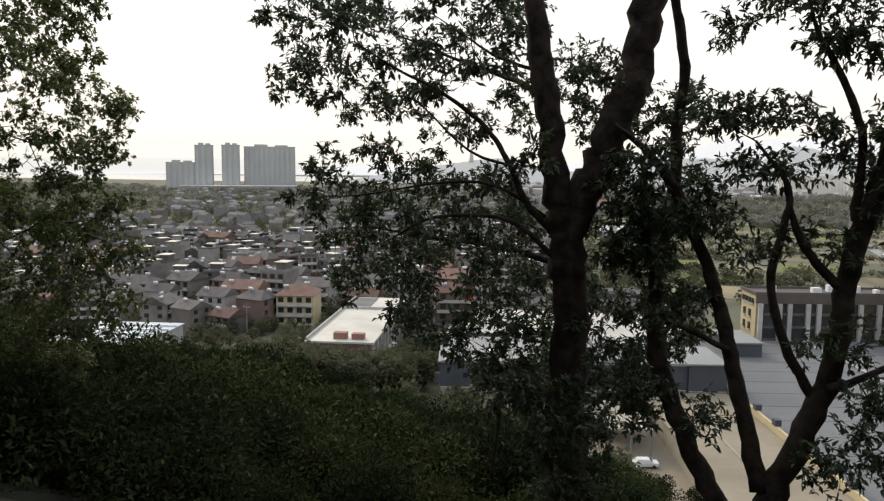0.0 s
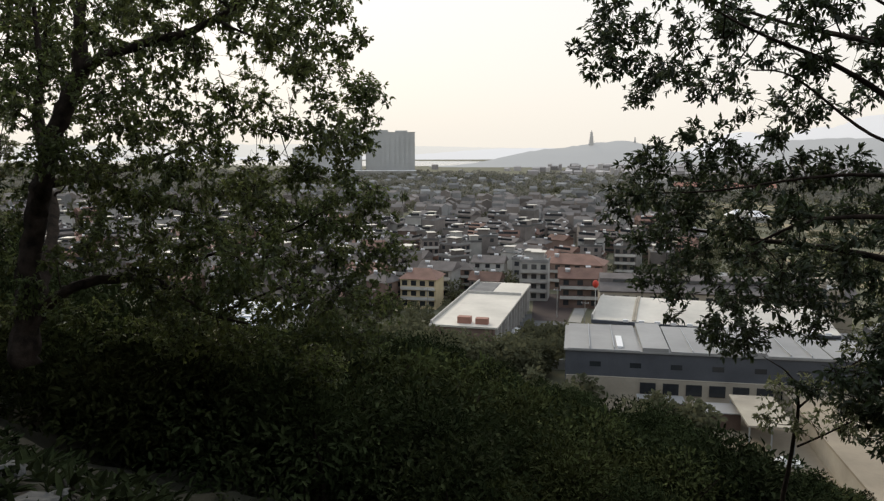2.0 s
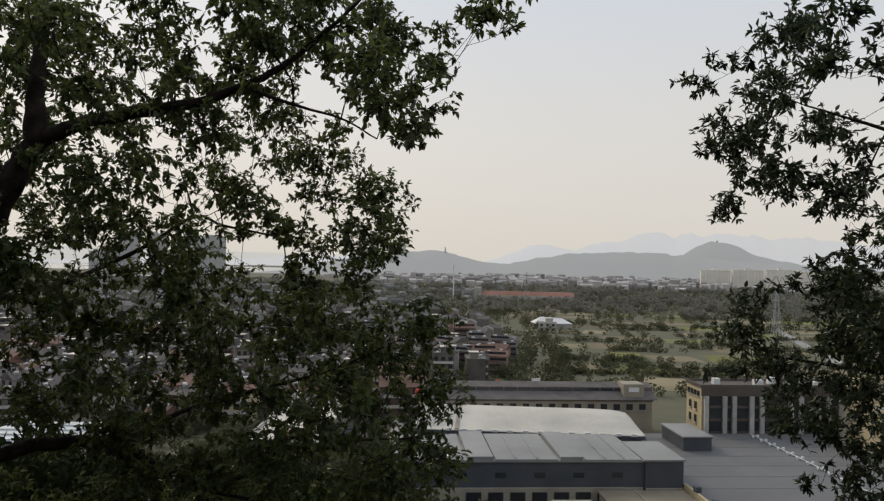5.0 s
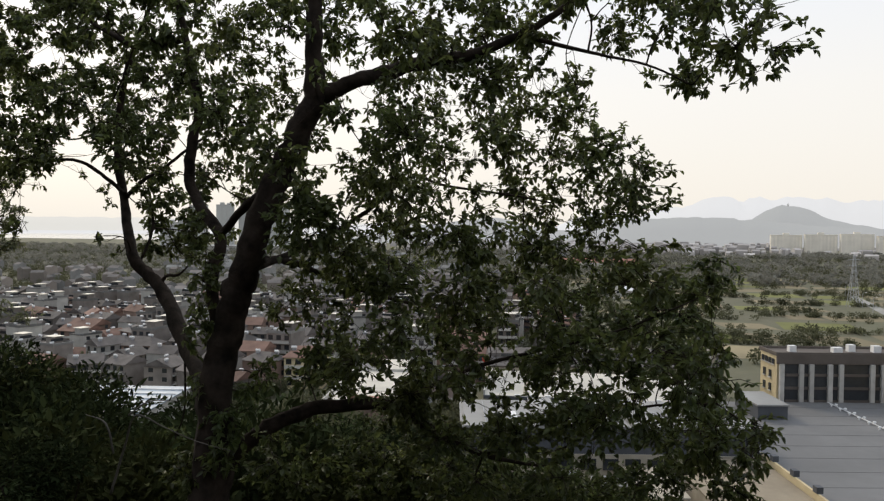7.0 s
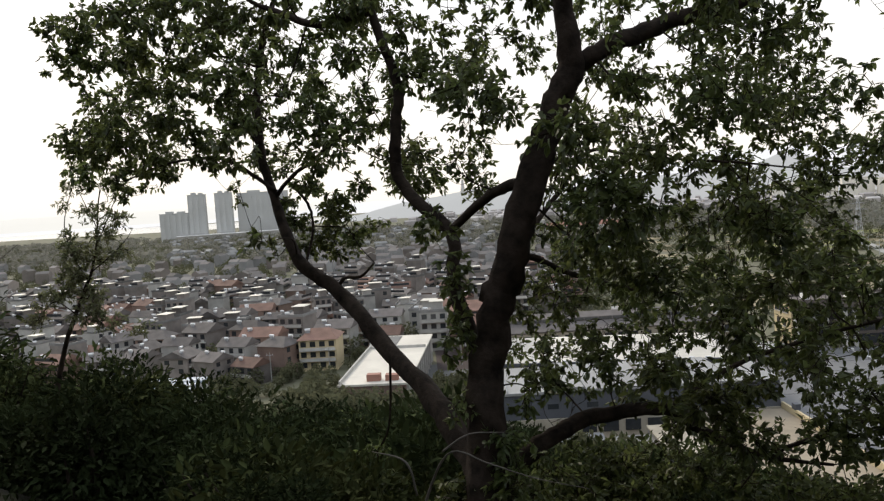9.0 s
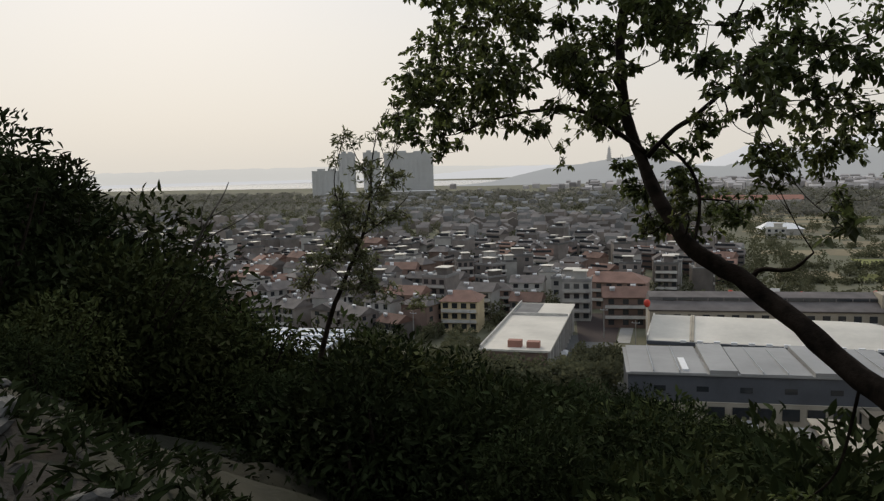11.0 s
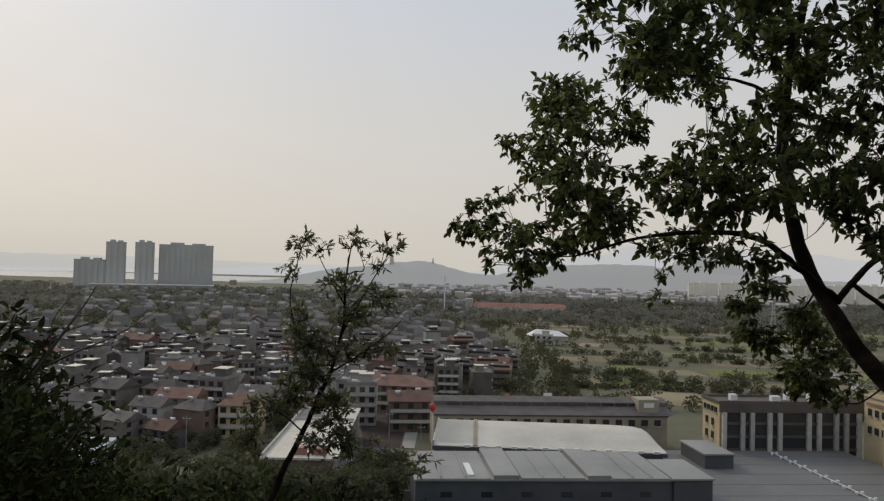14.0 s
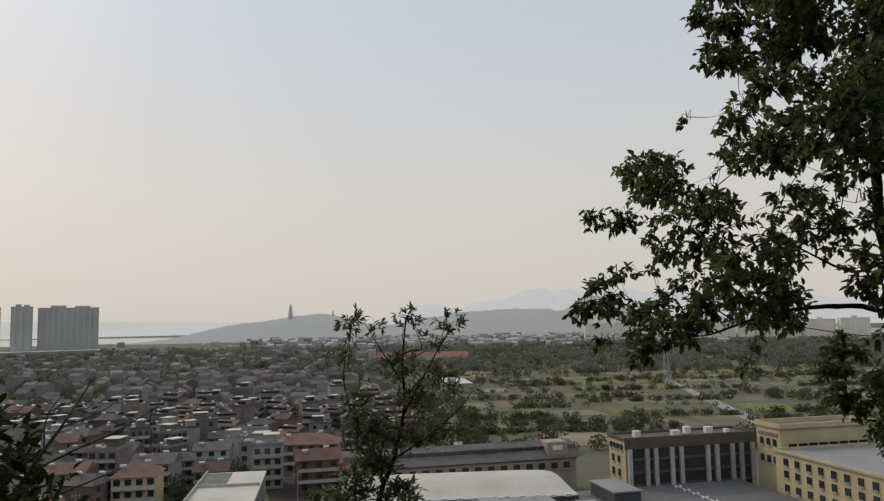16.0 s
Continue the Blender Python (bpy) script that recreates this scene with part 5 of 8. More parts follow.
tree_limb(oak, [(-0.26, 6.5, 0.44, 0.05), (-0.24, 7.2, 0.45, 0.04), (-0.94, 8.0, 0.56, 0.03), (-1.9, 8.4, 0.62, 0.02), (-2.72, 8.6, 0.71, 0.008)])
tree_limb(oak, [(-0.43, 6.6, 1.9, 0.04), (-0.73, 7.4, 2.23, 0.03), (-1.49, 8.2, 2.57, 0.02), (-2.37, 8.6, 2.96, 0.008)])
tree_crown(oak, [(0.60, 7.0, -0.31, 0.18, 0.13, 0.79), (-1.53, 6.8, 2.09, 0.26, 0.18, 0.79), (-0.61, 7.1, 2.23, 0.20, 0.14, 0.79), (-0.10, 6.6, -0.90, 0.21, 0.15, 0.79), (-0.63, 6.4, 1.45, 0.16, 0.11, 0.79), (-1.00, 8.1, 0.50, 0.11, 0.08, 0.79), (0.79, 7.1, 0.87, 0.12, 0.09, 0.79), (-0.14, 6.7, 0.32, 0.11, 0.08, 0.79), (-0.03, 6.6, -1.27, 0.19, 0.13, 0.79), (-1.57, 6.8, 1.40, 0.11, 0.08, 0.79)])
tree_crown(oak, [(-2.60, 6.7, 1.12, 0.23, 0.17, 0.79), (-1.91, 6.6, 1.11, 0.12, 0.09, 0.79), (0.72, 7.2, 1.95, 0.37, 0.27, 0.79), (0.06, 6.4, 2.12, 0.14, 0.10, 0.79), (-2.00, 8.3, 0.46, 0.12, 0.08, 0.79), (-2.15, 8.7, 2.78, 0.33, 0.24, 0.79), (-0.32, 6.3, -1.22, 0.11, 0.08, 0.79), (-2.65, 8.4, 0.64, 0.34, 0.25, 0.79), (0.36, 7.0, -0.26, 0.27, 0.20, 0.79), (-1.30, 6.7, 2.59, 0.20, 0.14, 0.79)])
tree_crown(oak, [(-1.56, 8.5, 0.65, 0.11, 0.08, 0.79), (-0.61, 7.7, 0.74, 0.12, 0.09, 0.79), (-0.41, 7.2, 0.63, 0.12, 0.09, 0.79), (0.80, 6.9, -0.04, 0.13, 0.10, 0.79), (-0.14, 6.3, 0.12, 0.11, 0.08, 0.79), (-0.01, 6.7, -1.24, 0.19, 0.14, 0.79), (-1.71, 7.2, 2.88, 0.19, 0.13, 0.79), (-2.00, 8.2, 0.71, 0.20, 0.14, 0.79), (-2.04, 8.6, 0.46, 0.11, 0.08, 0.79), (-2.25, 8.2, 0.56, 0.22, 0.16, 0.79)])
tree_crown(oak, [(0.34, 7.2, 0.03, 0.23, 0.16, 0.79), (-0.44, 7.8, 0.56, 0.11, 0.08, 0.79), (0.78, 6.8, 0.34, 0.24, 0.18, 0.79), (-1.80, 8.6, 0.40, 0.28, 0.20, 0.79), (-2.61, 7.1, 1.30, 0.18, 0.13, 0.79), (-1.71, 8.1, 2.90, 0.11, 0.08, 0.79), (-0.57, 6.4, 0.46, 0.21, 0.15, 0.79), (-0.20, 6.2, -0.76, 0.36, 0.26, 0.79), (-2.68, 6.9, 1.42, 0.20, 0.14, 0.79), (0.48, 6.7, 0.38, 0.14, 0.10, 0.79)])
tree_crown(oak, [(0.24, 6.4, 1.27, 0.40, 0.29, 0.79), (-0.34, 6.8, -1.28, 0.22, 0.16, 0.79), (-1.55, 6.7, 2.52, 0.24, 0.18, 0.79), (-2.95, 8.8, 0.88, 0.16, 0.12, 0.79), (0.43, 7.3, 0.14, 0.41, 0.29, 0.79), (-2.97, 8.4, 0.59, 0.11, 0.08, 0.79), (-0.95, 7.9, 2.15, 0.27, 0.19, 0.79), (-2.99, 8.7, 0.54, 0.11, 0.08, 0.79), (-0.81, 6.4, 2.29, 0.11, 0.08, 0.79), (-1.58, 8.6, 2.80, 0.15, 0.10, 0.79)])
tree_crown(oak, [(-0.61, 7.9, 0.23, 0.22, 0.16, 0.79), (-0.52, 6.5, -1.01, 0.21, 0.15, 0.79), (-0.09, 6.8, -0.18, 0.13, 0.10, 0.79), (0.09, 6.6, 0.65, 0.11, 0.08, 0.79), (-2.64, 8.7, 3.15, 0.39, 0.28, 0.79), (-2.32, 6.8, 2.93, 0.37, 0.26, 0.79), (-0.65, 8.2, 0.67, 0.12, 0.09, 0.79), (-0.50, 6.2, 1.63, 0.18, 0.13, 0.79), (-0.46, 6.7, -1.29, 0.15, 0.11, 0.79), (-1.60, 6.3, 1.05, 0.21, 0.15, 0.79)])
tree_crown(oak, [(-1.68, 6.5, 0.50, 0.40, 0.29, 0.79), (0.62, 7.4, 1.93, 0.21, 0.15, 0.79), (-0.57, 6.4, 0.04, 0.27, 0.19, 0.79), (-1.79, 7.9, 0.50, 0.11, 0.08, 0.79), (-0.14, 6.1, -0.38, 0.21, 0.15, 0.79), (-2.08, 7.3, 2.45, 0.30, 0.22, 0.79), (-2.21, 8.5, 0.24, 0.16, 0.12, 0.79), (0.36, 6.2, 1.51, 0.36, 0.26, 0.79), (-1.18, 8.5, 0.67, 0.11, 0.08, 0.79), (-0.76, 7.1, 2.63, 0.32, 0.23, 0.79)])
tree_crown(oak, [(-1.01, 6.1, 0.89, 0.19, 0.14, 0.79), (0.79, 6.7, 0.39, 0.11, 0.08, 0.79), (-2.52, 7.0, 0.71, 0.11, 0.08, 0.79), (-0.58, 6.7, -0.41, 0.19, 0.14, 0.79), (0.14, 6.3, 0.70, 0.22, 0.16, 0.79), (-1.05, 6.4, 2.25, 0.28, 0.20, 0.79), (-1.48, 7.9, 0.90, 0.26, 0.18, 0.79), (-1.54, 8.4, 1.04, 0.14, 0.10, 0.79), (-0.26, 7.0, -0.01, 0.26, 0.19, 0.79), (-1.29, 7.6, 2.78, 0.11, 0.08, 0.79)])
tree_crown(oak, [(-2.49, 8.8, 0.32, 0.18, 0.13, 0.79), (-1.49, 7.2, 2.39, 0.17, 0.12, 0.79), (0.15, 7.1, -0.28, 0.21, 0.15, 0.79), (-0.31, 6.1, -1.29, 0.17, 0.12, 0.79), (-0.00, 6.1, -0.15, 0.11, 0.08, 0.79), (-0.62, 6.7, -0.61, 0.17, 0.12, 0.79), (-0.06, 7.1, 0.88, 0.13, 0.09, 0.79), (-0.85, 7.8, 0.99, 0.28, 0.20, 0.79), (-3.18, 8.5, 0.56, 0.11, 0.08, 0.79), (-2.49, 7.3, 2.37, 0.18, 0.13, 0.79)])
tree_crown(oak, [(0.11, 6.1, 0.59, 0.11, 0.08, 0.79), (-0.10, 7.8, 0.38, 0.11, 0.08, 0.79), (-2.57, 8.6, 0.20, 0.15, 0.11, 0.79), (-0.23, 6.0, -1.16, 0.11, 0.08, 0.79), (-0.20, 6.0, -0.93, 0.17, 0.12, 0.79), (0.34, 6.3, 1.06, 0.37, 0.27, 0.79), (-0.03, 6.0, -1.25, 0.20, 0.14, 0.79), (-0.71, 6.0, 0.79, 0.17, 0.12, 0.79), (-0.42, 6.0, 1.45, 0.13, 0.09, 0.79), (-0.13, 7.2, 2.32, 0.24, 0.18, 0.79)])
tree_crown(oak, [(0.33, 6.5, 0.70, 0.11, 0.08, 0.79), (-1.06, 7.3, 0.44, 0.28, 0.20, 0.79), (0.15, 6.9, -1.10, 0.13, 0.09, 0.79), (-2.04, 8.7, 1.15, 0.31, 0.22, 0.79), (0.15, 6.9, -1.29, 0.17, 0.12, 0.79), (-2.89, 8.4, 1.19, 0.21, 0.15, 0.79), (-1.10, 8.6, 2.73, 0.16, 0.12, 0.79), (0.15, 6.1, 0.84, 0.18, 0.13, 0.79), (-0.79, 7.2, 0.88, 0.35, 0.25, 0.79), (-0.03, 7.1, 0.98, 0.13, 0.09, 0.79)])
tree_crown(oak, [(-0.65, 6.1, -0.50, 0.40, 0.29, 0.79), (-0.84, 6.5, 0.30, 0.21, 0.15, 0.79), (-0.19, 5.9, -0.63, 0.35, 0.25, 0.79), (-2.12, 8.7, 3.48, 0.16, 0.12, 0.79), (-2.01, 6.2, 0.39, 0.11, 0.08, 0.79), (-2.73, 6.3, 1.17, 0.14, 0.10, 0.79), (-1.36, 8.6, 3.04, 0.28, 0.20, 0.79), (-0.19, 5.9, -1.16, 0.28, 0.20, 0.79), (-0.70, 6.8, -0.15, 0.36, 0.26, 0.79), (-1.19, 8.3, 3.08, 0.12, 0.08, 0.79)])
tree_crown(oak, [(-1.50, 7.6, 0.64, 0.17, 0.12, 0.79), (0.16, 7.3, 2.42, 0.17, 0.12, 0.79), (-2.05, 8.6, 0.04, 0.20, 0.14, 0.79), (-2.47, 8.7, 3.56, 0.17, 0.12, 0.79), (-0.13, 7.3, 1.74, 0.13, 0.10, 0.79), (0.34, 6.2, 0.66, 0.19, 0.14, 0.79), (-1.41, 8.8, 2.54, 0.13, 0.09, 0.79), (-0.96, 8.6, 2.54, 0.18, 0.13, 0.79), (-0.82, 6.4, -0.16, 0.14, 0.10, 0.79), (-2.08, 8.1, 2.18, 0.21, 0.15, 0.79)])
tree_crown(oak, [(-1.95, 7.8, 0.82, 0.31, 0.23, 0.79), (-1.74, 7.4, 2.40, 0.16, 0.11, 0.79), (-0.61, 7.0, -0.86, 0.16, 0.11, 0.79), (-0.52, 5.9, -0.29, 0.22, 0.16, 0.79), (0.08, 7.4, -0.65, 0.16, 0.12, 0.79), (-1.22, 7.4, 0.67, 0.20, 0.14, 0.79), (-1.30, 5.9, 0.92, 0.13, 0.09, 0.79), (-1.71, 8.5, 1.24, 0.36, 0.26, 0.79), (-0.01, 7.3, -0.39, 0.24, 0.17, 0.79), (-2.41, 7.5, 0.91, 0.31, 0.23, 0.79)])
tree_crown(oak, [(-1.26, 8.4, 1.20, 0.22, 0.16, 0.79), (-2.35, 8.5, 1.35, 0.23, 0.17, 0.79), (-0.93, 8.0, 1.24, 0.14, 0.10, 0.79), (-1.80, 6.1, 1.57, 0.12, 0.09, 0.79), (-2.69, 7.3, 2.18, 0.20, 0.14, 0.79), (-2.93, 6.8, 2.81, 0.16, 0.11, 0.79), (-0.65, 8.0, -0.11, 0.14, 0.10, 0.79), (-2.39, 6.9, 0.28, 0.13, 0.09, 0.79), (-1.07, 6.2, 0.36, 0.11, 0.08, 0.79), (-2.68, 7.0, 2.02, 0.15, 0.11, 0.79)])
tree_crown(oak, [(-2.62, 7.5, 1.53, 0.16, 0.11, 0.79), (-0.22, 7.9, -0.01, 0.19, 0.14, 0.79), (0.32, 7.6, -0.83, 0.41, 0.29, 0.79), (-1.66, 8.5, 1.27, 0.12, 0.09, 0.79), (-1.83, 7.6, 2.23, 0.16, 0.12, 0.79), (-1.19, 7.5, 0.95, 0.19, 0.14, 0.79), (-2.75, 7.4, 0.67, 0.19, 0.13, 0.79), (-2.09, 8.2, -0.03, 0.12, 0.09, 0.79), (-0.15, 7.8, 2.06, 0.19, 0.14, 0.79), (-1.94, 7.6, 2.98, 0.11, 0.08, 0.79)])
tree_crown(oak, [(-1.26, 8.2, -0.14, 0.16, 0.11, 0.79), (-1.28, 8.6, 3.12, 0.13, 0.09, 0.79), (-1.93, 8.4, -0.10, 0.19, 0.14, 0.79), (-2.09, 7.6, 2.77, 0.11, 0.08, 0.79), (-2.26, 7.8, 0.35, 0.13, 0.09, 0.79), (-1.99, 8.5, 2.02, 0.17, 0.13, 0.79), (-2.38, 6.3, 1.58, 0.12, 0.09, 0.79), (-0.29, 7.2, -0.54, 0.27, 0.20, 0.79), (0.06, 7.2, -1.05, 0.33, 0.24, 0.79), (-0.94, 6.5, -0.31, 0.12, 0.08, 0.79)])
tree_crown(oak, [(-2.41, 7.3, 0.55, 0.17, 0.12, 0.79), (-1.26, 8.8, 0.27, 0.15, 0.11, 0.79), (0.35, 6.0, 0.05, 0.11, 0.08, 0.79), (-0.90, 6.9, 0.07, 0.14, 0.10, 0.79), (-2.52, 7.9, 2.58, 0.16, 0.12, 0.79), (-0.79, 7.0, -0.67, 0.20, 0.14, 0.79), (-0.51, 7.2, -0.78, 0.23, 0.16, 0.79), (0.03, 7.8, 0.04, 0.19, 0.14, 0.79), (-2.61, 8.6, 2.24, 0.30, 0.21, 0.79), (-2.93, 7.6, 1.36, 0.11, 0.08, 0.79)])
tree_crown(oak, [(-2.32, 7.6, 1.16, 0.28, 0.20, 0.79), (0.83, 6.2, 1.27, 0.22, 0.16, 0.79), (-1.45, 8.6, 1.89, 0.41, 0.29, 0.79), (-0.81, 7.0, -0.53, 0.20, 0.14, 0.79), (-2.91, 8.6, 2.39, 0.12, 0.09, 0.79), (-1.07, 7.7, 3.18, 0.32, 0.23, 0.79), (0.32, 7.7, 0.17, 0.11, 0.08, 0.79), (-0.83, 8.5, -0.04, 0.22, 0.16, 0.79), (0.04, 7.6, 2.23, 0.11, 0.08, 0.79), (-2.50, 6.2, 2.89, 0.12, 0.09, 0.79)])
tree_crown(oak, [(-2.13, 6.1, 2.63, 0.35, 0.25, 0.79), (-1.12, 8.5, 1.27, 0.42, 0.30, 0.79), (-2.30, 7.6, 2.27, 0.14, 0.10, 0.79), (-3.06, 7.1, 2.69, 0.18, 0.13, 0.79), (-2.87, 8.0, 2.70, 0.11, 0.08, 0.79), (-2.96, 6.5, 2.76, 0.19, 0.14, 0.79), (-2.00, 8.4, 1.46, 0.25, 0.18, 0.79), (0.56, 7.8, 0.81, 0.32, 0.23, 0.79), (-1.46, 8.9, 0.01, 0.35, 0.25, 0.79), (-2.53, 7.8, 2.69, 0.12, 0.08, 0.79)])
tree_crown(oak, [(-2.32, 8.2, 2.06, 0.25, 0.18, 0.79), (-0.78, 8.7, 2.68, 0.11, 0.08, 0.79), (-2.40, 7.7, 0.97, 0.16, 0.12, 0.79), (-0.16, 8.0, 2.53, 0.38, 0.27, 0.79), (-2.28, 7.6, 1.56, 0.30, 0.22, 0.79), (-3.07, 7.8, 0.88, 0.17, 0.12, 0.79), (-0.21, 7.4, -0.72, 0.20, 0.14, 0.79), (0.09, 7.7, -0.21, 0.16, 0.12, 0.79), (0.08, 7.6, 1.91, 0.30, 0.21, 0.79), (-1.24, 6.0, 2.78, 0.25, 0.18, 0.79)])
tree_crown(oak, [(0.64, 6.0, 1.08, 0.27, 0.19, 0.79), (-1.82, 7.9, -0.17, 0.16, 0.12, 0.79), (-2.22, 8.4, -0.25, 0.11, 0.08, 0.79), (-2.12, 8.0, -0.16, 0.16, 0.12, 0.79), (-2.12, 8.0, -0.16, 0.11, 0.08, 0.79), (-3.07, 7.2, 2.20, 0.26, 0.19, 0.79), (-2.97, 7.7, 0.82, 0.11, 0.08, 0.79), (-2.63, 7.7, 0.25, 0.33, 0.24, 0.79), (-0.83, 8.9, 0.23, 0.29, 0.21, 0.79), (-0.14, 7.5, -0.84, 0.19, 0.14, 0.79)])
tree_crown(oak, [(-0.95, 7.0, -0.57, 0.20, 0.14, 0.79), (-3.05, 7.8, 1.05, 0.18, 0.13, 0.79), (-1.94, 8.5, 1.80, 0.15, 0.11, 0.79), (-2.86, 7.3, 3.27, 0.19, 0.14, 0.79), (0.83, 8.0, 2.16, 0.12, 0.09, 0.79), (-0.55, 8.5, -0.19, 0.12, 0.09, 0.79), (-1.12, 8.8, -0.12, 0.26, 0.19, 0.79), (-3.06, 8.0, 2.61, 0.41, 0.30, 0.79), (-2.98, 6.3, 3.02, 0.22, 0.16, 0.79), (-1.06, 6.0, 0.16, 0.19, 0.14, 0.79)])
tree_crown(oak, [(-2.46, 7.2, 0.06, 0.13, 0.09, 0.79), (-0.56, 8.6, 2.64, 0.11, 0.08, 0.79), (0.64, 8.0, 0.61, 0.14, 0.10, 0.79), (0.43, 8.0, -0.90, 0.19, 0.13, 0.79), (-1.71, 7.9, 1.57, 0.17, 0.12, 0.79), (-0.92, 8.7, 3.19, 0.41, 0.29, 0.79), (-2.76, 6.1, 2.88, 0.13, 0.09, 0.79), (-0.38, 7.6, -0.52, 0.32, 0.23, 0.79), (-1.34, 8.6, -0.34, 0.14, 0.10, 0.79), (-1.05, 7.1, -0.49, 0.26, 0.19, 0.79)])
tree_crown(oak, [(-0.24, 8.4, 2.19, 0.17, 0.13, 0.79), (-0.88, 8.8, 2.01, 0.19, 0.14, 0.79), (-2.81, 7.8, 3.35, 0.37, 0.27, 0.79), (0.70, 8.0, -0.07, 0.11, 0.08, 0.79), (-2.03, 8.3, -0.43, 0.19, 0.13, 0.79), (-3.11, 7.9, 3.18, 0.13, 0.10, 0.79), (-1.10, 5.9, 0.02, 0.26, 0.18, 0.79), (0.34, 8.0, -1.02, 0.14, 0.10, 0.79), (0.69, 8.1, 1.66, 0.15, 0.11, 0.79), (-0.22, 7.6, -1.08, 0.17, 0.12, 0.79)])
tree_crown(oak, [(0.01, 7.9, -0.72, 0.15, 0.10, 0.79), (-3.37, 8.2, 3.04, 0.16, 0.12, 0.79), (-0.98, 8.8, 1.87, 0.13, 0.09, 0.79), (-0.62, 8.7, 2.97, 0.11, 0.08, 0.79), (-0.19, 8.3, 1.93, 0.18, 0.13, 0.79), (-3.39, 8.9, 3.26, 0.11, 0.08, 0.79), (-1.51, 8.8, -0.37, 0.16, 0.12, 0.79), (0.18, 8.0, 1.21, 0.12, 0.09, 0.79), (-0.21, 8.6, -0.05, 0.37, 0.27, 0.79), (-1.33, 6.0, 0.01, 0.16, 0.11, 0.79)])
tree_crown(oak, [(-2.97, 8.8, 2.04, 0.24, 0.17, 0.79), (0.55, 8.1, -1.02, 0.14, 0.10, 0.79), (-0.02, 8.0, 1.65, 0.16, 0.11, 0.79), (-0.13, 8.3, -0.26, 0.11, 0.08, 0.79), (0.45, 8.1, 2.25, 0.21, 0.15, 0.79), (0.75, 8.1, 0.41, 0.21, 0.15, 0.79), (0.75, 8.1, 0.41, 0.15, 0.11, 0.79), (-0.50, 8.8, 2.25, 0.22, 0.16, 0.79), (-0.76, 7.5, -1.02, 0.18, 0.13, 0.79), (-1.94, 7.5, -0.18, 0.32, 0.23, 0.79)])
tree_crown(oak, [(-3.15, 7.7, 2.49, 0.22, 0.16, 0.79), (0.95, 8.1, -0.27, 0.35, 0.25, 0.79), (-2.23, 8.8, -0.48, 0.15, 0.11, 0.79), (-3.33, 7.9, 3.19, 0.11, 0.08, 0.79), (-0.03, 8.6, 0.11, 0.25, 0.18, 0.79), (-0.15, 8.8, 0.29, 0.11, 0.08, 0.79), (-1.82, 8.7, -0.54, 0.19, 0.14, 0.79), (0.47, 8.2, -0.52, 0.12, 0.09, 0.79), (-1.12, 8.8, -0.43, 0.12, 0.09, 0.79), (0.68, 8.2, -0.87, 0.18, 0.13, 0.79)])
tree_crown(oak, [(0.85, 8.2, -0.52, 0.20, 0.14, 0.79), (-3.11, 7.9, 2.19, 0.11, 0.08, 0.79), (0.34, 8.2, -0.73, 0.15, 0.11, 0.79), (0.21, 8.5, 1.02, 0.14, 0.10, 0.79), (-0.83, 8.8, -0.43, 0.11, 0.08, 0.79), (0.91, 8.3, 2.28, 0.19, 0.14, 0.79), (-0.24, 8.0, -0.75, 0.15, 0.11, 0.79), (0.96, 8.3, 1.39, 0.30, 0.22, 0.79), (-1.37, 7.4, -0.56, 0.17, 0.12, 0.79), (-3.43, 7.6, 2.42, 0.14, 0.10, 0.79)])
tree_crown(oak, [(-0.10, 8.6, -0.32, 0.11, 0.08, 0.79), (0.04, 8.6, 1.23, 0.17, 0.12, 0.79), (0.94, 8.3, 0.96, 0.15, 0.11, 0.79), (0.07, 8.3, 1.55, 0.11, 0.08, 0.79), (0.91, 8.4, 1.68, 0.18, 0.13, 0.79), (0.33, 8.3, 1.53, 0.19, 0.13, 0.79), (-0.09, 8.8, -0.21, 0.11, 0.08, 0.79), (0.20, 8.4, 1.34, 0.11, 0.08, 0.79), (0.32, 8.3, 2.00, 0.30, 0.22, 0.79), (0.42, 8.4, 1.89, 0.18, 0.13, 0.79)])
finish_tree(oak)

tree_limb(fig, [(1.33, 5.8, -1.8, 0.13), (1.35, 5.8, -1.06, 0.1), (1.54, 5.8, -0.57, 0.085), (1.73, 5.8, 0.05, 0.075), (1.78, 5.8, 0.63, 0.07), (1.9, 5.8, 1.16, 0.065), (2.0, 5.8, 1.64, 0.055), (2.03, 5.8, 2.22, 0.04)])
tree_limb(fig, [(1.29, 5.8, -0.99, 0.075), (1.11, 5.9, -0.28, 0.06), (0.98, 6.0, 0.3, 0.055), (0.86, 6.1, 0.68, 0.05), (0.61, 6.2, 1.25, 0.045), (0.39, 6.3, 1.56, 0.03), (0.12, 6.3, 1.79, 0.015)])
tree_limb(fig, [(1.64, 5.8, -0.3, 0.04), (1.39, 5.8, 0.15, 0.036), (1.27, 5.8, 0.61, 0.032), (1.33, 5.8, 0.99, 0.028), (1.35, 5.8, 1.31, 0.02), (1.13, 5.9, 1.64, 0.01)])
tree_limb(fig, [(1.77, 5.8, 0.55, 0.04), (1.49, 5.8, 0.87, 0.03), (1.36, 5.8, 1.19, 0.02), (1.31, 5.8, 1.43, 0.008)])
tree_limb(fig, [(1.91, 5.8, 1.12, 0.045), (1.8, 5.8, 1.12, 0.035), (1.82, 5.8, 1.64, 0.03), (1.66, 5.8, 2.07, 0.025), (1.47, 5.8, 2.42, 0.015), (1.4, 5.9, 2.79, 0.008)])
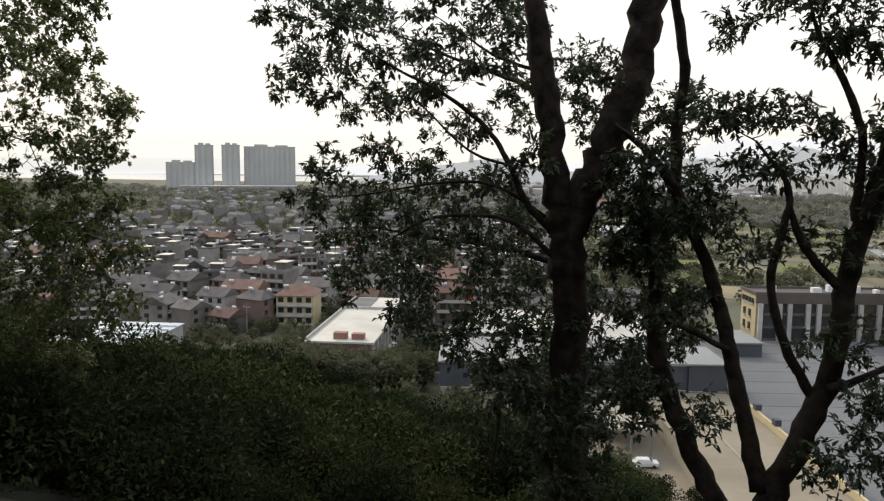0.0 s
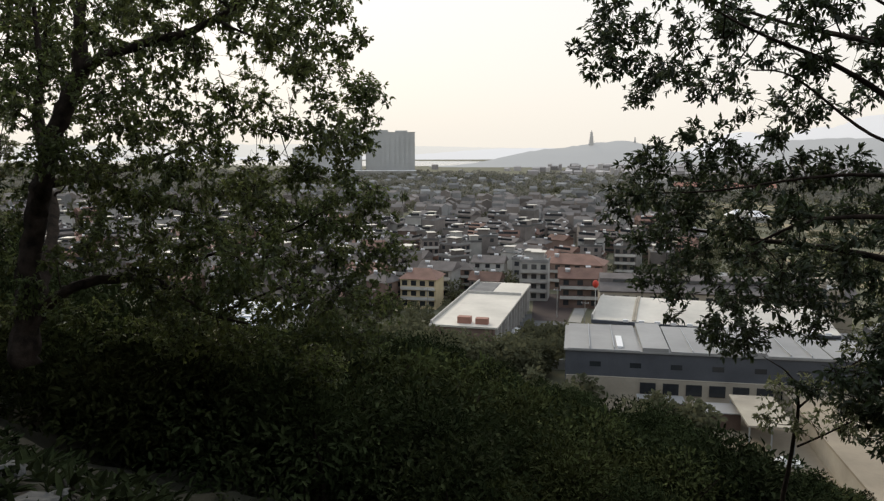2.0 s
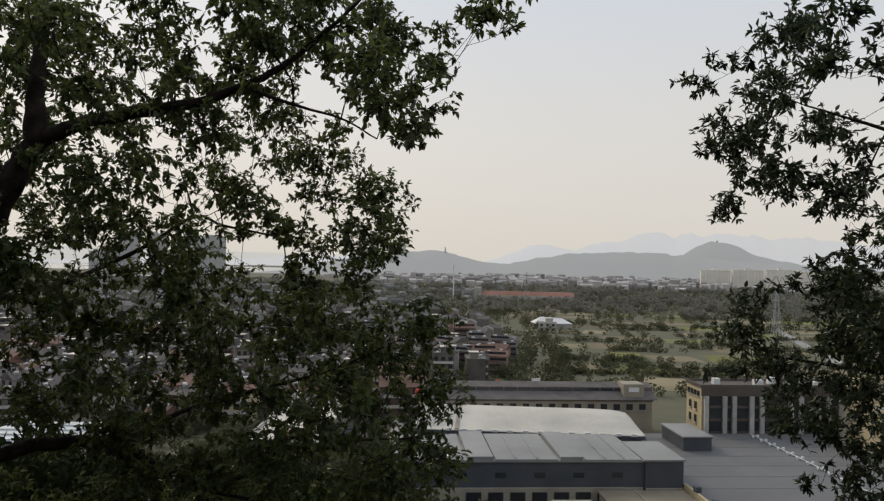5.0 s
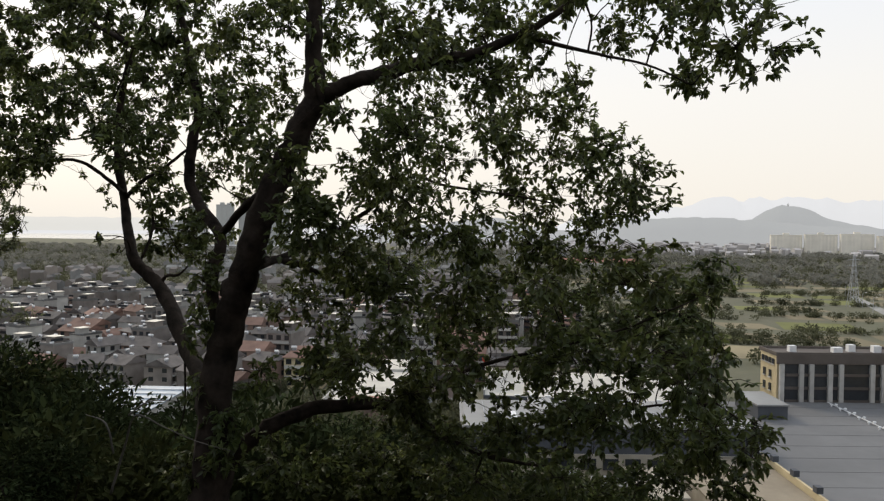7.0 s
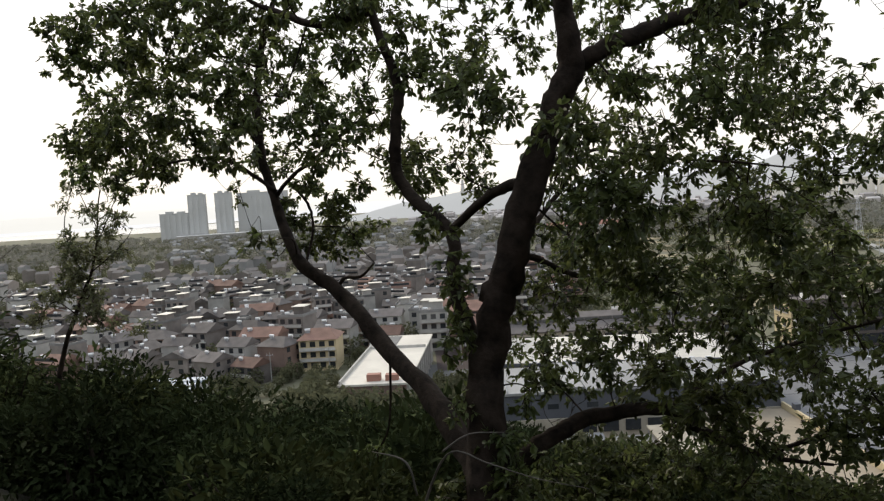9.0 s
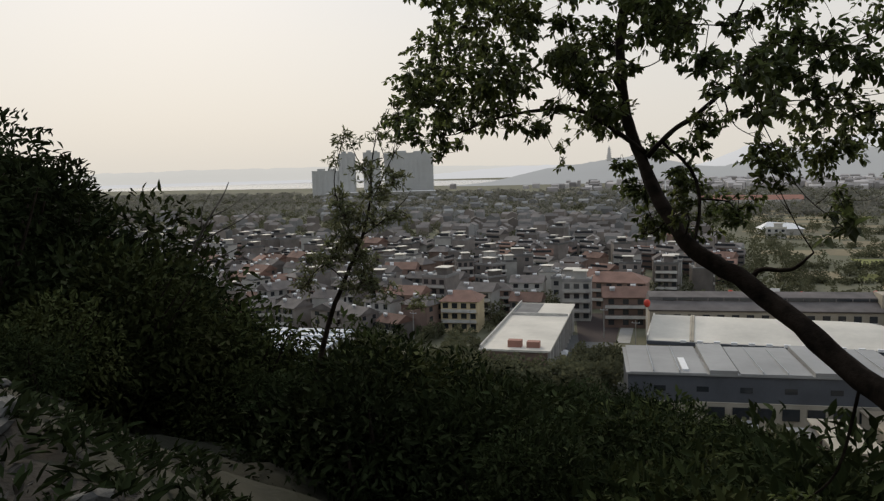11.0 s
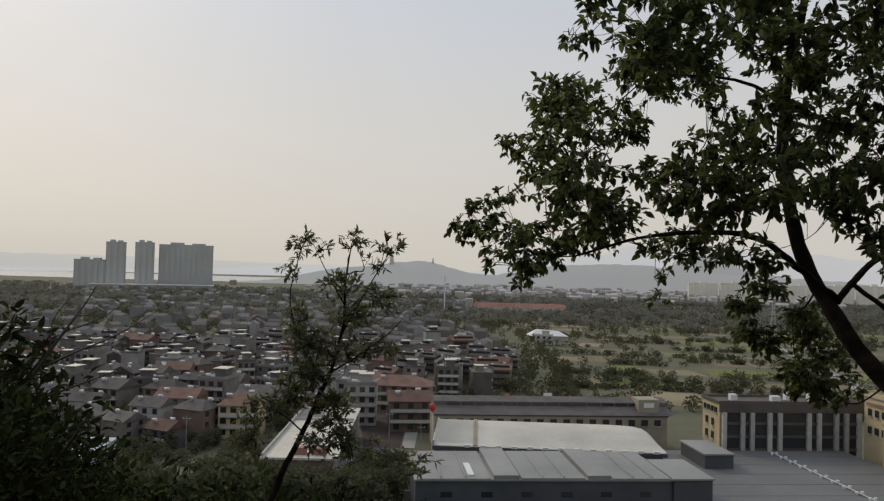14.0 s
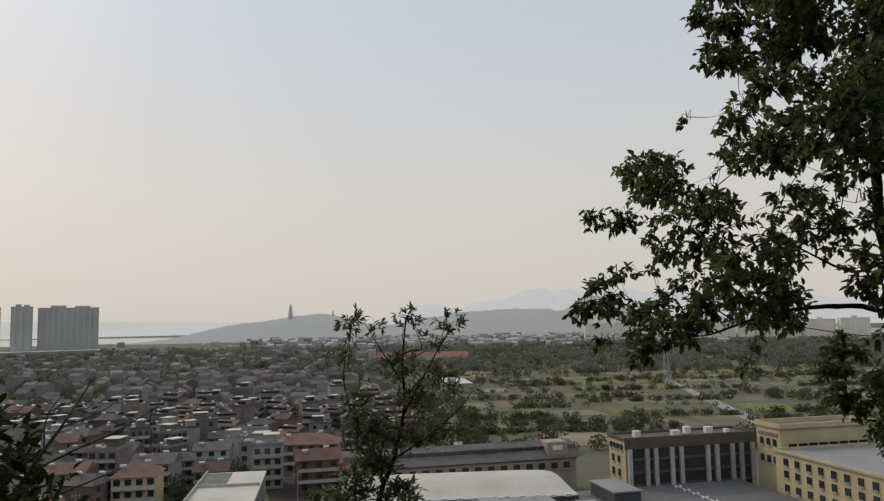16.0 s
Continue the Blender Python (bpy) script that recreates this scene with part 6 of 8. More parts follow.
tree_limb(fig, [(1.33, 5.82, -1.81, 0.09), (1.12, 5.9, -1.42, 0.086), (0.93, 6.0, -1.06, 0.08), (0.68, 6.1, -0.56, 0.075), (0.5, 6.2, 0.05, 0.07), (0.47, 6.3, 0.6, 0.05), (0.33, 6.4, 1.05, 0.03)])
tree_limb(fig, [(1.01, 5.9, 0.06, 0.025), (0.73, 5.9, 0.2, 0.02), (0.5, 5.9, 0.26, 0.012)])
tree_limb(fig, [(1.68, 5.7, -0.14, 0.035), (1.9, 5.7, -0.04, 0.025), (2.14, 5.7, 0.1, 0.02)])
tree_crown(fig, [(0.95, 6.1, 1.86, 0.37, 0.23, 1.0), (1.33, 6.0, 1.85, 0.42, 0.19, 0.8), (1.62, 5.9, 2.36, 0.33, 0.23, 0.8), (0.97, 6.2, 2.5, 0.26, 0.22, 0.6), (1.24, 6.0, 1.43, 0.51, 0.23, 0.8), (1.74, 5.9, 1.6, 0.33, 0.28, 0.7), (0.82, 6.1, 1.04, 0.37, 0.23, 1.1), (0.42, 6.3, 0.83, 0.34, 0.34, 1.2), (1.13, 5.9, 0.8, 0.32, 0.18, 0.6), (0.65, 6.1, 0.31, 0.38, 0.28, 0.9)])
tree_crown(fig, [(1.45, 5.8, 0.95, 0.23, 0.16, 0.6), (1.76, 5.8, 0.88, 0.23, 0.18, 0.6), (1.8, 5.7, 0.24, 0.25, 0.23, 0.7), (1.99, 5.6, -0.29, 0.28, 0.42, 1.0), (1.76, 5.6, -0.68, 0.38, 0.24, 0.8), (0.88, 6.0, -0.51, 0.34, 0.24, 0.6), (0.37, 6.2, -0.38, 0.34, 0.44, 1.0), (1.37, 5.9, 2.71, 0.56, 0.23, 1.0), (2.08, 5.8, 1.44, 0.37, 0.56, 1.0), (2.02, 5.8, 2.37, 0.42, 0.33, 1.0), (1.54, 5.8, 0.12, 0.19, 0.19, 0.4)])
finish_tree(fig)

tree_limb(young_tree, [(-1.3, 9.8, -2.83, 0.03), (-1.22, 9.8, -2.03, 0.024), (-1.18, 9.8, -1.43, 0.018), (-1.29, 9.8, -1.11, 0.01), (-1.58, 9.8, -0.92, 0.004)])
tree_limb(young_tree, [(-1.18, 9.8, -1.5, 0.014), (-0.9, 9.7, -1.13, 0.01), (-0.58, 9.6, -0.78, 0.005)])
tree_limb(young_tree, [(-1.16, 9.8, -1.96, 0.014), (-0.76, 9.6, -1.6, 0.009), (-0.45, 9.5, -1.3, 0.004)])
tree_crown(young_tree, [(-0.52, 9.6, -0.71, 0.32, 0.43, 0.9), (-0.75, 9.6, -1.22, 0.32, 0.29, 0.6), (-1.35, 9.8, -1.31, 0.33, 0.29, 0.45), (-1.01, 9.7, -1.2, 0.29, 0.22, 0.4), (-1.54, 9.8, -1.65, 0.33, 0.22, 0.4), (-1.02, 9.7, -1.65, 0.37, 0.26, 0.6), (-0.56, 9.5, -1.49, 0.36, 0.29, 0.9), (-0.41, 9.6, -0.16, 0.28, 0.35, 0.8)])
finish_tree(young_tree)

tree_limb(sapling, [(-15.55, 10.53, -1.09, 0.0387), (-15.25, 10.53, -0.12, 0.0304), (-15.05, 10.53, 0.30, 0.0248), (-14.91, 10.61, 0.68, 0.0221), (-14.83, 10.63, 0.85, 0.0183), (-14.73, 10.69, 1.29, 0.0139), (-14.74, 10.77, 1.69, 0.0099), (-14.70, 10.85, 2.09, 0.0044)])
tree_limb(sapling, [(-14.86, 10.61, 0.78, 0.0110), (-15.10, 10.69, 1.08, 0.0088), (-15.26, 10.77, 1.53, 0.0061), (-15.19, 10.93, 2.07, 0.0033)])
tree_limb(sapling, [(-14.81, 10.61, 0.88, 0.0099), (-14.53, 10.61, 1.06, 0.0071), (-14.26, 10.61, 1.28, 0.0044), (-14.14, 10.61, 1.43, 0.0022)])
tree_limb(sapling, [(-14.73, 10.69, 1.24, 0.0082), (-14.53, 10.69, 1.61, 0.0061), (-14.28, 10.69, 2.04, 0.0028)])
tree_limb(sapling, [(-14.73, 10.69, 1.49, 0.0066), (-14.92, 10.77, 1.78, 0.0050), (-15.08, 10.85, 2.04, 0.0022)])
tree_limb(sapling, [(-15.03, 10.53, 0.35, 0.0088), (-15.26, 10.44, 0.53, 0.0061), (-15.48, 10.36, 0.30, 0.0033)])
tree_crown(sapling, [(-15.20, 10.93, 2.04, 0.15, 0.16, 0.60), (-14.99, 10.85, 1.99, 0.11, 0.11, 0.45), (-14.69, 10.85, 2.07, 0.15, 0.12, 0.60), (-14.30, 10.69, 2.03, 0.17, 0.11, 0.60), (-15.26, 10.77, 1.76, 0.13, 0.15, 0.53), (-14.78, 10.69, 1.64, 0.26, 0.16, 0.60), (-14.40, 10.69, 1.54, 0.24, 0.17, 0.68), (-14.63, 10.69, 1.34, 0.29, 0.18, 0.75), (-15.16, 10.69, 1.34, 0.17, 0.17, 0.60), (-15.01, 10.61, 1.14, 0.28, 0.19, 0.82)])
tree_crown(sapling, [(-14.36, 10.61, 1.11, 0.26, 0.13, 0.60), (-14.71, 10.61, 1.05, 0.29, 0.15, 0.75), (-14.99, 10.53, 0.86, 0.26, 0.19, 0.90), (-15.18, 10.53, 0.66, 0.26, 0.21, 0.90), (-14.73, 10.53, 0.53, 0.23, 0.24, 0.90), (-15.41, 10.44, 0.53, 0.24, 0.16, 0.60), (-14.77, 10.44, 0.31, 0.29, 0.20, 0.82), (-15.48, 10.36, 0.28, 0.20, 0.15, 0.60), (-13.98, 10.36, 0.15, 0.25, 0.10, 0.45), (-14.47, 10.44, 0.23, 0.23, 0.15, 0.53), (-14.49, 10.77, 1.84, 0.17, 0.13, 0.30)])
finish_tree(sapling)

tree_limb(bare_shrub, [(-19.87, 12.25, -2.64, 0.0454), (-19.37, 12.25, -0.74, 0.0349), (-18.99, 12.25, -0.03, 0.0291), (-18.70, 12.25, 0.53, 0.0233), (-18.38, 12.25, 0.99, 0.0162), (-18.23, 12.39, 1.30, 0.0104), (-18.09, 12.39, 1.53, 0.0058)])
tree_limb(bare_shrub, [(-18.70, 12.25, 0.53, 0.0162), (-18.25, 12.25, 0.75, 0.0128), (-17.75, 12.25, 0.97, 0.0082), (-17.27, 12.25, 1.26, 0.0047)])
tree_limb(bare_shrub, [(-18.79, 12.25, 0.16, 0.0151), (-18.29, 12.25, 0.34, 0.0116), (-17.74, 12.25, 0.56, 0.0058)])
tree_limb(bare_shrub, [(-18.38, 12.25, 0.99, 0.0093), (-17.99, 12.25, 1.14, 0.0069), (-17.62, 12.25, 1.37, 0.0035)])
tree_limb(bare_shrub, [(-18.55, 12.25, 0.76, 0.0093), (-18.52, 12.25, 1.12, 0.0069), (-18.29, 12.25, 1.43, 0.0035)])
tree_limb(bare_shrub, [(-18.99, 12.25, -0.03, 0.0140), (-19.21, 12.25, 0.53, 0.0104), (-19.09, 12.25, 0.92, 0.0058), (-18.76, 12.25, 1.23, 0.0035)])
tree_limb(bare_shrub, [(-18.15, 12.25, 0.79, 0.0069), (-17.88, 12.25, 0.85, 0.0047), (-17.55, 12.25, 0.87, 0.0029)])
tree_limb(bare_shrub, [(-18.25, 12.25, 1.19, 0.0069), (-18.12, 12.25, 1.19, 0.0047), (-17.82, 12.25, 1.32, 0.0029)])
finish_tree(bare_shrub)

tree_limb(dead_branch, [(-9.34, 5.6, -0.23, 0.0084), (-9.24, 5.6, 0.08, 0.007), (-9.1, 5.5, 0.29, 0.0049), (-8.91, 5.5, 0.23, 0.0042), (-8.69, 5.45, 0.18, 0.0028), (-8.43, 5.4, 0.15, 0.0014)])
tree_limb(dead_branch, [(-9.15, 5.5, 0.29, 0.0056), (-9.01, 5.5, 0.38, 0.0042), (-8.83, 5.5, 0.39, 0.0021)])
tree_limb(dead_branch, [(-9.32, 5.6, 0.02, 0.007), (-9.37, 5.6, 0.2, 0.0056), (-9.58, 5.7, 0.22, 0.0021)])
finish_tree(dead_branch)



# ---- shrubs on the slope ----
def make_bush(name, label, height, width, seed, leaf=LEAF_D, count=2600, size=0.1):
    g = np.random.default_rng(seed)
    ob = thing(name, label=label, category="shrub", group="shrubs on the hillside")
    verts, faces, n = [], [], 0
    for k in range(7):
        a = g.random() * 2 * pi
        tip = np.array([cos(a) * width * 0.6 * g.random(), sin(a) * width * 0.6 * g.random(), height * (0.6 + 0.35 * g.random())])
        v, f = tube(spline([(0.1 * cos(a), 0.1 * sin(a), -0.6, 0.05), (*(tip * 0.45 + g.normal(size=3) * 0.12), 0.03), (*tip, 0.006)], 4), 5)
        verts.extend(v)
        faces.extend(tuple(i + n for i in q) for q in f)
        n += len(v)
    tagged(mesh_object("stem", verts, faces, BARK, ob), kind="stuff")
    lumps = []
    for k in range(16):
        a, h = g.random() * 2 * pi, g.random()
        rad = width * (0.75 * (1 - 0.65 * h * h)) * sqrt(g.random())
        lumps.append((rad * cos(a), rad * sin(a), height * (0.12 + 0.78 * h), width * (0.22 + 0.2 * g.random())))
    lumps = np.array(lumps)
    pick = lumps[g.integers(len(lumps), size=count)]
    u = unit(g.normal(size=(count, 3)))
    base = pick[:, :3] + u * pick[:, 3:4] * (g.random((count, 1)) ** 0.3) * np.array([1, 1, 0.8])
    out = unit(u + g.normal(size=(count, 3)) * 0.7 + np.array([0, 0, 0.1]))
    length = size * (0.6 + 0.8 * g.random(count))
    v, q = leaf_mesh(base, out, unit(np.array([0, 0, 1.0]) + 0.6 * g.normal(size=(count, 3))), length, length * 0.42, np.full((count, 1), 0.2))
    tagged(numpy_mesh("foliage", v, q, leaf, ob), kind="stuff")
    return ob


def plant(like, x, y, s, turn, sink=0.25, top=None):
    z = float(hill_height(np.array(x), np.array(y))) - sink
    m = pose(x, y, z, 0, 0, turn)
    ob = copy_thing(like, m)
    ob.scale = (s, s, s * (top or 1.0))
    return ob


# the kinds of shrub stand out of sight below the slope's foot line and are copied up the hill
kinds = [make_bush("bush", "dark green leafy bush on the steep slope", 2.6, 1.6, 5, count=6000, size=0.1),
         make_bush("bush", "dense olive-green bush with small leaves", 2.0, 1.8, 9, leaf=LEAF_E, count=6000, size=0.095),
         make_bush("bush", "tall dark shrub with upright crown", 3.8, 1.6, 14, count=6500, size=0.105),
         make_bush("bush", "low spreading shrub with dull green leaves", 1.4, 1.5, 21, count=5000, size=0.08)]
for k, ob in enumerate(kinds):
    x, y = (-2.0, 9.0, 14.0, -22.0)[k], (22.0, 24.0, 27.0, 26.0)[k]
    ob.matrix_basis = pose(x, y, float(hill_height(np.array(x), np.array(y))) - 0.3)


VIEWS = [((-13.2, 4.0, 1.82), (-43, -38, -35.8, -32.8, -30.5, -27.6, -19, -11, -8.6, -4.2, 10, 30), (-15, 0, 5.7, 7.3, 11.5, 14.2, 13.6, 14.5, 13.8, 17, 18, 19)),
         ((-11.9, 3.1, 1.72), (-47, -43, -39.4, -37.9, -34.9, -33, -27.5, -25.5, -16.5, -7.4, -0.2, 6.3, 30), (-15, 1, 3.9, 5.2, 11.3, 13.8, 12.8, 12.2, 14, 15.7, 17.7, 19.9, 21)),
         ((-9.6, 2.4, 1.58), (-60, -51, -48.3, -45.4, -43, -40.6, -38.9, -36, -25.5, -14, -7, -2.9, 20), (-4, -3.4, -2.1, 2.5, 5, 7.1, 11.4, 12.9, 12.7, 14.4, 16.2, 17.7, 19)),
         ((-6.0, 1.6, 1.4), (-46, -42, -35, -30, -12, 2, 7, 14, 30), (-15, 11, 13.5, 14, 15.5, 16, 19, 20, 24)),
         ((-2.5, 0.7, 1.5), (-51, -47, -43, -36.6, -21, -12.5, -9.9, -1.9, 2.4, 5.4, 30), (-15, 9, 11, 12.3, 13.9, 14.8, 15.9, 17.3, 19.8, 21.8, 25)),
         ((0.0, 0.0, 1.4), (-46, -42, -24, -19.7, -15.3, -6.4, 0, 30), (-15, 12.2, 12.4, 13.3, 15.3, 17.3, 18, 22))]


def sight(x, y, wide=0.35):
    """How high a shrub at (x, y) may stand to stay under the valley view from the path."""
    top = 4.5
    for (ex, ey, ez), bearings, dips in VIEWS:
        far = math.hypot(x - ex, y - ey)
        bearing, half = math.degrees(atan2(x - ex, y - ey)), math.degrees(math.atan(wide / max(far, 0.5)))
        for b in (bearing - half, bearing, bearing + half):
            top = min(top, ez - far * math.tan(radians(float(np.interp(b, bearings, dips)))))
    return top


prng = random.Random(31)
for ring in range(118):
    x = prng.uniform(-44, 30)
    y = float(np.interp(x, WX, WY)) + 1.9 + 30 * prng.random() ** 1.45
    if any(math.hypot(x - a, y - b) < 0.8 for a, b in ((-9, 6.4), (-0.5, 6.5), (2.2, 5.8))):
        continue
    ground_z = float(hill_height(np.array(x), np.array(y)))
    room = sight(x, y, 0.6) - ground_z + 0.25
    if room < 0.5:
        continue
    k = prng.randrange(4)
    natural = (2.6, 2.0, 3.8, 1.4)[k]
    s = min(room / natural, prng.uniform(0.8, 1.7) * (1 + 0.02 * (y - 2)))
    if s < 0.3:
        continue
    plant(kinds[k], x, y, s, prng.uniform(0, 360), top=prng.uniform(0.9, 1.0))
# the dense bushes at the bend of the path
for k, x, y, s in ((2, -19.6, 11.4, 1.3), (0, -18.7, 10.9, 1.5), (1, -18.0, 9.8, 1.4), (0, -20.8, 10.4, 1.7), (2, -21.3, 12.0, 1.55), (2, -22.6, 11.2, 1.6), (1, -17.6, 8.4, 0.7), (0, -19.6, 9.4, 1.4), (3, -16.9, 7.6, 0.6), (1, -16.6, 11.6, 0.7), (0, -15.9, 11.4, 0.6), (3, -15.2, 11.8, 0.8), (0, -17.6, 10.4, 0.9), (1, -18.6, 10.0, 1.2), (3, -16.4, 10.6, 0.8)):
    plant(kinds[k], x, y, min(s, max(0.3, (sight(x, y, 0.9) - float(hill_height(np.array(x), np.array(y))) + 0.3) / (2.6, 2.0, 3.8, 1.4)[k])), 70 * k + 20, sink=0.2)

# the low hedge of bushes round the slender tree's foot
for k, x, y, top in ((1, -18.7, 10.8, 0.4), (0, -18.0, 11.0, 0.15), (1, -17.2, 11.2, -0.25), (0, -16.6, 11.3, -0.5), (1, -15.9, 11.5, -0.55), (0, -15.2, 11.4, -0.55), (1, -14.5, 11.4, -0.6), (0, -13.8, 11.6, -0.9)):
    plant(kinds[k], x, y, (top - float(hill_height(np.array(x), np.array(y))) + 0.25) / (2.6, 2.0)[k], 47 * y + 90 * x, sink=0.25)


# a close belt of bushes whose tops make the edge of the valley view
brng = random.Random(77)
for x in np.arange(-21.0, 5.0, 0.5):
    for depth in (6.2, 9.2, 13.0, 20.0, 28.0):
        bx = float(x) + brng.uniform(-0.3, 0.3)
        by = float(np.interp(bx, WX, WY)) + depth + brng.uniform(-0.8, 0.8)
        if any(math.hypot(bx - a, by - b) < 0.7 for a, b in ((-9, 6.4), (-0.5, 6.5), (1.4, 5.8))):
            continue
        k = brng.choice((0, 1, 1, 3) if depth < 15 else (0, 2, 2))
        if depth > 15 and brng.random() < 0.35:
            continue
        room = sight(bx, by, 0.12 if bx > -15 else 0.6) - float(hill_height(np.array(bx), np.array(by))) + 0.25
        s = room / ((2.6, 2.0, 3.8, 1.4)[k] * 1.0) * brng.uniform(0.86, 1.04)
        if 0.3 < s < (1.8 if depth < 15 else 3.2):
            plant(kinds[k], bx, by, s, brng.uniform(0, 360))


def ground_cover(name, count, seed, near, far_edge, mat, label, size):
    """Low weeds and leaf litter along the path's edge."""
    g = np.random.default_rng(seed)
    tufts = count // 12
    x = g.uniform(-18, 2, tufts)
    d = near + (far_edge - near) * g.random(tufts) ** 1.2
    x, d = np.repeat(x, 12) + g.normal(size=tufts * 12) * 0.06, np.repeat(d, 12) + g.normal(size=tufts * 12) * 0.06
    y = np.interp(x, WX, WY) + d
    base = np.stack([x, y, hill_height(x, y) + 0.01], 1)
    out = unit(g.normal(size=base.shape) * np.array([1, 1, 0.3]) + np.array([0, 0, 0.7]))
    length = size * (0.5 + g.random(len(x)))
    v, q = leaf_mesh(base, out, unit(np.array([0, 0, 1.0]) + 0.5 * g.normal(size=base.shape)), length, length * 0.3, np.full((len(x), 1), 0.2))
    return tagged(numpy_mesh(name, v, q, mat), label, "weeds", kind="stuff")


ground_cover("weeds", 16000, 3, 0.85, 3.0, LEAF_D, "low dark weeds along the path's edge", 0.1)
ground_cover("leaf_litter", 5000, 6, 0.3, 1.6, BARK_DRY, "dry fallen leaves on the path's edge", 0.05)

# ---- stones along the path's edge ----
def make_stone(seed, sx, sy, sz):
    bm = bmesh.new()
    bmesh.ops.create_icosphere(bm, subdivisions=2, radius=1.0)
    for v in bm.verts:
        k = 1 + 0.45 * noise.noise(v.co * 1.3 + Vector((seed * 3.1, 0, 0))) + 0.12 * noise.noise(v.co * 4 + Vector((0, seed, 0)))
        v.co = Vector((v.co.x * sx * k, v.co.y * sy * k, v.co.z * sz * k))
    ob = part("stone", bm, ROCK)
    return tagged(ob, "rough grey stone on the path's earthy edge", "stone", "stones along the path")


stones = [make_stone(k, *d) for k, d in enumerate(((0.16, 0.11, 0.06), (0.1, 0.08, 0.05), (0.22, 0.13, 0.08)))]
srng = random.Random(4)
spots = [(srng.uniform(-16, 0.5), srng.uniform(0.55, 1.6)) for _ in range(170)]
for k, (x, off) in enumerate(spots):
    y = float(np.interp(x, WX, WY)) + off
    m = pose(x, y, float(hill_height(np.array(x), np.array(y))) + 0.02, srng.uniform(-12, 12), srng.uniform(-12, 12), srng.uniform(0, 360))
    ob = stones[k] if k < 3 else copy_thing(stones[k % 3], m)
    ob.matrix_basis = m
    f = srng.uniform(0.25, 1.0) ** 1.3
    ob.scale = (f, f, f)

# ---- factory at the hill's foot: its own frame, u along the sheds, v away from the hill ----
FACTORY = Matrix.Translation((-30.5, 146.0, TOWN)) @ Matrix.Rotation(radians(10.5), 4, "Z")


def block(name, u0, u1, v0, v1, top, wall, roof, label, base=0.0, parapet=0.0, category="building", edge=None, at=FACTORY):
    """A building with its walls and its roof slab, and a low parapet round it."""
    ob = thing(name, at, label=label, category=category)
    part("wall", boxes((u0, u1, v0, v1, base, top)), wall, ob)
    part("roof", boxes((u0 - 0.3, u1 + 0.3, v0 - 0.3, v1 + 0.3, top + 0.004, top + 0.35)), roof, ob)
    if parapet:
        part("parapet", boxes((u0 - 0.35, u1 + 0.35, v0 - 0.36, v0 - 0.02, top + 0.36, top + 0.36 + parapet), (u0 - 0.35, u1 + 0.35, v1 + 0.02, v1 + 0.36, top + 0.36, top + 0.36 + parapet),
                              (u0 - 0.36, u0 - 0.02, v0 - 0.01, v1 + 0.01, top + 0.36, top + 0.36 + parapet), (u1 + 0.02, u1 + 0.36, v0 - 0.01, v1 + 0.01, top + 0.36, top + 0.36 + parapet)), edge or wall, ob)
    return ob


def row_of(ob, name, mat, n, u0, u1, v, z0, z1, w, depth=0.25, facing="v"):
    """n openings in a row on a face: facing v (towards the hill) or u (the side)."""
    first = sill = None
    for k in range(n):
        at = u0 + (u1 - u0) * (k + 0.5) / n
        if first is None:
            first = part(name, boxes((-w / 2, w / 2, -depth, depth * 0.3, 0, z1 - z0)), mat, ob)
            p = first
        else:
            p = shared(name, first, Matrix(), ob)
        p.matrix_basis = pose(at, v, z0) if facing == "v" else pose(v, at, z0, 0, 0, -90)
        if name == "window":
            if sill is None:
                sill = part("sill", boxes((-w / 2 - 0.15, w / 2 + 0.15, -depth - 0.2, 0, -0.22, -0.02)), BALCONY, p)
            else:
                shared("sill", sill, Matrix(), p)


# grey shed with shallow stepped roof panels
shed = block("factory_shed", 0, 50.5, 0, 20, 9.6, WALL_DARK, ROOF_METAL, "long low factory shed with grey metal roof and dark upper wall")
part("lower_wall", boxes((0.2, 50.2, -0.5, -0.02, 0, 4.6)), WALL_TAN, shed, "tan plastered lower wall")
for u0, u1, h in ((0.4, 14.5, 0.12), (15, 20, 0.75), (20.5, 33, 0.2), (33.5, 38, 0.7), (38.5, 50, 0.15)):
    bm = bmesh.new()
    v = [bm.verts.new(c) for c in ((u0, -0.2, 9.96), (u1, -0.2, 9.96), (u1, 20.2, 9.96), (u0, 20.2, 9.96), (u0, -0.2, 9.98 + h), (u1, -0.2, 9.98 + h), (u1, 20.2, 10.3 + h), (u0, 20.2, 10.3 + h))]
    for f in ((4, 5, 6, 7), (0, 1, 5, 4), (1, 2, 6, 5), (2, 3, 7, 6), (3, 0, 4, 7)):
        bm.faces.new([v[i] for i in f])
    part("roof_panel", bm, ROOF_METAL, shed)
for u in (4.7, 9.5, 24.5, 28.8, 42.5, 46.3):
    part("roof_seam", boxes((u, u + 0.12, 0, 20, 10.1, 10.6)), STEEL, shed)
part("skylight", boxes((10.2, 11.4, 1.2, 10, 10.12, 10.5)), WHITE, shed, "pale translucent roof strip")
row_of(shed, "louvre", WINDOW, 6, 2, 49, -0.03, 6.5, 7.5, 2.2, 0.06)
row_of(shed, "opening", WINDOW, 8, 14, 49, -0.55, 1.6, 3.8, 3.0)
annex = block("factory_annex", 50.6, 58.4, -0.6, 14, 9.9, WALL_DARK, ROOF_METAL, "dark grey end bay of the factory shed")
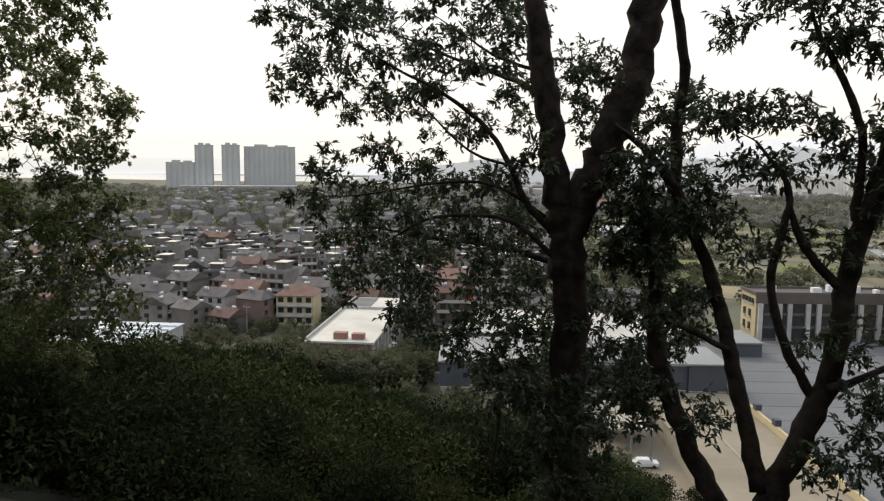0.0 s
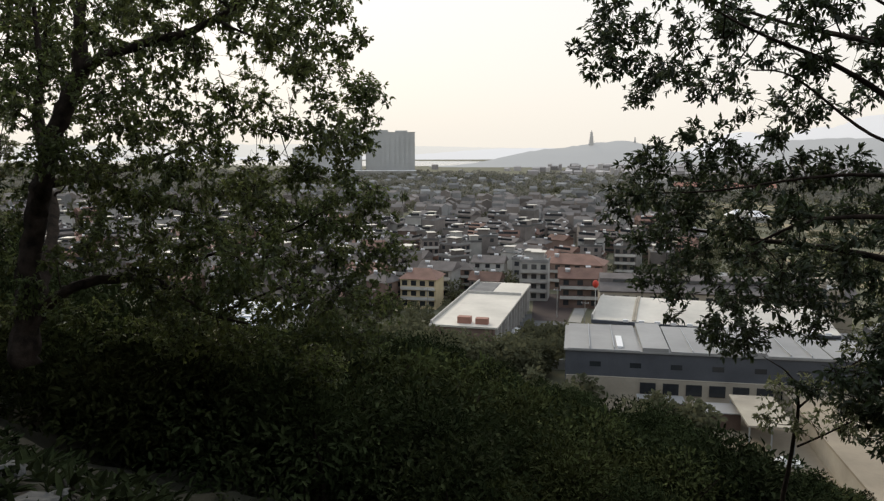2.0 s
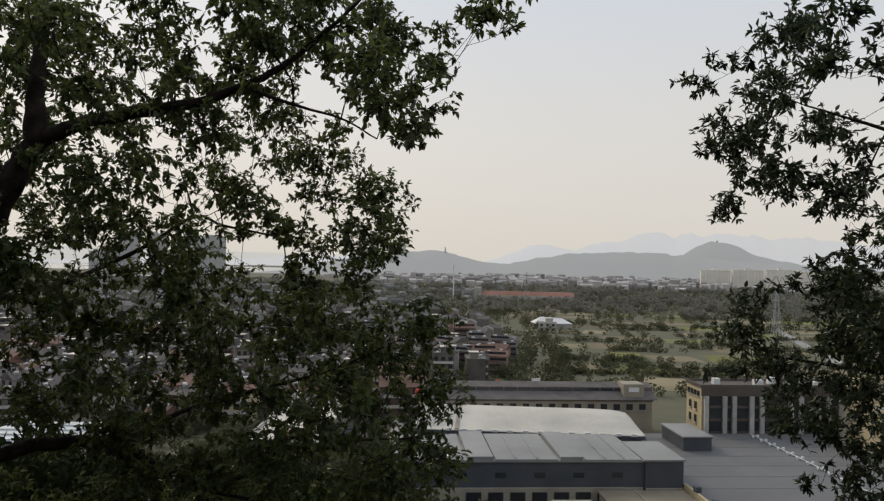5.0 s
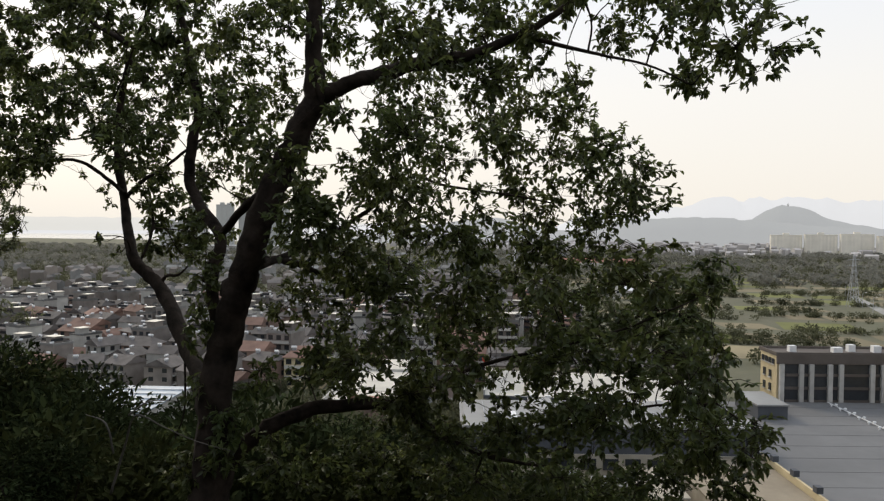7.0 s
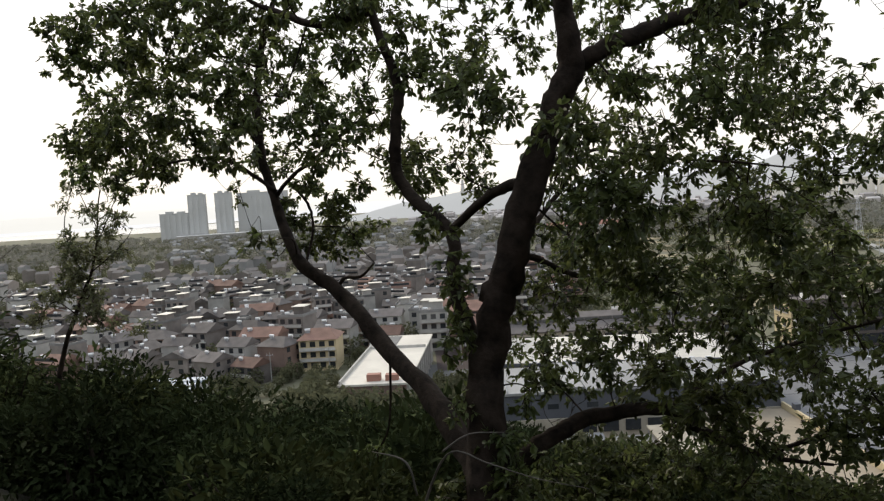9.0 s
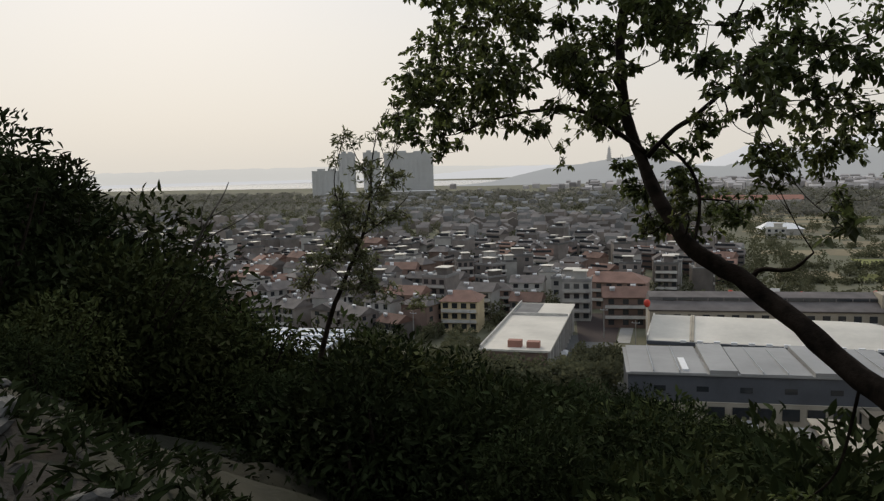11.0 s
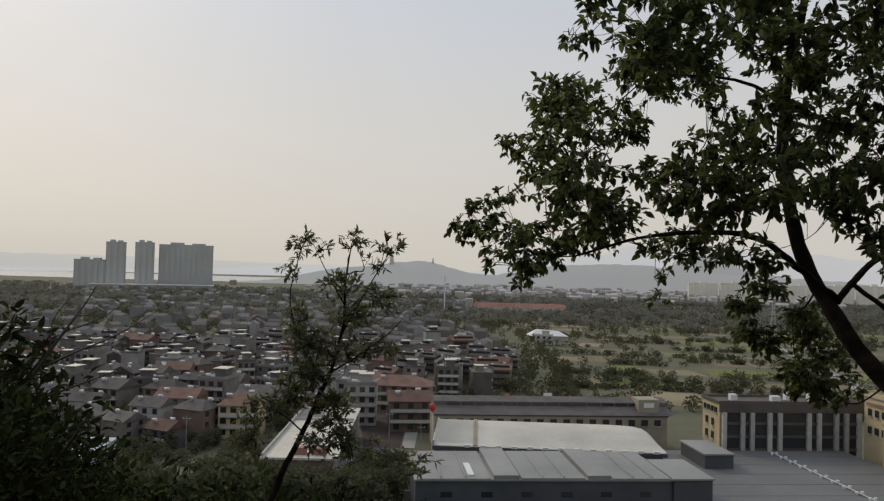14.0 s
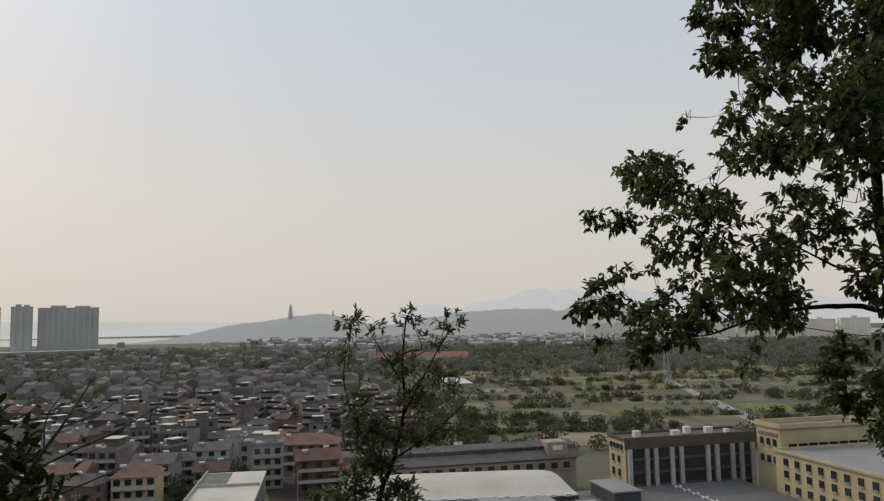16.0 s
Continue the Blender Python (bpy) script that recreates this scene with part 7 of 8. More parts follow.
part("lower_wall", boxes((50.7, 58.3, -1.0, -0.62, 0, 4.6)), WALL_TAN, annex, "tan plastered lower wall")
# white-roofed hall with rounded end, turned a little from the sheds
HALL = Matrix.Translation((-30.4, 178.7, TOWN)) @ Matrix.Rotation(radians(2.8), 4, "Z")
hall = block("factory_hall", 0, 53.0, 0, 27, 8.6, WALL_TAN, ROOF_WHITE, "wide hall with pale cream vaulted roof and rounded end", at=HALL)
bm = bmesh.new()
arch = [(27 * k / 12, 8.96 + 2.4 * sin(pi * (k / 12) ** 1.35)) for k in range(13)]
rows = [[bm.verts.new((u, a, 8.96 + (b - 8.96) * h)) for a, b in arch] for u, h in ((0, 1), (14, 1), (28, 1), (44, 1), (49, 0.92), (52, 0.7), (53.3, 0.4), (53.9, 0.02))]
for r0, r1 in zip(rows, rows[1:]):
    for k in range(12):
        bm.faces.new((r0[k], r1[k], r1[k + 1], r0[k + 1]))
bm.faces.new(rows[0][::-1])
part("vault", bm, ROOF_WHITE, hall, smooth=True)
for u in (9.4, 9.9):
    v, f = tube([(u, a, b + 0.05, 0.28) for a, b in arch], 6)
    mesh_object("rib", v, f, WALL_TAN, hall)
part("end_wall", boxes((-0.35, 0.0, -0.3, 27, 8.0, 10.1)), BALCONY, hall)
part("gutter", boxes((-0.3, 53.8, -0.85, -0.32, 8.1, 8.9)), WALL_DARK, hall)
row_of(hall, "roof_vent", WHITE, 13, 6, 53, -0.9, 8.92, 9.5, 1.3, 0.5)
# long building with a row of square windows and dark ridge roof
longhouse = block("long_workshop", 8.5, 74, 61, 77, 10.2, WALL_TAN, ROOF_TILE, "long two-storey workshop with dark ridge roof and square windows")
bm = bmesh.new()
prof = [(60.4, 10.6), (65, 12.4), (65.2, 13.4), (69, 14.4), (73, 13.2), (77.6, 10.6)]
ra, rb = [bm.verts.new((8.5, a, b)) for a, b in prof], [bm.verts.new((75.5, a, b)) for a, b in prof]
for k in range(5):
    bm.faces.new((ra[k], rb[k], rb[k + 1], ra[k + 1]))
bm.faces.new(ra[::-1])
bm.faces.new(rb)
part("ridge_roof", bm, ROOF_TILE, longhouse)
row_of(longhouse, "window", WINDOW, 17, 10, 73, 60.95, 7.7, 9.4, 1.8)
row_of(longhouse, "clerestory", WINDOW, 14, 12, 68, 65.0, 12.5, 13.2, 3.6, 0.2)
part("stair_hut", boxes((66, 72, 62, 68, 10.56, 14.8)), WALL_TAN, longhouse)
part("hut_window", boxes((67.5, 70.5, 61.85, 62.05, 12.6, 13.9)), WHITE, longhouse)
# office behind the depot: piers and glass bays under a brown top storey
office = block("office_block", 82, 121, 46, 56, 16.6, WALL_YELLOW, OFFICE_STONE, "office block with pale piers, dark glass bays and brown top storey", parapet=0.6, edge=OFFICE_STONE)
part("upper_band", boxes((81.8, 121.2, 45.4, 45.96, 14.6, 17.2)), OFFICE_STONE, office, "brown top storey band")
part("glazing", boxes((83.6, 120.6, 45.7, 45.97, 1, 14.5)), WINDOW, office)
for k, u in enumerate((82.4, 87.4, 90.0, 94.8, 97.6, 105.6, 108.4, 113.2, 116.0, 119.6)):
    part("pier", boxes((u, u + 1.1, 44.8, 45.68, 0, 14.58)), BALCONY, office)
for z in (4.6, 8.0, 11.4):
    part("floor_band", boxes((84, 120.4, 45.4, 45.68, z, z + 0.7)), OFFICE_STONE, office)
row_of(office, "window", WINDOW, 4, 47, 55.4, 81.95, 14.2, 15.6, 1.3, 0.2, "u")
for z in (3.5, 7.0, 10.5):
    row_of(office, "window", WINDOW, 2, 48, 55, 81.95, z, z + 1.9, 1.2, 0.2, "u")
for u, v, w, h in ((87, 50, 3, 2.6), (98, 49, 4, 2.2), (103, 51, 3, 3.0), (109, 50, 3.4, 2.8), (114.5, 49, 1.8, 1.6)):
    part("rooftop_hut", boxes((u, u + w * 0.6, v, v + 1.6, 16.96, 17.0 + h * 0.6)), WHITE, office)
# wide grey roof between the sheds and the office
depot = block("depot", 59.3, 115, -80, 44.6, 4.5, WALL_TAN, ROOF_DEPOT, "huge flat grey metal roofed depot with yellow parapet edge")
part("edge_parapet", boxes((58.5, 58.96, -80, -0.7, 0, 5.5)), WALL_YELLOW, depot, "sunlit yellow side wall")
for k in range(9):
    part("pier_cap", boxes((58.4, 59.5, -74 + 8.4 * k, -72.6 + 8.4 * k, 5.51, 6.6)), WALL_DARK, depot)
part("roof_pipe", boxes((94, 94.16, -50, 44, 5.1, 5.26)), WHITE, depot)
for k in range(15):
    part("roof_rib", boxes((59.5, 114.8, -76 + 8.2 * k, -75.88 + 8.2 * k, 4.86, 4.9)), ROOF_DEPOT, depot)
for k in range(22):
    for u in (93.3, 94.5):
        v, f = tube([(u, -48 + 4.2 * k, 4.86, 0.2), (u, -48 + 4.2 * k, 5.3, 0.2), (u, -48 + 4.2 * k, 5.32, 0.42), (u, -48 + 4.2 * k, 5.6, 0.3)], 8)
        mesh_object("roof_vent", v, f, WHITE, depot)
vent = block("stair_block", 69.5, 76.4, 27, 41, 8.0, WALL_DARK, ROOF_METAL, "small dark rooftop stair block on the grey roof", base=4.86)
# yellow blocks to the east
hostel = block("yellow_block", 120, 149, 33, 43, 19.5, WALL_YELLOW, ROOF_FLAT, "tall yellow rendered block with flat roof", parapet=1.2)
row_of(hostel, "window", WINDOW, 3, 34, 42, 119.95, 15.0, 16.8, 1.3, 0.2, "u")
row_of(hostel, "window", WINDOW, 3, 34, 42, 119.95, 10.5, 12.3, 1.3, 0.2, "u")
row_of(hostel, "window", WINDOW, 8, 122, 147, 32.95, 12.5, 15.8, 2.4, 0.2)
part("sign_bar", boxes((119.7, 119.95, 34, 42, 17.6, 18.4)), WALL_BROWN, hostel)
dorm = block("yellow_dormitory", 116, 150, -40, 30, 14.6, WALL_YELLOW, ROOF_METAL, "long yellow dormitory with rows of windows", parapet=0.6)
for z in (2.2, 5.6, 9.0, 12.0):
    row_of(dorm, "window", WINDOW, 16, -38, 28, 115.95, z, z + 1.7, 1.5, 0.2, "u")

# yard before the shed, with a canopy and parked vans
yard = mesh_object("pavement", [FACTORY @ Vector(c) for c in ((-6, -62, 0.05), (58.2, -62, 0.05), (58.2, -0.55, 0.05), (-6, -0.55, 0.05))], [(0, 1, 2, 3)], YARD)
tagged(yard, "bare tan concrete factory yard", "pavement", kind="structure")
lane = mesh_object("road", [FACTORY @ Vector(c) for c in ((-20, 20.5, 0.08), (-1, 20.5, 0.08), (-1, 75, 0.08), (-20, 75, 0.08))], [(0, 1, 2, 3)], ASPHALT)
tagged(lane, "grey asphalt lane between factory blocks", "road", kind="structure")
tan_hall = block("yard_hall", 41, 58.0, -62, -1.6, 4.0, WALL_TAN, YARD, "low hall with flat tan roof beside the depot")
part("roof_seam", boxes((48, 48.4, -62, -1.6, 4.36, 4.5)), WALL_TAN, tan_hall)
canopy = thing("yard_canopy", FACTORY, label="tan sheet canopy on thin posts in the yard", category="canopy")
part("roof_sheet", boxes((30, 37.6, -24, -8, 4.4, 4.7)), WALL_TAN, canopy)
for u, v in ((30.3, -23.7), (37.3, -23.7), (30.3, -8.3), (37.3, -8.3), (33.8, -23.7)):
    part("post", boxes((u - 0.12, u + 0.12, v - 0.12, v + 0.12, 0.05, 4.4)), STEEL, canopy)
for k, dims in enumerate(((14, 22, -9, -5, 2.6), (24, 31, -14, -9, 3.0))):
    crate = thing("storage_shed", FACTORY, label="low flat storage shed in the yard", category="shed")
    part("wall", boxes((dims[0], dims[1], dims[2], dims[3], 0.05, dims[4])), WALL_BROWN, crate)
    part("roof", boxes((dims[0] - 0.3, dims[1] + 0.3, dims[2] - 0.3, dims[3] + 0.3, dims[4] + 0.01, dims[4] + 0.2)), ROOF_METAL, crate)


def make_car(m, paint, label):
    ob = thing("car", m, label=label, category="car", group="parked cars")
    bm = boxes((-2.1, 2.1, -0.85, 0.85, 0.35, 0.95))
    v = [bm.verts.new(c) for c in ((-1.7, -0.78, 0.95), (1.2, -0.78, 0.95), (1.2, 0.78, 0.95), (-1.7, 0.78, 0.95), (-1.3, -0.65, 1.5), (0.6, -0.65, 1.5), (0.6, 0.65, 1.5), (-1.3, 0.65, 1.5))]
    for f in ((4, 5, 6, 7), (0, 1, 5, 4), (1, 2, 6, 5), (2, 3, 7, 6), (3, 0, 4, 7)):
        bm.faces.new([v[i] for i in f])
    part("body", bm, paint, ob)
    part("windscreen", boxes((0.75, 1.05, -0.6, 0.6, 1.0, 1.35)), WINDOW, ob)
    for x in (-1.3, 1.3):
        for y in (-0.82, 0.82):
            v, f = tube([(x, y - 0.1, 0.33, 0.32), (x, y + 0.1, 0.33, 0.32)], 12)
            mesh_object("wheel", v, f, WINDOW, ob)
    return ob


for u, v, r in ((26, -30, 5), (31, -31, 8), (35, -29, 0), (20, -34, 90), (-8, 24, 80), (-14, 50, 85), (20, -20, 10)):
    make_car(FACTORY @ pose(u, v, 0.09, 0, 0, r), WHITE, "white car parked in the factory yard")

# ---- workshop with concrete frame, court and the houses next to it ----
WORK = Matrix.Translation((-50.5, 165.0, TOWN)) @ Matrix.Rotation(radians(6.5), 4, "Z")
works = thing("frame_workshop", WORK, label="flat white-roofed workshop with dark open concrete frame", category="building")
part("wall", boxes((-16, -1.2, 0, 59, 0, 7.7)), WALL_BROWN, works)
part("roof", boxes((-16.4, 0.2, -0.4, 59.4, 7.72, 8.2)), ROOF_WHITE, works)
for k in range(12):
    part("column", boxes((-0.6, 0.05, 1 + 5.1 * k, 1.7 + 5.1 * k, 0, 7.7)), BALCONY, works)
for z in (2.4, 5.2):
    part("beam", boxes((-0.9, -0.62, 0, 59, z, z + 0.6)), BALCONY, works)
for x0, y0, w, d, h in ((-10, 2, 3.2, 2, 1.6), (-5.6, 2, 3, 2, 1.4)):
    part("rooftop_hut", boxes((x0, x0 + w, y0, y0 + d, 8.21, 8.2 + h)), ROOF_RED, works)
part("roof_wall", boxes((-16.2, -15.8, 0, 59, 8.21, 9.0)), BALCONY, works)
part("roof_wall", boxes((-15.8, 0, 40, 40.4, 8.21, 8.9)), BALCONY, works)
part("roof_patch", boxes((-15.6, -9, 41, 58, 8.205, 8.35)), ROOF_FLAT, works)
court = mesh_object("pavement", [(-62.2, 249.4, TOWN + 0.12), (-53, 209.4, TOWN + 0.12), (-43, 211, TOWN + 0.12), (-47, 254, TOWN + 0.12)], [(0, 1, 2, 3)], COURT)
tagged(court, "dark brown surfaced ground between the workshops", "pavement", kind="structure")
strip = mesh_object("pavement", [(-46.6, 254, TOWN + 0.13), (-42.6, 211, TOWN + 0.13), (-39, 211, TOWN + 0.13), (-42.5, 254, TOWN + 0.13)], [(0, 1, 2, 3)], CONCRETE)
tagged(strip, "pale concrete lane beside the dark court", "pavement", kind="structure")
blue_shed = thing("blue_shed", Matrix.Translation((-130, 152, TOWN)) @ Matrix.Rotation(radians(8), 4, "Z"), label="low shed with pale blue striped metal roof", category="building")
part("wall", boxes((0, 24, 0, 27, 0, 5.8)), WALL_WHITE, blue_shed)
part("roof", boxes((-0.4, 24.4, -0.4, 27.4, 5.82, 6.1)), ROOF_BLUE, blue_shed)
for k in range(5):
    part("roof_ridge", boxes((-0.2, 24.2, 2.5 + 5 * k, 2.9 + 5 * k, 6.11, 6.5)), WHITE, blue_shed)


def make_pole(x, y, h):
    ob = thing("utility_pole", pose(x, y, TOWN), label="grey concrete utility pole with a crossarm", category="utility pole", group="utility poles")
    v, f = tube([(0, 0, 0, 0.17), (0, 0, h, 0.1)], 8)
    mesh_object("pole", v, f, CONCRETE, ob)
    part("crossarm", boxes((-1.1, 1.1, -0.06, 0.06, h - 0.8, h - 0.65)), STEEL, ob)
    for k in (-0.9, 0.0, 0.9):
        part("insulator", boxes((k - 0.05, k + 0.05, -0.05, 0.05, h - 0.64, h - 0.4)), WHITE, ob)
    return ob


for x, y, h in ((-47, 216, 9), (-46, 232, 9), (-84, 205, 8.5), (-80, 240, 9), (-36, 200, 9), (-100, 200, 8.5)):
    make_pole(x, y, h)
yard_wall = thing("yard_wall", pose(-40, 163, TOWN, 0, 0, 8), label="low pale masonry wall along the factory lane", category="wall")
part("wall", boxes((-8, 8, -0.15, 0.15, 0, 2.2)), BALCONY, yard_wall)
part("coping", boxes((-8.1, 8.1, -0.25, 0.25, 2.21, 2.35)), CONCRETE, yard_wall)

# ---- houses of the town ----
WINDOW_MESH = {}


def make_house(name, w, d, floors, wall, roof, style, label, cols=3, side=2, balcony=True):
    """A house on its own origin, front towards -y: wall, roof, windows, balconies, sheds on flat roofs."""
    ob = thing(name, label=label, category="house", group="houses of the town")
    h = 3.2 * floors
    part("wall", boxes((-w / 2, w / 2, -d / 2, d / 2, 0, h)), wall, ob)
    bm = bmesh.new()
    if style == "gable":
        ov, rise = 0.5, d * 0.26
        v = [bm.verts.new(c) for c in ((-w / 2 - ov, -d / 2 - ov, h - 0.1), (w / 2 + ov, -d / 2 - ov, h - 0.1), (w / 2 + ov, d / 2 + ov, h - 0.1), (-w / 2 - ov, d / 2 + ov, h - 0.1), (-w / 2 - ov, 0, h + rise), (w / 2 + ov, 0, h + rise))]
        for f in ((0, 1, 5, 4), (2, 3, 4, 5), (1, 2, 5), (3, 0, 4), (3, 2, 1, 0)):
            bm.faces.new([v[i] for i in f])
    elif style == "hip":
        ov, rise, k = 0.6, d * 0.24, w * 0.24
        v = [bm.verts.new(c) for c in ((-w / 2 - ov, -d / 2 - ov, h - 0.1), (w / 2 + ov, -d / 2 - ov, h - 0.1), (w / 2 + ov, d / 2 + ov, h - 0.1), (-w / 2 - ov, d / 2 + ov, h - 0.1), (-k, 0, h + rise), (k, 0, h + rise))]
        for f in ((0, 1, 5, 4), (2, 3, 4, 5), (1, 2, 5), (3, 0, 4), (3, 2, 1, 0)):
            bm.faces.new([v[i] for i in f])
    else:
        box(bm, -w / 2 - 0.2, w / 2 + 0.2, -d / 2 - 0.2, d / 2 + 0.2, h + 0.004, h + 0.3)
        for a in ((-w / 2 - 0.2, w / 2 + 0.2, -d / 2 - 0.2, -d / 2, h + 0.3, h + 1.0), (-w / 2 - 0.2, -w / 2, -d / 2, d / 2, h + 0.3, h + 1.0), (w / 2, w / 2 + 0.2, -d / 2, d / 2, h + 0.3, h + 1.0)):
            box(bm, *a)
    part("roof", bm, roof, ob)
    for k in range(2):
        tx, ty = w * (-0.3 + 0.5 * k), -d * 0.2 + d * 0.3 * k
        tz = h + 0.31 if style == "flat" else h + d * 0.25 - abs(ty) * 0.42
        v, f = tube([(tx - 0.8, ty, tz + 0.7, 0.42), (tx + 0.8, ty, tz + 0.7, 0.42)], 8)
        mesh_object("water_tank", v, f, WHITE, ob, "white rooftop water tank")
        part("tank_stand", boxes((tx - 0.7, tx + 0.7, ty - 0.3, ty + 0.3, tz - 0.3, tz + 0.35)), STEEL, ob)
    if style == "flat":
        part("stair_hut", boxes((-w * 0.1, w * 0.32, -d * 0.1, d * 0.35, h + 0.31, h + 2.9)), wall, ob)
        part("hut_roof", boxes((-w * 0.16, w * 0.38, -d * 0.16, d * 0.4, h + 2.91, h + 3.1)), ROOF_WHITE, ob)
    key = "window"
    for f in range(floors):
        for c in range(cols):
            x = -w / 2 + w * (c + 0.5) / cols
            m = pose(x, -d / 2, 3.2 * f + 1.0)
            if key not in WINDOW_MESH:
                WINDOW_MESH[key] = part("window", boxes((-0.85, 0.85, -0.06, 0.02, 0, 1.6)), WINDOW, ob)
                WINDOW_MESH[key].matrix_basis = m
            else:
                shared("window", WINDOW_MESH[key], m, ob)
        for c in range(side):
            shared("window", WINDOW_MESH[key], pose(-w / 2, -d / 2 + d * (c + 0.5) / side, 3.2 * f + 1.0, 0, 0, -90), ob)
        if balcony and f:
            part("balcony", boxes((-w / 2 + 0.3, w / 2 - 0.3, -d / 2 - 1.1, -d / 2 - 0.02, 3.2 * f - 0.15, 3.2 * f), (-w / 2 + 0.3, w / 2 - 0.3, -d / 2 - 1.1, -d / 2 - 0.95, 3.2 * f, 3.2 * f + 0.85)), BALCONY, ob)
    return ob


def put(ob, x, y, turn=0.0):
    ob.matrix_basis = pose(x, y, TOWN, 0, 0, turn)
    return ob


put(make_house("house", 11.5, 11, 3, WALL_YELLOW, ROOF_BROWN, "hip", "yellow three-storey house with brown hipped roof and balconies", 4, 3), -91, 218, 8)
put(make_house("house", 10.5, 11, 3, WALL_WHITE, ROOF_FLAT, "flat", "pale cream four-square house with flat roof", 3, 3, False), -68.5, 268, 2)
put(make_house("house", 21, 12, 3, WALL_BROWN, ROOF_BROWN, "hip", "wide reddish-brown house with balconies and brown roof", 6, 3), -51, 266, 0)
put(make_house("house", 12, 10, 2, WALL_WHITE, ROOF_WHITE, "flat", "white flat-roofed house standing among fields", 3, 2), 10, 530, 0)

STYLES = [(10, 10, 3, WALL_GREY, ROOF_TILE, "gable", "grey rendered town house with dark tiled gable roof"),
          (11, 10, 3, WALL_BROWN, ROOF_TILE, "hip", "brown brick town house with dark hipped roof"),
          (9, 11, 4, WALL_GREY, ROOF_FLAT, "flat", "grey four-storey town house with flat roof and stair hut"),
          (12, 9, 3, WALL_WHITE, ROOF_TILE, "gable", "whitewashed town house with grey gable roof"),
          (10, 9, 2, WALL_GREY, ROOF_BROWN, "gable", "low grey house with brown tiled roof"),
          (9, 9, 4, WALL_WHITE, ROOF_FLAT, "flat", "pale flat-roofed concrete town house"),
          (13, 10, 3, WALL_BROWN, ROOF_BROWN, "gable", "brown house with reddish tiled roof")]
def simple_house(ob_label, w, d, floors, wall, roof, style):
    return make_house("house", w, d, floors, wall, roof, style, ob_label, cols=0, side=0, balcony=False)


far_protos = [put(simple_house(s[6].replace("town house", "house"), *s[:6]), -150 + 18 * k, 440 + 5 * (k % 3), 6 * k - 15) for k, s in enumerate(STYLES)]
for ob in far_protos:
    wall = ob.children[0]
    hi = max(v.co.z for v in wall.data.vertices)
    wide, deep = wall.data.vertices[1].co.x, wall.data.vertices[0].co.y
    for f in range(int(round(hi / 3.2))):
        part("window_band", boxes((-wide * 0.82, wide * 0.82, deep - 0.08, deep + 0.02, 3.2 * f + 1.1, 3.2 * f + 2.3)), WINDOW, ob)
protos = [put(make_house("house", *s[:6], s[6]), -140 + 16 * k, 236 + 3 * (k % 3), 4 * k - 12) for k, s in enumerate(STYLES)]
hrng = random.Random(12)
taken = [(-91, 218), (-68.5, 268), (-56, 266), (-46, 266), (10, 530)] + [(-140 + 16 * k, 236 + 3 * (k % 3)) for k in range(7)] + [(-150 + 18 * k, 440 + 5 * (k % 3)) for k in range(7)]
count, rest = 0, []
for row in range(40):
    y = 200 + row * 12.0
    x = -1.25 * y - 20 + hrng.uniform(0, 8)
    end = float(np.interp(y, [200, 262, 300, 420, 560, 720], [-98, -78, -14, -10, -45, -90]))
    while x < end:
        x += hrng.uniform(10.5, 14.5) * (1 + (y - 200) * 0.0002)
        yy = y + hrng.uniform(-4, 4)
        if hrng.random() < 0.06 + (0.3 if x < -0.85 * y else 0) or x > end or any(abs(x - a) < 10.5 and abs(yy - b) < 10 for a, b in taken):
            continue
        if -84 < x < -38 and yy < 262:
            continue
        if x < -0.4 * yy and yy > 430 and hrng.random() < 0.72 or yy > 560 and hrng.random() < 0.4:
            continue
        taken.append((x, yy))
        if count >= 280:
            rest.append((x, yy, hrng.uniform(3.4, 5.2), hrng.uniform(3.2, 4.2), hrng.choice((5.0, 6.5, 8.5, 10)), hrng.gauss(-0.1, 0.25) + hrng.choice((0, 0, 1.57))))
            continue
        ob = copy_thing((protos if yy < 310 and x > -0.8 * yy else far_protos)[hrng.randrange(len(protos))], pose(x, yy, TOWN, 0, 0, hrng.choice((0, 0, 0, 90, 180)) + hrng.gauss(-6, 14)))
        f = hrng.uniform(0.75, 1.0)
        ob.scale = (f, f, hrng.uniform(0.75, 1.0))
        count += 1


# ---- things of the plain ----
def scatter_boxes(name, spots, mat, label, category, roof=ROOF_FAR):
    """Many small plain buildings with ridge roofs, too far to tell apart, as one object."""
    verts, faces = [], []
    for x, y, w, d, h, a in spots:
        ca, sa = cos(a), sin(a)
        n = len(verts)
        for cx, cy, cz in ((-w, -d, 0), (w, -d, 0), (w, d, 0), (-w, d, 0), (-w, -d, h), (w, -d, h), (w, d, h), (-w, d, h), (-w, 0, h + d * 0.5), (w, 0, h + d * 0.5)):
            verts.append((x + cx * ca - cy * sa, y + cx * sa + cy * ca, TOWN + cz))
        faces += [tuple(n + i for i in f) for f in ((0, 1, 5, 4), (1, 2, 6, 9, 5), (2, 3, 7, 6), (3, 0, 4, 8, 7), (4, 5, 9, 8), (6, 7, 8, 9))]
    ob = mesh_object(name, verts, faces, mat)
    ob.data.materials.append(roof)
    ob.data.polygons.foreach_set("material_index", [0, 0, 0, 0, 1, 1] * len(spots))
    return tagged(ob, label, category, kind="stuff")


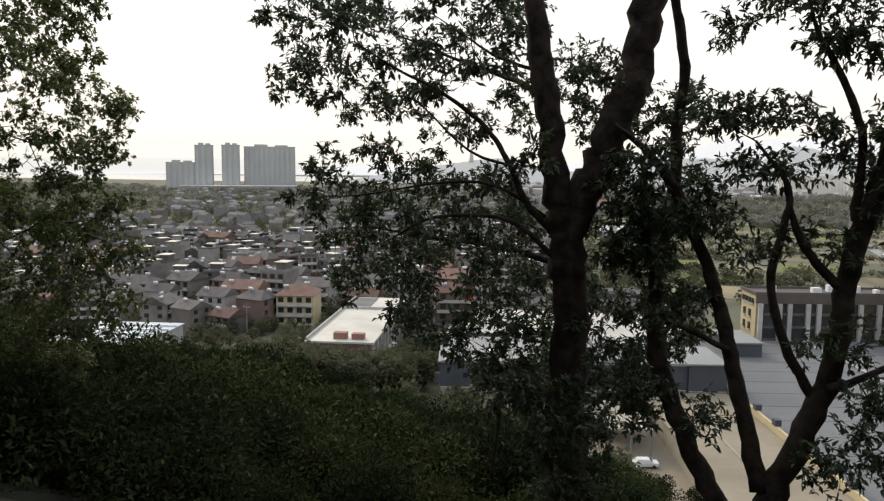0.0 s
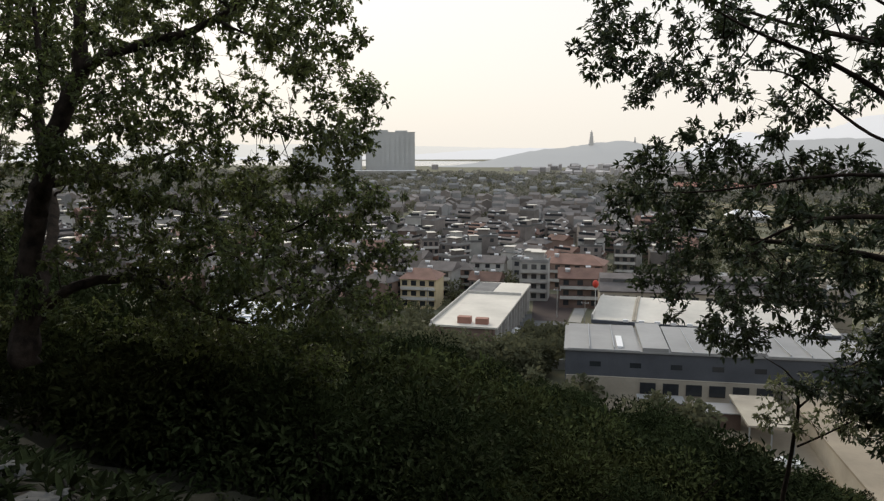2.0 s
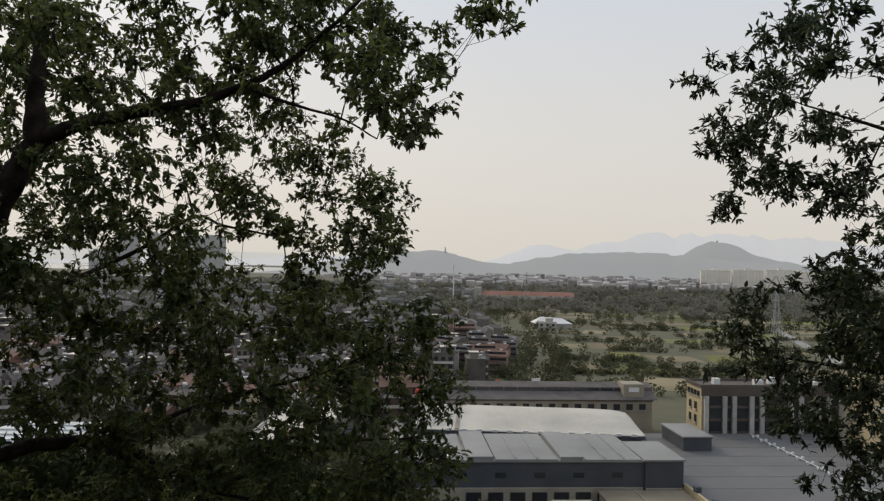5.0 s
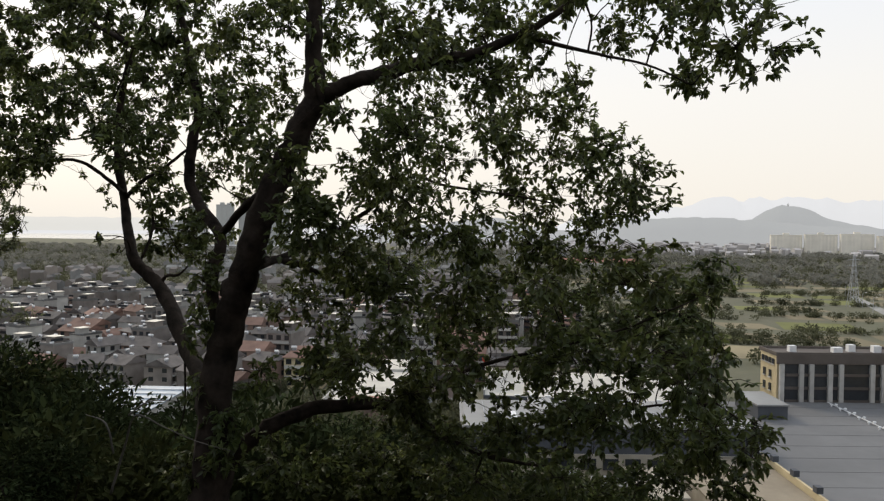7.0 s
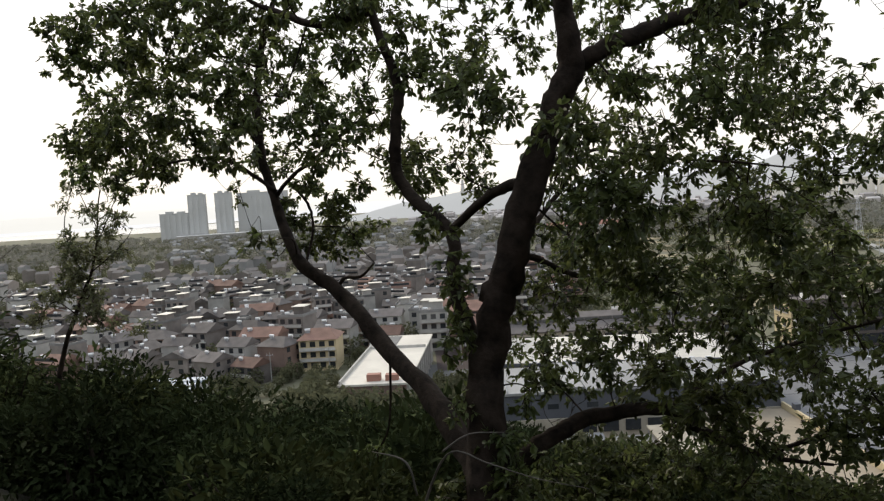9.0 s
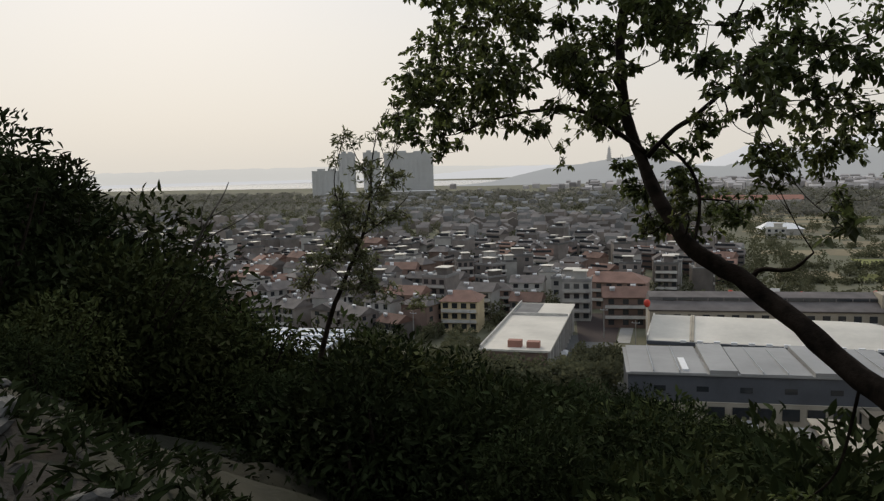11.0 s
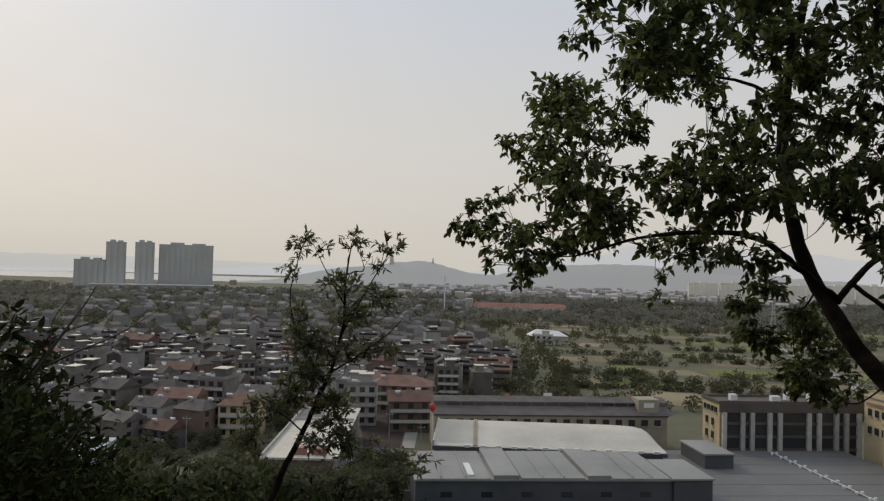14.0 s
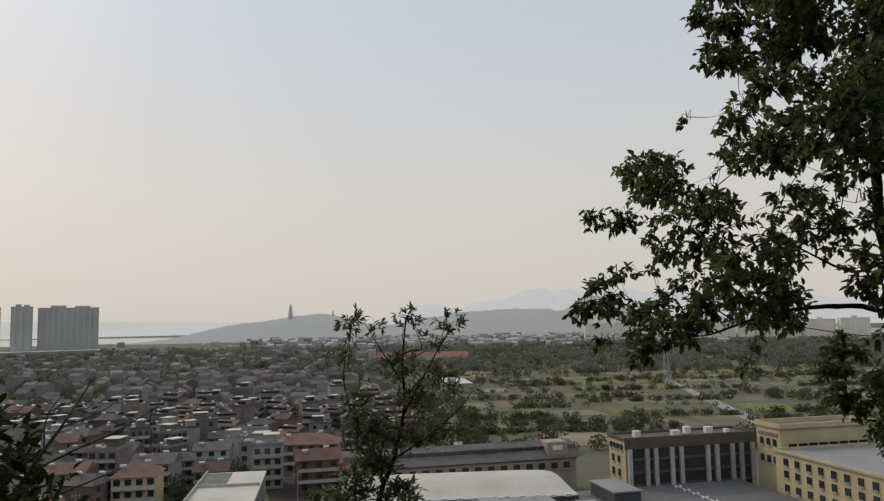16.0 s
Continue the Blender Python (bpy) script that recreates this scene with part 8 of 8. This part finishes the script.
frng = random.Random(3)
far_rows = [(x, y, w, d, h, a) for x, y, w, d, h, a in rest]
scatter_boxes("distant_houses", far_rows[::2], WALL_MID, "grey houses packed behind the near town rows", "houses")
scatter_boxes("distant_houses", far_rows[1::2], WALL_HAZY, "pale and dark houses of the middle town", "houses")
spots = []
while len(spots) < 150:
    y = frng.uniform(640, 1250)
    x = frng.uniform(-0.62 * y, -0.02 * y - 40 + 0.05 * (y - 640))
    spots.append((x, y, frng.uniform(3.5, 7), frng.uniform(3.2, 5), frng.uniform(4, 8), frng.uniform(0, 3.1)))
# farthest houses: haze is put into their wall and roof colours
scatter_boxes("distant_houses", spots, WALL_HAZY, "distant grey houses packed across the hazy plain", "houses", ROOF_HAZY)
spots = []
while len(spots) < 380:
    y = frng.uniform(1350, 2050)
    b = radians(frng.gauss(3, 9))
    spots.append((y * sin(b), y * cos(b), frng.uniform(3, 11), frng.uniform(4, 6), frng.uniform(5, 14), frng.uniform(-0.3, 0.3)))
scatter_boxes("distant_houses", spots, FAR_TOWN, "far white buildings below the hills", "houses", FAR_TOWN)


def clumps(name, spots, mat, label, per=70):
    """Far trees: each a mass of small tilted leaf clumps."""
    base, out, size = [], [], []
    g = np.random.default_rng(8)
    for x, y, r, h in spots:
        u = unit(g.normal(size=(per, 3)))
        base.append(np.array([x, y, TOWN + h * 0.55]) + u * np.array([r, r, h * 0.45]) * (g.random((per, 1)) ** 0.35))
        out.append(unit(u + 0.8 * g.normal(size=(per, 3))))
        size.append(r * (0.24 + 0.24 * g.random(per)))
    base, out, size = np.vstack(base), np.vstack(out), np.concatenate(size)
    v, q = leaf_mesh(base, out, unit(np.array([0, 0, 1.0]) + g.normal(size=base.shape) * 0.6), size, size * 0.8, np.full((len(size), 1), 0.25))
    return tagged(numpy_mesh(name, v, q, mat), label, "trees", kind="stuff")


near_taken = defaultdict(list)
for a, b in taken:
    for i in (-1, 0, 1):
        for j in (-1, 0, 1):
            near_taken[int(a // 30) + i, int(b // 30) + j].append((a, b))
spots = []
while len(spots) < 6400:
    y = 215 + 1100 * frng.random() ** 1.2
    x = frng.uniform(-1.3 * y, 0.75 * y)
    east = x > np.interp(y, [215, 262, 300, 420, 560, 720, 1400], [40, 40, 0, 0, -35, -80, -100])
    if not east and frng.random() < 0.1:
        continue
    if any(abs(x - a) < 6.5 and abs(y - b) < 6.5 for a, b in near_taken.get((int(x // 30), int(y // 30)), ())):
        continue
    if y < 275 and -70 < x < 130:
        continue
    if 15 < x < 0.6 * y and 305 < y < 620 and frng.random() > 0.1:
        continue
    if 0 < x < 0.6 * y and 620 <= y < 700 and frng.random() > 0.6:
        continue
    dense = noise.noise(Vector((x * 0.011, y * 0.009, 0.0)))
    if east and dense < -0.12 and frng.random() < 0.8:
        continue
    r = frng.uniform(1.5, 3.6)
    spots.append((x, y, r, r * frng.uniform(1.5, 2.4)))
clumps("valley_trees", spots, FAR_LEAF, "scattered dull green trees and thickets of the valley")
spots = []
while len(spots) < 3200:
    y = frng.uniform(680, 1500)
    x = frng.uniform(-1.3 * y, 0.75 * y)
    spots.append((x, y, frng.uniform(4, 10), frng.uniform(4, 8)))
clumps("distant_wood", spots, FAR_WOOD, "far woodland belt with haze put into its grey colour", 50)

spots = []
for k in range(260):
    u, v = frng.uniform(-70, 30), frng.uniform(-55, -4)
    if v > -12 and u > 8 or (u > 26 and v > -30):
        continue
    p = FACTORY @ Vector((u, v, 0))
    spots.append((p.x, p.y, frng.uniform(1.8, 3.2), frng.uniform(4, 7.5)))
for k in range(60):
    spots.append((frng.uniform(-110, -72), frng.uniform(150, 205), frng.uniform(1.4, 2.6), frng.uniform(3, 5.5)))
for k in range(45):
    spots.append((frng.uniform(-47, -36.5), frng.uniform(150, 188), frng.uniform(1.6, 2.6), frng.uniform(4.5, 7.0)))
for k in range(70):
    spots.append((frng.uniform(-76, -36), frng.uniform(150, 161), frng.uniform(1.8, 3.0), frng.uniform(7.0, 9.2)))
clumps("foot_trees", spots, FAR_LEAF, "dark trees at the hill's foot before the factory", 160)
# fields: patches a little above the plain
crng = random.Random(9)
for row in range(14):
    y = 300 + row * 42 + 3 * row
    x = float(np.interp(y, [300, 560, 900], [6, -10, -60])) + crng.uniform(0, 12)
    while x < 0.62 * y + 40:
        w, d = crng.uniform(16, 42), crng.uniform(20, 34)
        if crng.random() < 0.8:
            s = crng.uniform(-6, 6)
            z = TOWN + 0.06
            f = mesh_object("field", [(x, y, z), (x + w, y + s * 0.2, z), (x + w + s, y + d, z), (x + s, y + d, z)], [(0, 1, 2, 3)], FIELD_GREEN if crng.random() < 0.4 else FIELD_BROWN)
            tagged(f, "small cultivated plot in the valley", "field", "plots in the valley", "structure")
        x += w + crng.uniform(2, 8)
spots = []
for k in range(1500):
    y = frng.choice([338, 360, 383, 428, 450, 473, 518, 563, 590, 608]) + frng.gauss(0, 2.5)
    x = frng.uniform(4, 0.6 * y)
    if noise.noise(Vector((x * 0.02, y * 0.05, 3.0))) < -0.1:
        continue
    spots.append((x, y, frng.uniform(1.2, 2.8), frng.uniform(1.5, 4)))
clumps("field_hedges", spots, FAR_LEAF, "dark hedges and small trees between valley plots", 60)
road = mesh_object("road", [(138, 330, TOWN + 0.12), (146, 330, TOWN + 0.12), (190, 610, TOWN + 0.12), (184, 610, TOWN + 0.12)], [(0, 1, 2, 3)], CONCRETE)
tagged(road, "pale concrete valley road", "road", kind="structure")
cross = mesh_object("road", [(184, 606, TOWN + 0.13), (400, 640, TOWN + 0.13), (400, 648, TOWN + 0.13), (184, 614, TOWN + 0.13)], [(0, 1, 2, 3)], CONCRETE)
tagged(cross, "pale concrete valley road", "road", kind="structure")
for k, (x, y) in enumerate(((147, 362), (151, 395), (163, 470), (172, 520))):
    make_car(pose(x, y, TOWN + 0.13, 0, 0, 80), WHITE, "white car on the valley road")


def make_lamp(x, y):
    ob = thing("street_lamp", pose(x, y, TOWN), label="thin grey street lamp on the valley road", category="street lamp", group="street lamps")
    v, f = tube([(0, 0, 0, 0.14), (0, 0, 7, 0.1), (0, 0, 9, 0.08)], 8)
    mesh_object("pole", v, f, STEEL, ob)
    v, f = tube([(0, 0, 8.8, 0.07), (0.7, 0, 9.3, 0.06), (1.8, 0, 9.4, 0.05)], 6)
    mesh_object("arm", v, f, STEEL, ob)
    part("lamp_head", boxes((1.5, 2.4, -0.15, 0.15, 9.3, 9.5)), WHITE, ob)
    return ob


for k in range(8):
    make_lamp(137 + 5.5 * k, 345 + 34 * k)


def make_pylon(x, y, h, w):
    ob = thing("pylon", pose(x, y, TOWN), label="tall grey lattice electricity pylon in the fields", category="pylon")
    levels = [(h * k / 8, w * (1 - 0.86 * (k / 8) ** 0.8)) for k in range(9)]
    corner = lambda k, i: (levels[k][1] * (1, -1, -1, 1)[i % 4], levels[k][1] * (1, 1, -1, -1)[i % 4], levels[k][0])
    for i in range(4):
        v, f = tube([(*corner(k, i), 0.14) for k in range(9)], 4)
        mesh_object("leg", v, f, STEEL, ob)
        for k in range(8):
            for a, b in ((corner(k, i), corner(k + 1, i + 1)), (corner(k, i + 1), corner(k + 1, i))):
                v, f = tube([(*a, 0.07), (*b, 0.07)], 3)
                mesh_object("brace", v, f, STEEL, ob)
    for z, s in ((h * 0.78, 5.5), (h * 0.9, 4.5)):
        v, f = tube([(-s, 0, z, 0.05), (0, 0, z + 0.5, 0.2), (s, 0, z, 0.05)], 4)
        mesh_object("crossarm", v, f, STEEL, ob)
    return ob


make_pylon(160, 518, 33, 3.2)
make_pylon(-5, 900, 36, 3.2)

# flagpoles with red balloons over the workshop
for k, (u, v, z) in enumerate(((12, 80, 10), (33, 84, 10), (52, 82, 10), (72, 84, 10), (7, 50, 13))):
    ob = thing("balloon_mast", FACTORY @ pose(u, v, 0), label="red balloon on a thin white mast", category="balloon", group="red balloons")
    vv, ff = tube([(0, 0, 0, 0.1), (0, 0, z, 0.06)], 6)
    mesh_object("mast", vv, ff, WHITE, ob)
    bm = bmesh.new()
    bmesh.ops.create_icosphere(bm, subdivisions=2, radius=0.85)
    for p in bm.verts:
        p.co.z = p.co.z * (1.15 if p.co.z > 0 else 1.35) + z + 1.4
    part("balloon", bm, RED, ob, smooth=True)
ob = thing("sign_board", FACTORY @ pose(45, 83, 0), label="white board on a pole behind the workshop", category="sign")
part("board", boxes((-1.3, 1.3, -0.1, 0.1, 11, 13)), WHITE, ob)
part("post", boxes((-0.1, 0.1, -0.08, 0.08, 0, 10.99)), STEEL, ob)

# red-roofed works, white greenhouse, far apartments
red_works = thing("red_works", pose(-60, 905, TOWN), label="long works with orange-red roofs and a white gable", category="building")
part("wall", boxes((0, 110, 0, 40, 0, 7)), WALL_WHITE, red_works)
for k in range(3):
    bm = bmesh.new()
    y0 = 13.5 * k
    v = [bm.verts.new(c) for c in ((2, y0, 7.02), (112, y0, 7.02), (112, y0 + 13, 7.02), (2, y0 + 13, 7.02), (2, y0 + 6.5, 11), (112, y0 + 6.5, 11))]
    for f in ((0, 1, 5, 4), (2, 3, 4, 5), (1, 2, 5), (3, 0, 4)):
        bm.faces.new([v[i] for i in f])
    part("roof", bm, ROOF_RED, red_works)
part("gable_block", boxes((-8, -0.1, 0, 20, 0, 16)), WALL_WHITE, red_works)
part("signal_mast", boxes((-38, -36.5, 40, 41.5, 0, 42)), WHITE, red_works)
green = thing("greenhouse", pose(2, 548, TOWN, 0, 0, 10), label="bright white roofed pavilion in the fields", category="building")
part("wall", boxes((0, 26, 0, 14, 0, 4)), WALL_WHITE, green)
bm = bmesh.new()
v = [bm.verts.new(c) for c in ((-1, -1, 4.02), (27, -1, 4.02), (27, 15, 4.02), (-1, 15, 4.02), (5, 7, 8.5), (21, 7, 7.5))]
for f in ((0, 1, 5, 4), (2, 3, 4, 5), (1, 2, 5), (3, 0, 4)):
    bm.faces.new([v[i] for i in f])
part("roof", bm, WHITE, green)


def make_slab(x, y, w, h, turn, wall, label, cols, rows_n):
    ob = thing("apartment_slab", pose(x, y, TOWN, 0, 0, turn), label=label, category="building", group="far apartment slabs")
    part("wall", boxes((0, w, 0, 14, 0, h)), wall, ob)
    part("roof", boxes((-0.5, w + 0.5, -0.5, 14.5, h + 0.01, h + 1.2)), wall, ob)
    part("roof_hut", boxes((w * 0.4, w * 0.6, 4, 10, h + 1.21, h + 5)), wall, ob)
    for c in range(cols):
        part("window_bay", boxes((w * (c + 0.25) / cols, w * (c + 0.75) / cols, -0.3, -0.02, 3, h - 2)), wall, ob)
    return ob


for k in range(9):
    make_slab(345 + 58 * k, 1560 - 18 * k, 56, 36 + (k % 3) * 1.5, -4, FAR_CREAM, "far pale apartment slab in a long row", 9, 8)


def make_tower(x, y, w, d, h, turn, label):
    ob = thing("tower_block", pose(x, y, TOWN, 0, 0, turn), label=label, category="tower block", group="far tower blocks")
    part("wall", boxes((-w / 2, w / 2, 0, d, 0, h)), TOWER, ob)
    part("roof", boxes((-w / 2 - 0.6, w / 2 + 0.6, -0.6, d + 0.6, h + 0.01, h + 1.0)), TOWER, ob)
    part("lift_house", boxes((-w * 0.3, -w * 0.05, 3, d - 3, h + 1.01, h + 5)), TOWER, ob)
    part("lift_house", boxes((w * 0.1, w * 0.35, 3, d - 3, h + 1.01, h + 4)), TOWER, ob)
    n = max(3, int(w / 9))
    for k in range(n):
        part("balcony_column", boxes((-w / 2 + w * (k + 0.2) / n, -w / 2 + w * (k + 0.75) / n, -1.3, -0.02, 4, h - 3)), TOWER, ob)
    return ob


T = 22.5
make_tower(-631, 1373, 98, 30, 84, T, "very wide grey high-rise block in the haze")
make_tower(-690, 1325, 32, 24, 86, T, "slim grey high-rise in the haze")
make_tower(-735, 1305, 32, 24, 85, T, "slim grey high-rise in the haze")
make_tower(-775, 1290, 52, 24, 52, T, "lower grey high-rise in the haze")
low = thing("podium", pose(-640, 1372, TOWN, 0, 0, T), label="long white low hall at the towers' foot", category="building")
part("wall", boxes((-150, 60, -60, -30, 0, 9)), WALL_WHITE, low)
part("roof", boxes((-151, 61, -61, -29, 9.01, 10)), WHITE, low)

# river, far shore and hills
river = mesh_object("water", [(-4700, 2250, TOWN + 0.4), (-1050, 2050, TOWN + 0.4), (-520, 2300, TOWN + 0.4), (-420, 3000, TOWN + 0.4), (-4700, 3600, TOWN + 0.4)], [(0, 1, 2, 3, 4)], WATER)
tagged(river, "pale shining river across the plain", "water", kind="structure")


def ridge(name, dist, deep, peaks, mat, label, seed, low=0.0):
    """A chain of hills: height from a few wide peaks (bearing, height, width in degrees) with a rough skyline."""
    bs = np.arange(-62, 62, 0.35)
    verts, faces = [], []
    for b in bs:
        h = low + sum(p * math.exp(-(((b - a) / w) ** 2)) for a, p, w in peaks)
        h *= 1 + 0.1 * noise.noise(Vector((b * 0.9, seed, 0))) + 0.05 * noise.noise(Vector((b * 3.1, seed, 4)))
        for r, k in ((0, 0.0), (deep * 0.25, 0.55), (deep * 0.5, 1.0), (deep, 0.0)):
            verts.append(((dist + r) * sin(radians(b)), (dist + r) * cos(radians(b)), TOWN - 1 + max(h, 0.5) * k))
    for i in range(len(bs) - 1):
        for k in range(3):
            a = i * 4 + k
            faces.append((a, a + 4, a + 5, a + 1))
    return tagged(mesh_object(name, verts, faces, mat, smooth=True), label, "hills", kind="structure")


# the hills' paleness comes from the haze glow in their materials
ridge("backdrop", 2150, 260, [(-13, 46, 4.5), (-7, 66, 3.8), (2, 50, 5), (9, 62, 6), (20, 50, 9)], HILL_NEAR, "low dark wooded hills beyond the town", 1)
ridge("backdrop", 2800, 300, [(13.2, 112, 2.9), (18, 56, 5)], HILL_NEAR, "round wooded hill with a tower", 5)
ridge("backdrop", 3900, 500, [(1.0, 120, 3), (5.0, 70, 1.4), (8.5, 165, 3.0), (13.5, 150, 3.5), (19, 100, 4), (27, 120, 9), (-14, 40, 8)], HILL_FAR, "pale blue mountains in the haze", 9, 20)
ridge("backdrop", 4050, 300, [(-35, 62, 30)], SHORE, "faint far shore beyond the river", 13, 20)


def make_pagoda(x, y, z, h, label, name="pagoda"):
    ob = thing(name, pose(x, y, z), label=label, category="tower")
    steps = 7
    for k in range(steps):
        w = h * 0.13 * (1 - 0.09 * k)
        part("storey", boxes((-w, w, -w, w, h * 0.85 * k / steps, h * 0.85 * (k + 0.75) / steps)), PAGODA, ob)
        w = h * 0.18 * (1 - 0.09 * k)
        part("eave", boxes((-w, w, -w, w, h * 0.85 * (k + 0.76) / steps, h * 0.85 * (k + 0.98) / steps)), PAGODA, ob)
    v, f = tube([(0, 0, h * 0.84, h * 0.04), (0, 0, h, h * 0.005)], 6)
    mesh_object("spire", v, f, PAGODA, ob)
    return ob


# pagoda and hill towers emit haze grey too
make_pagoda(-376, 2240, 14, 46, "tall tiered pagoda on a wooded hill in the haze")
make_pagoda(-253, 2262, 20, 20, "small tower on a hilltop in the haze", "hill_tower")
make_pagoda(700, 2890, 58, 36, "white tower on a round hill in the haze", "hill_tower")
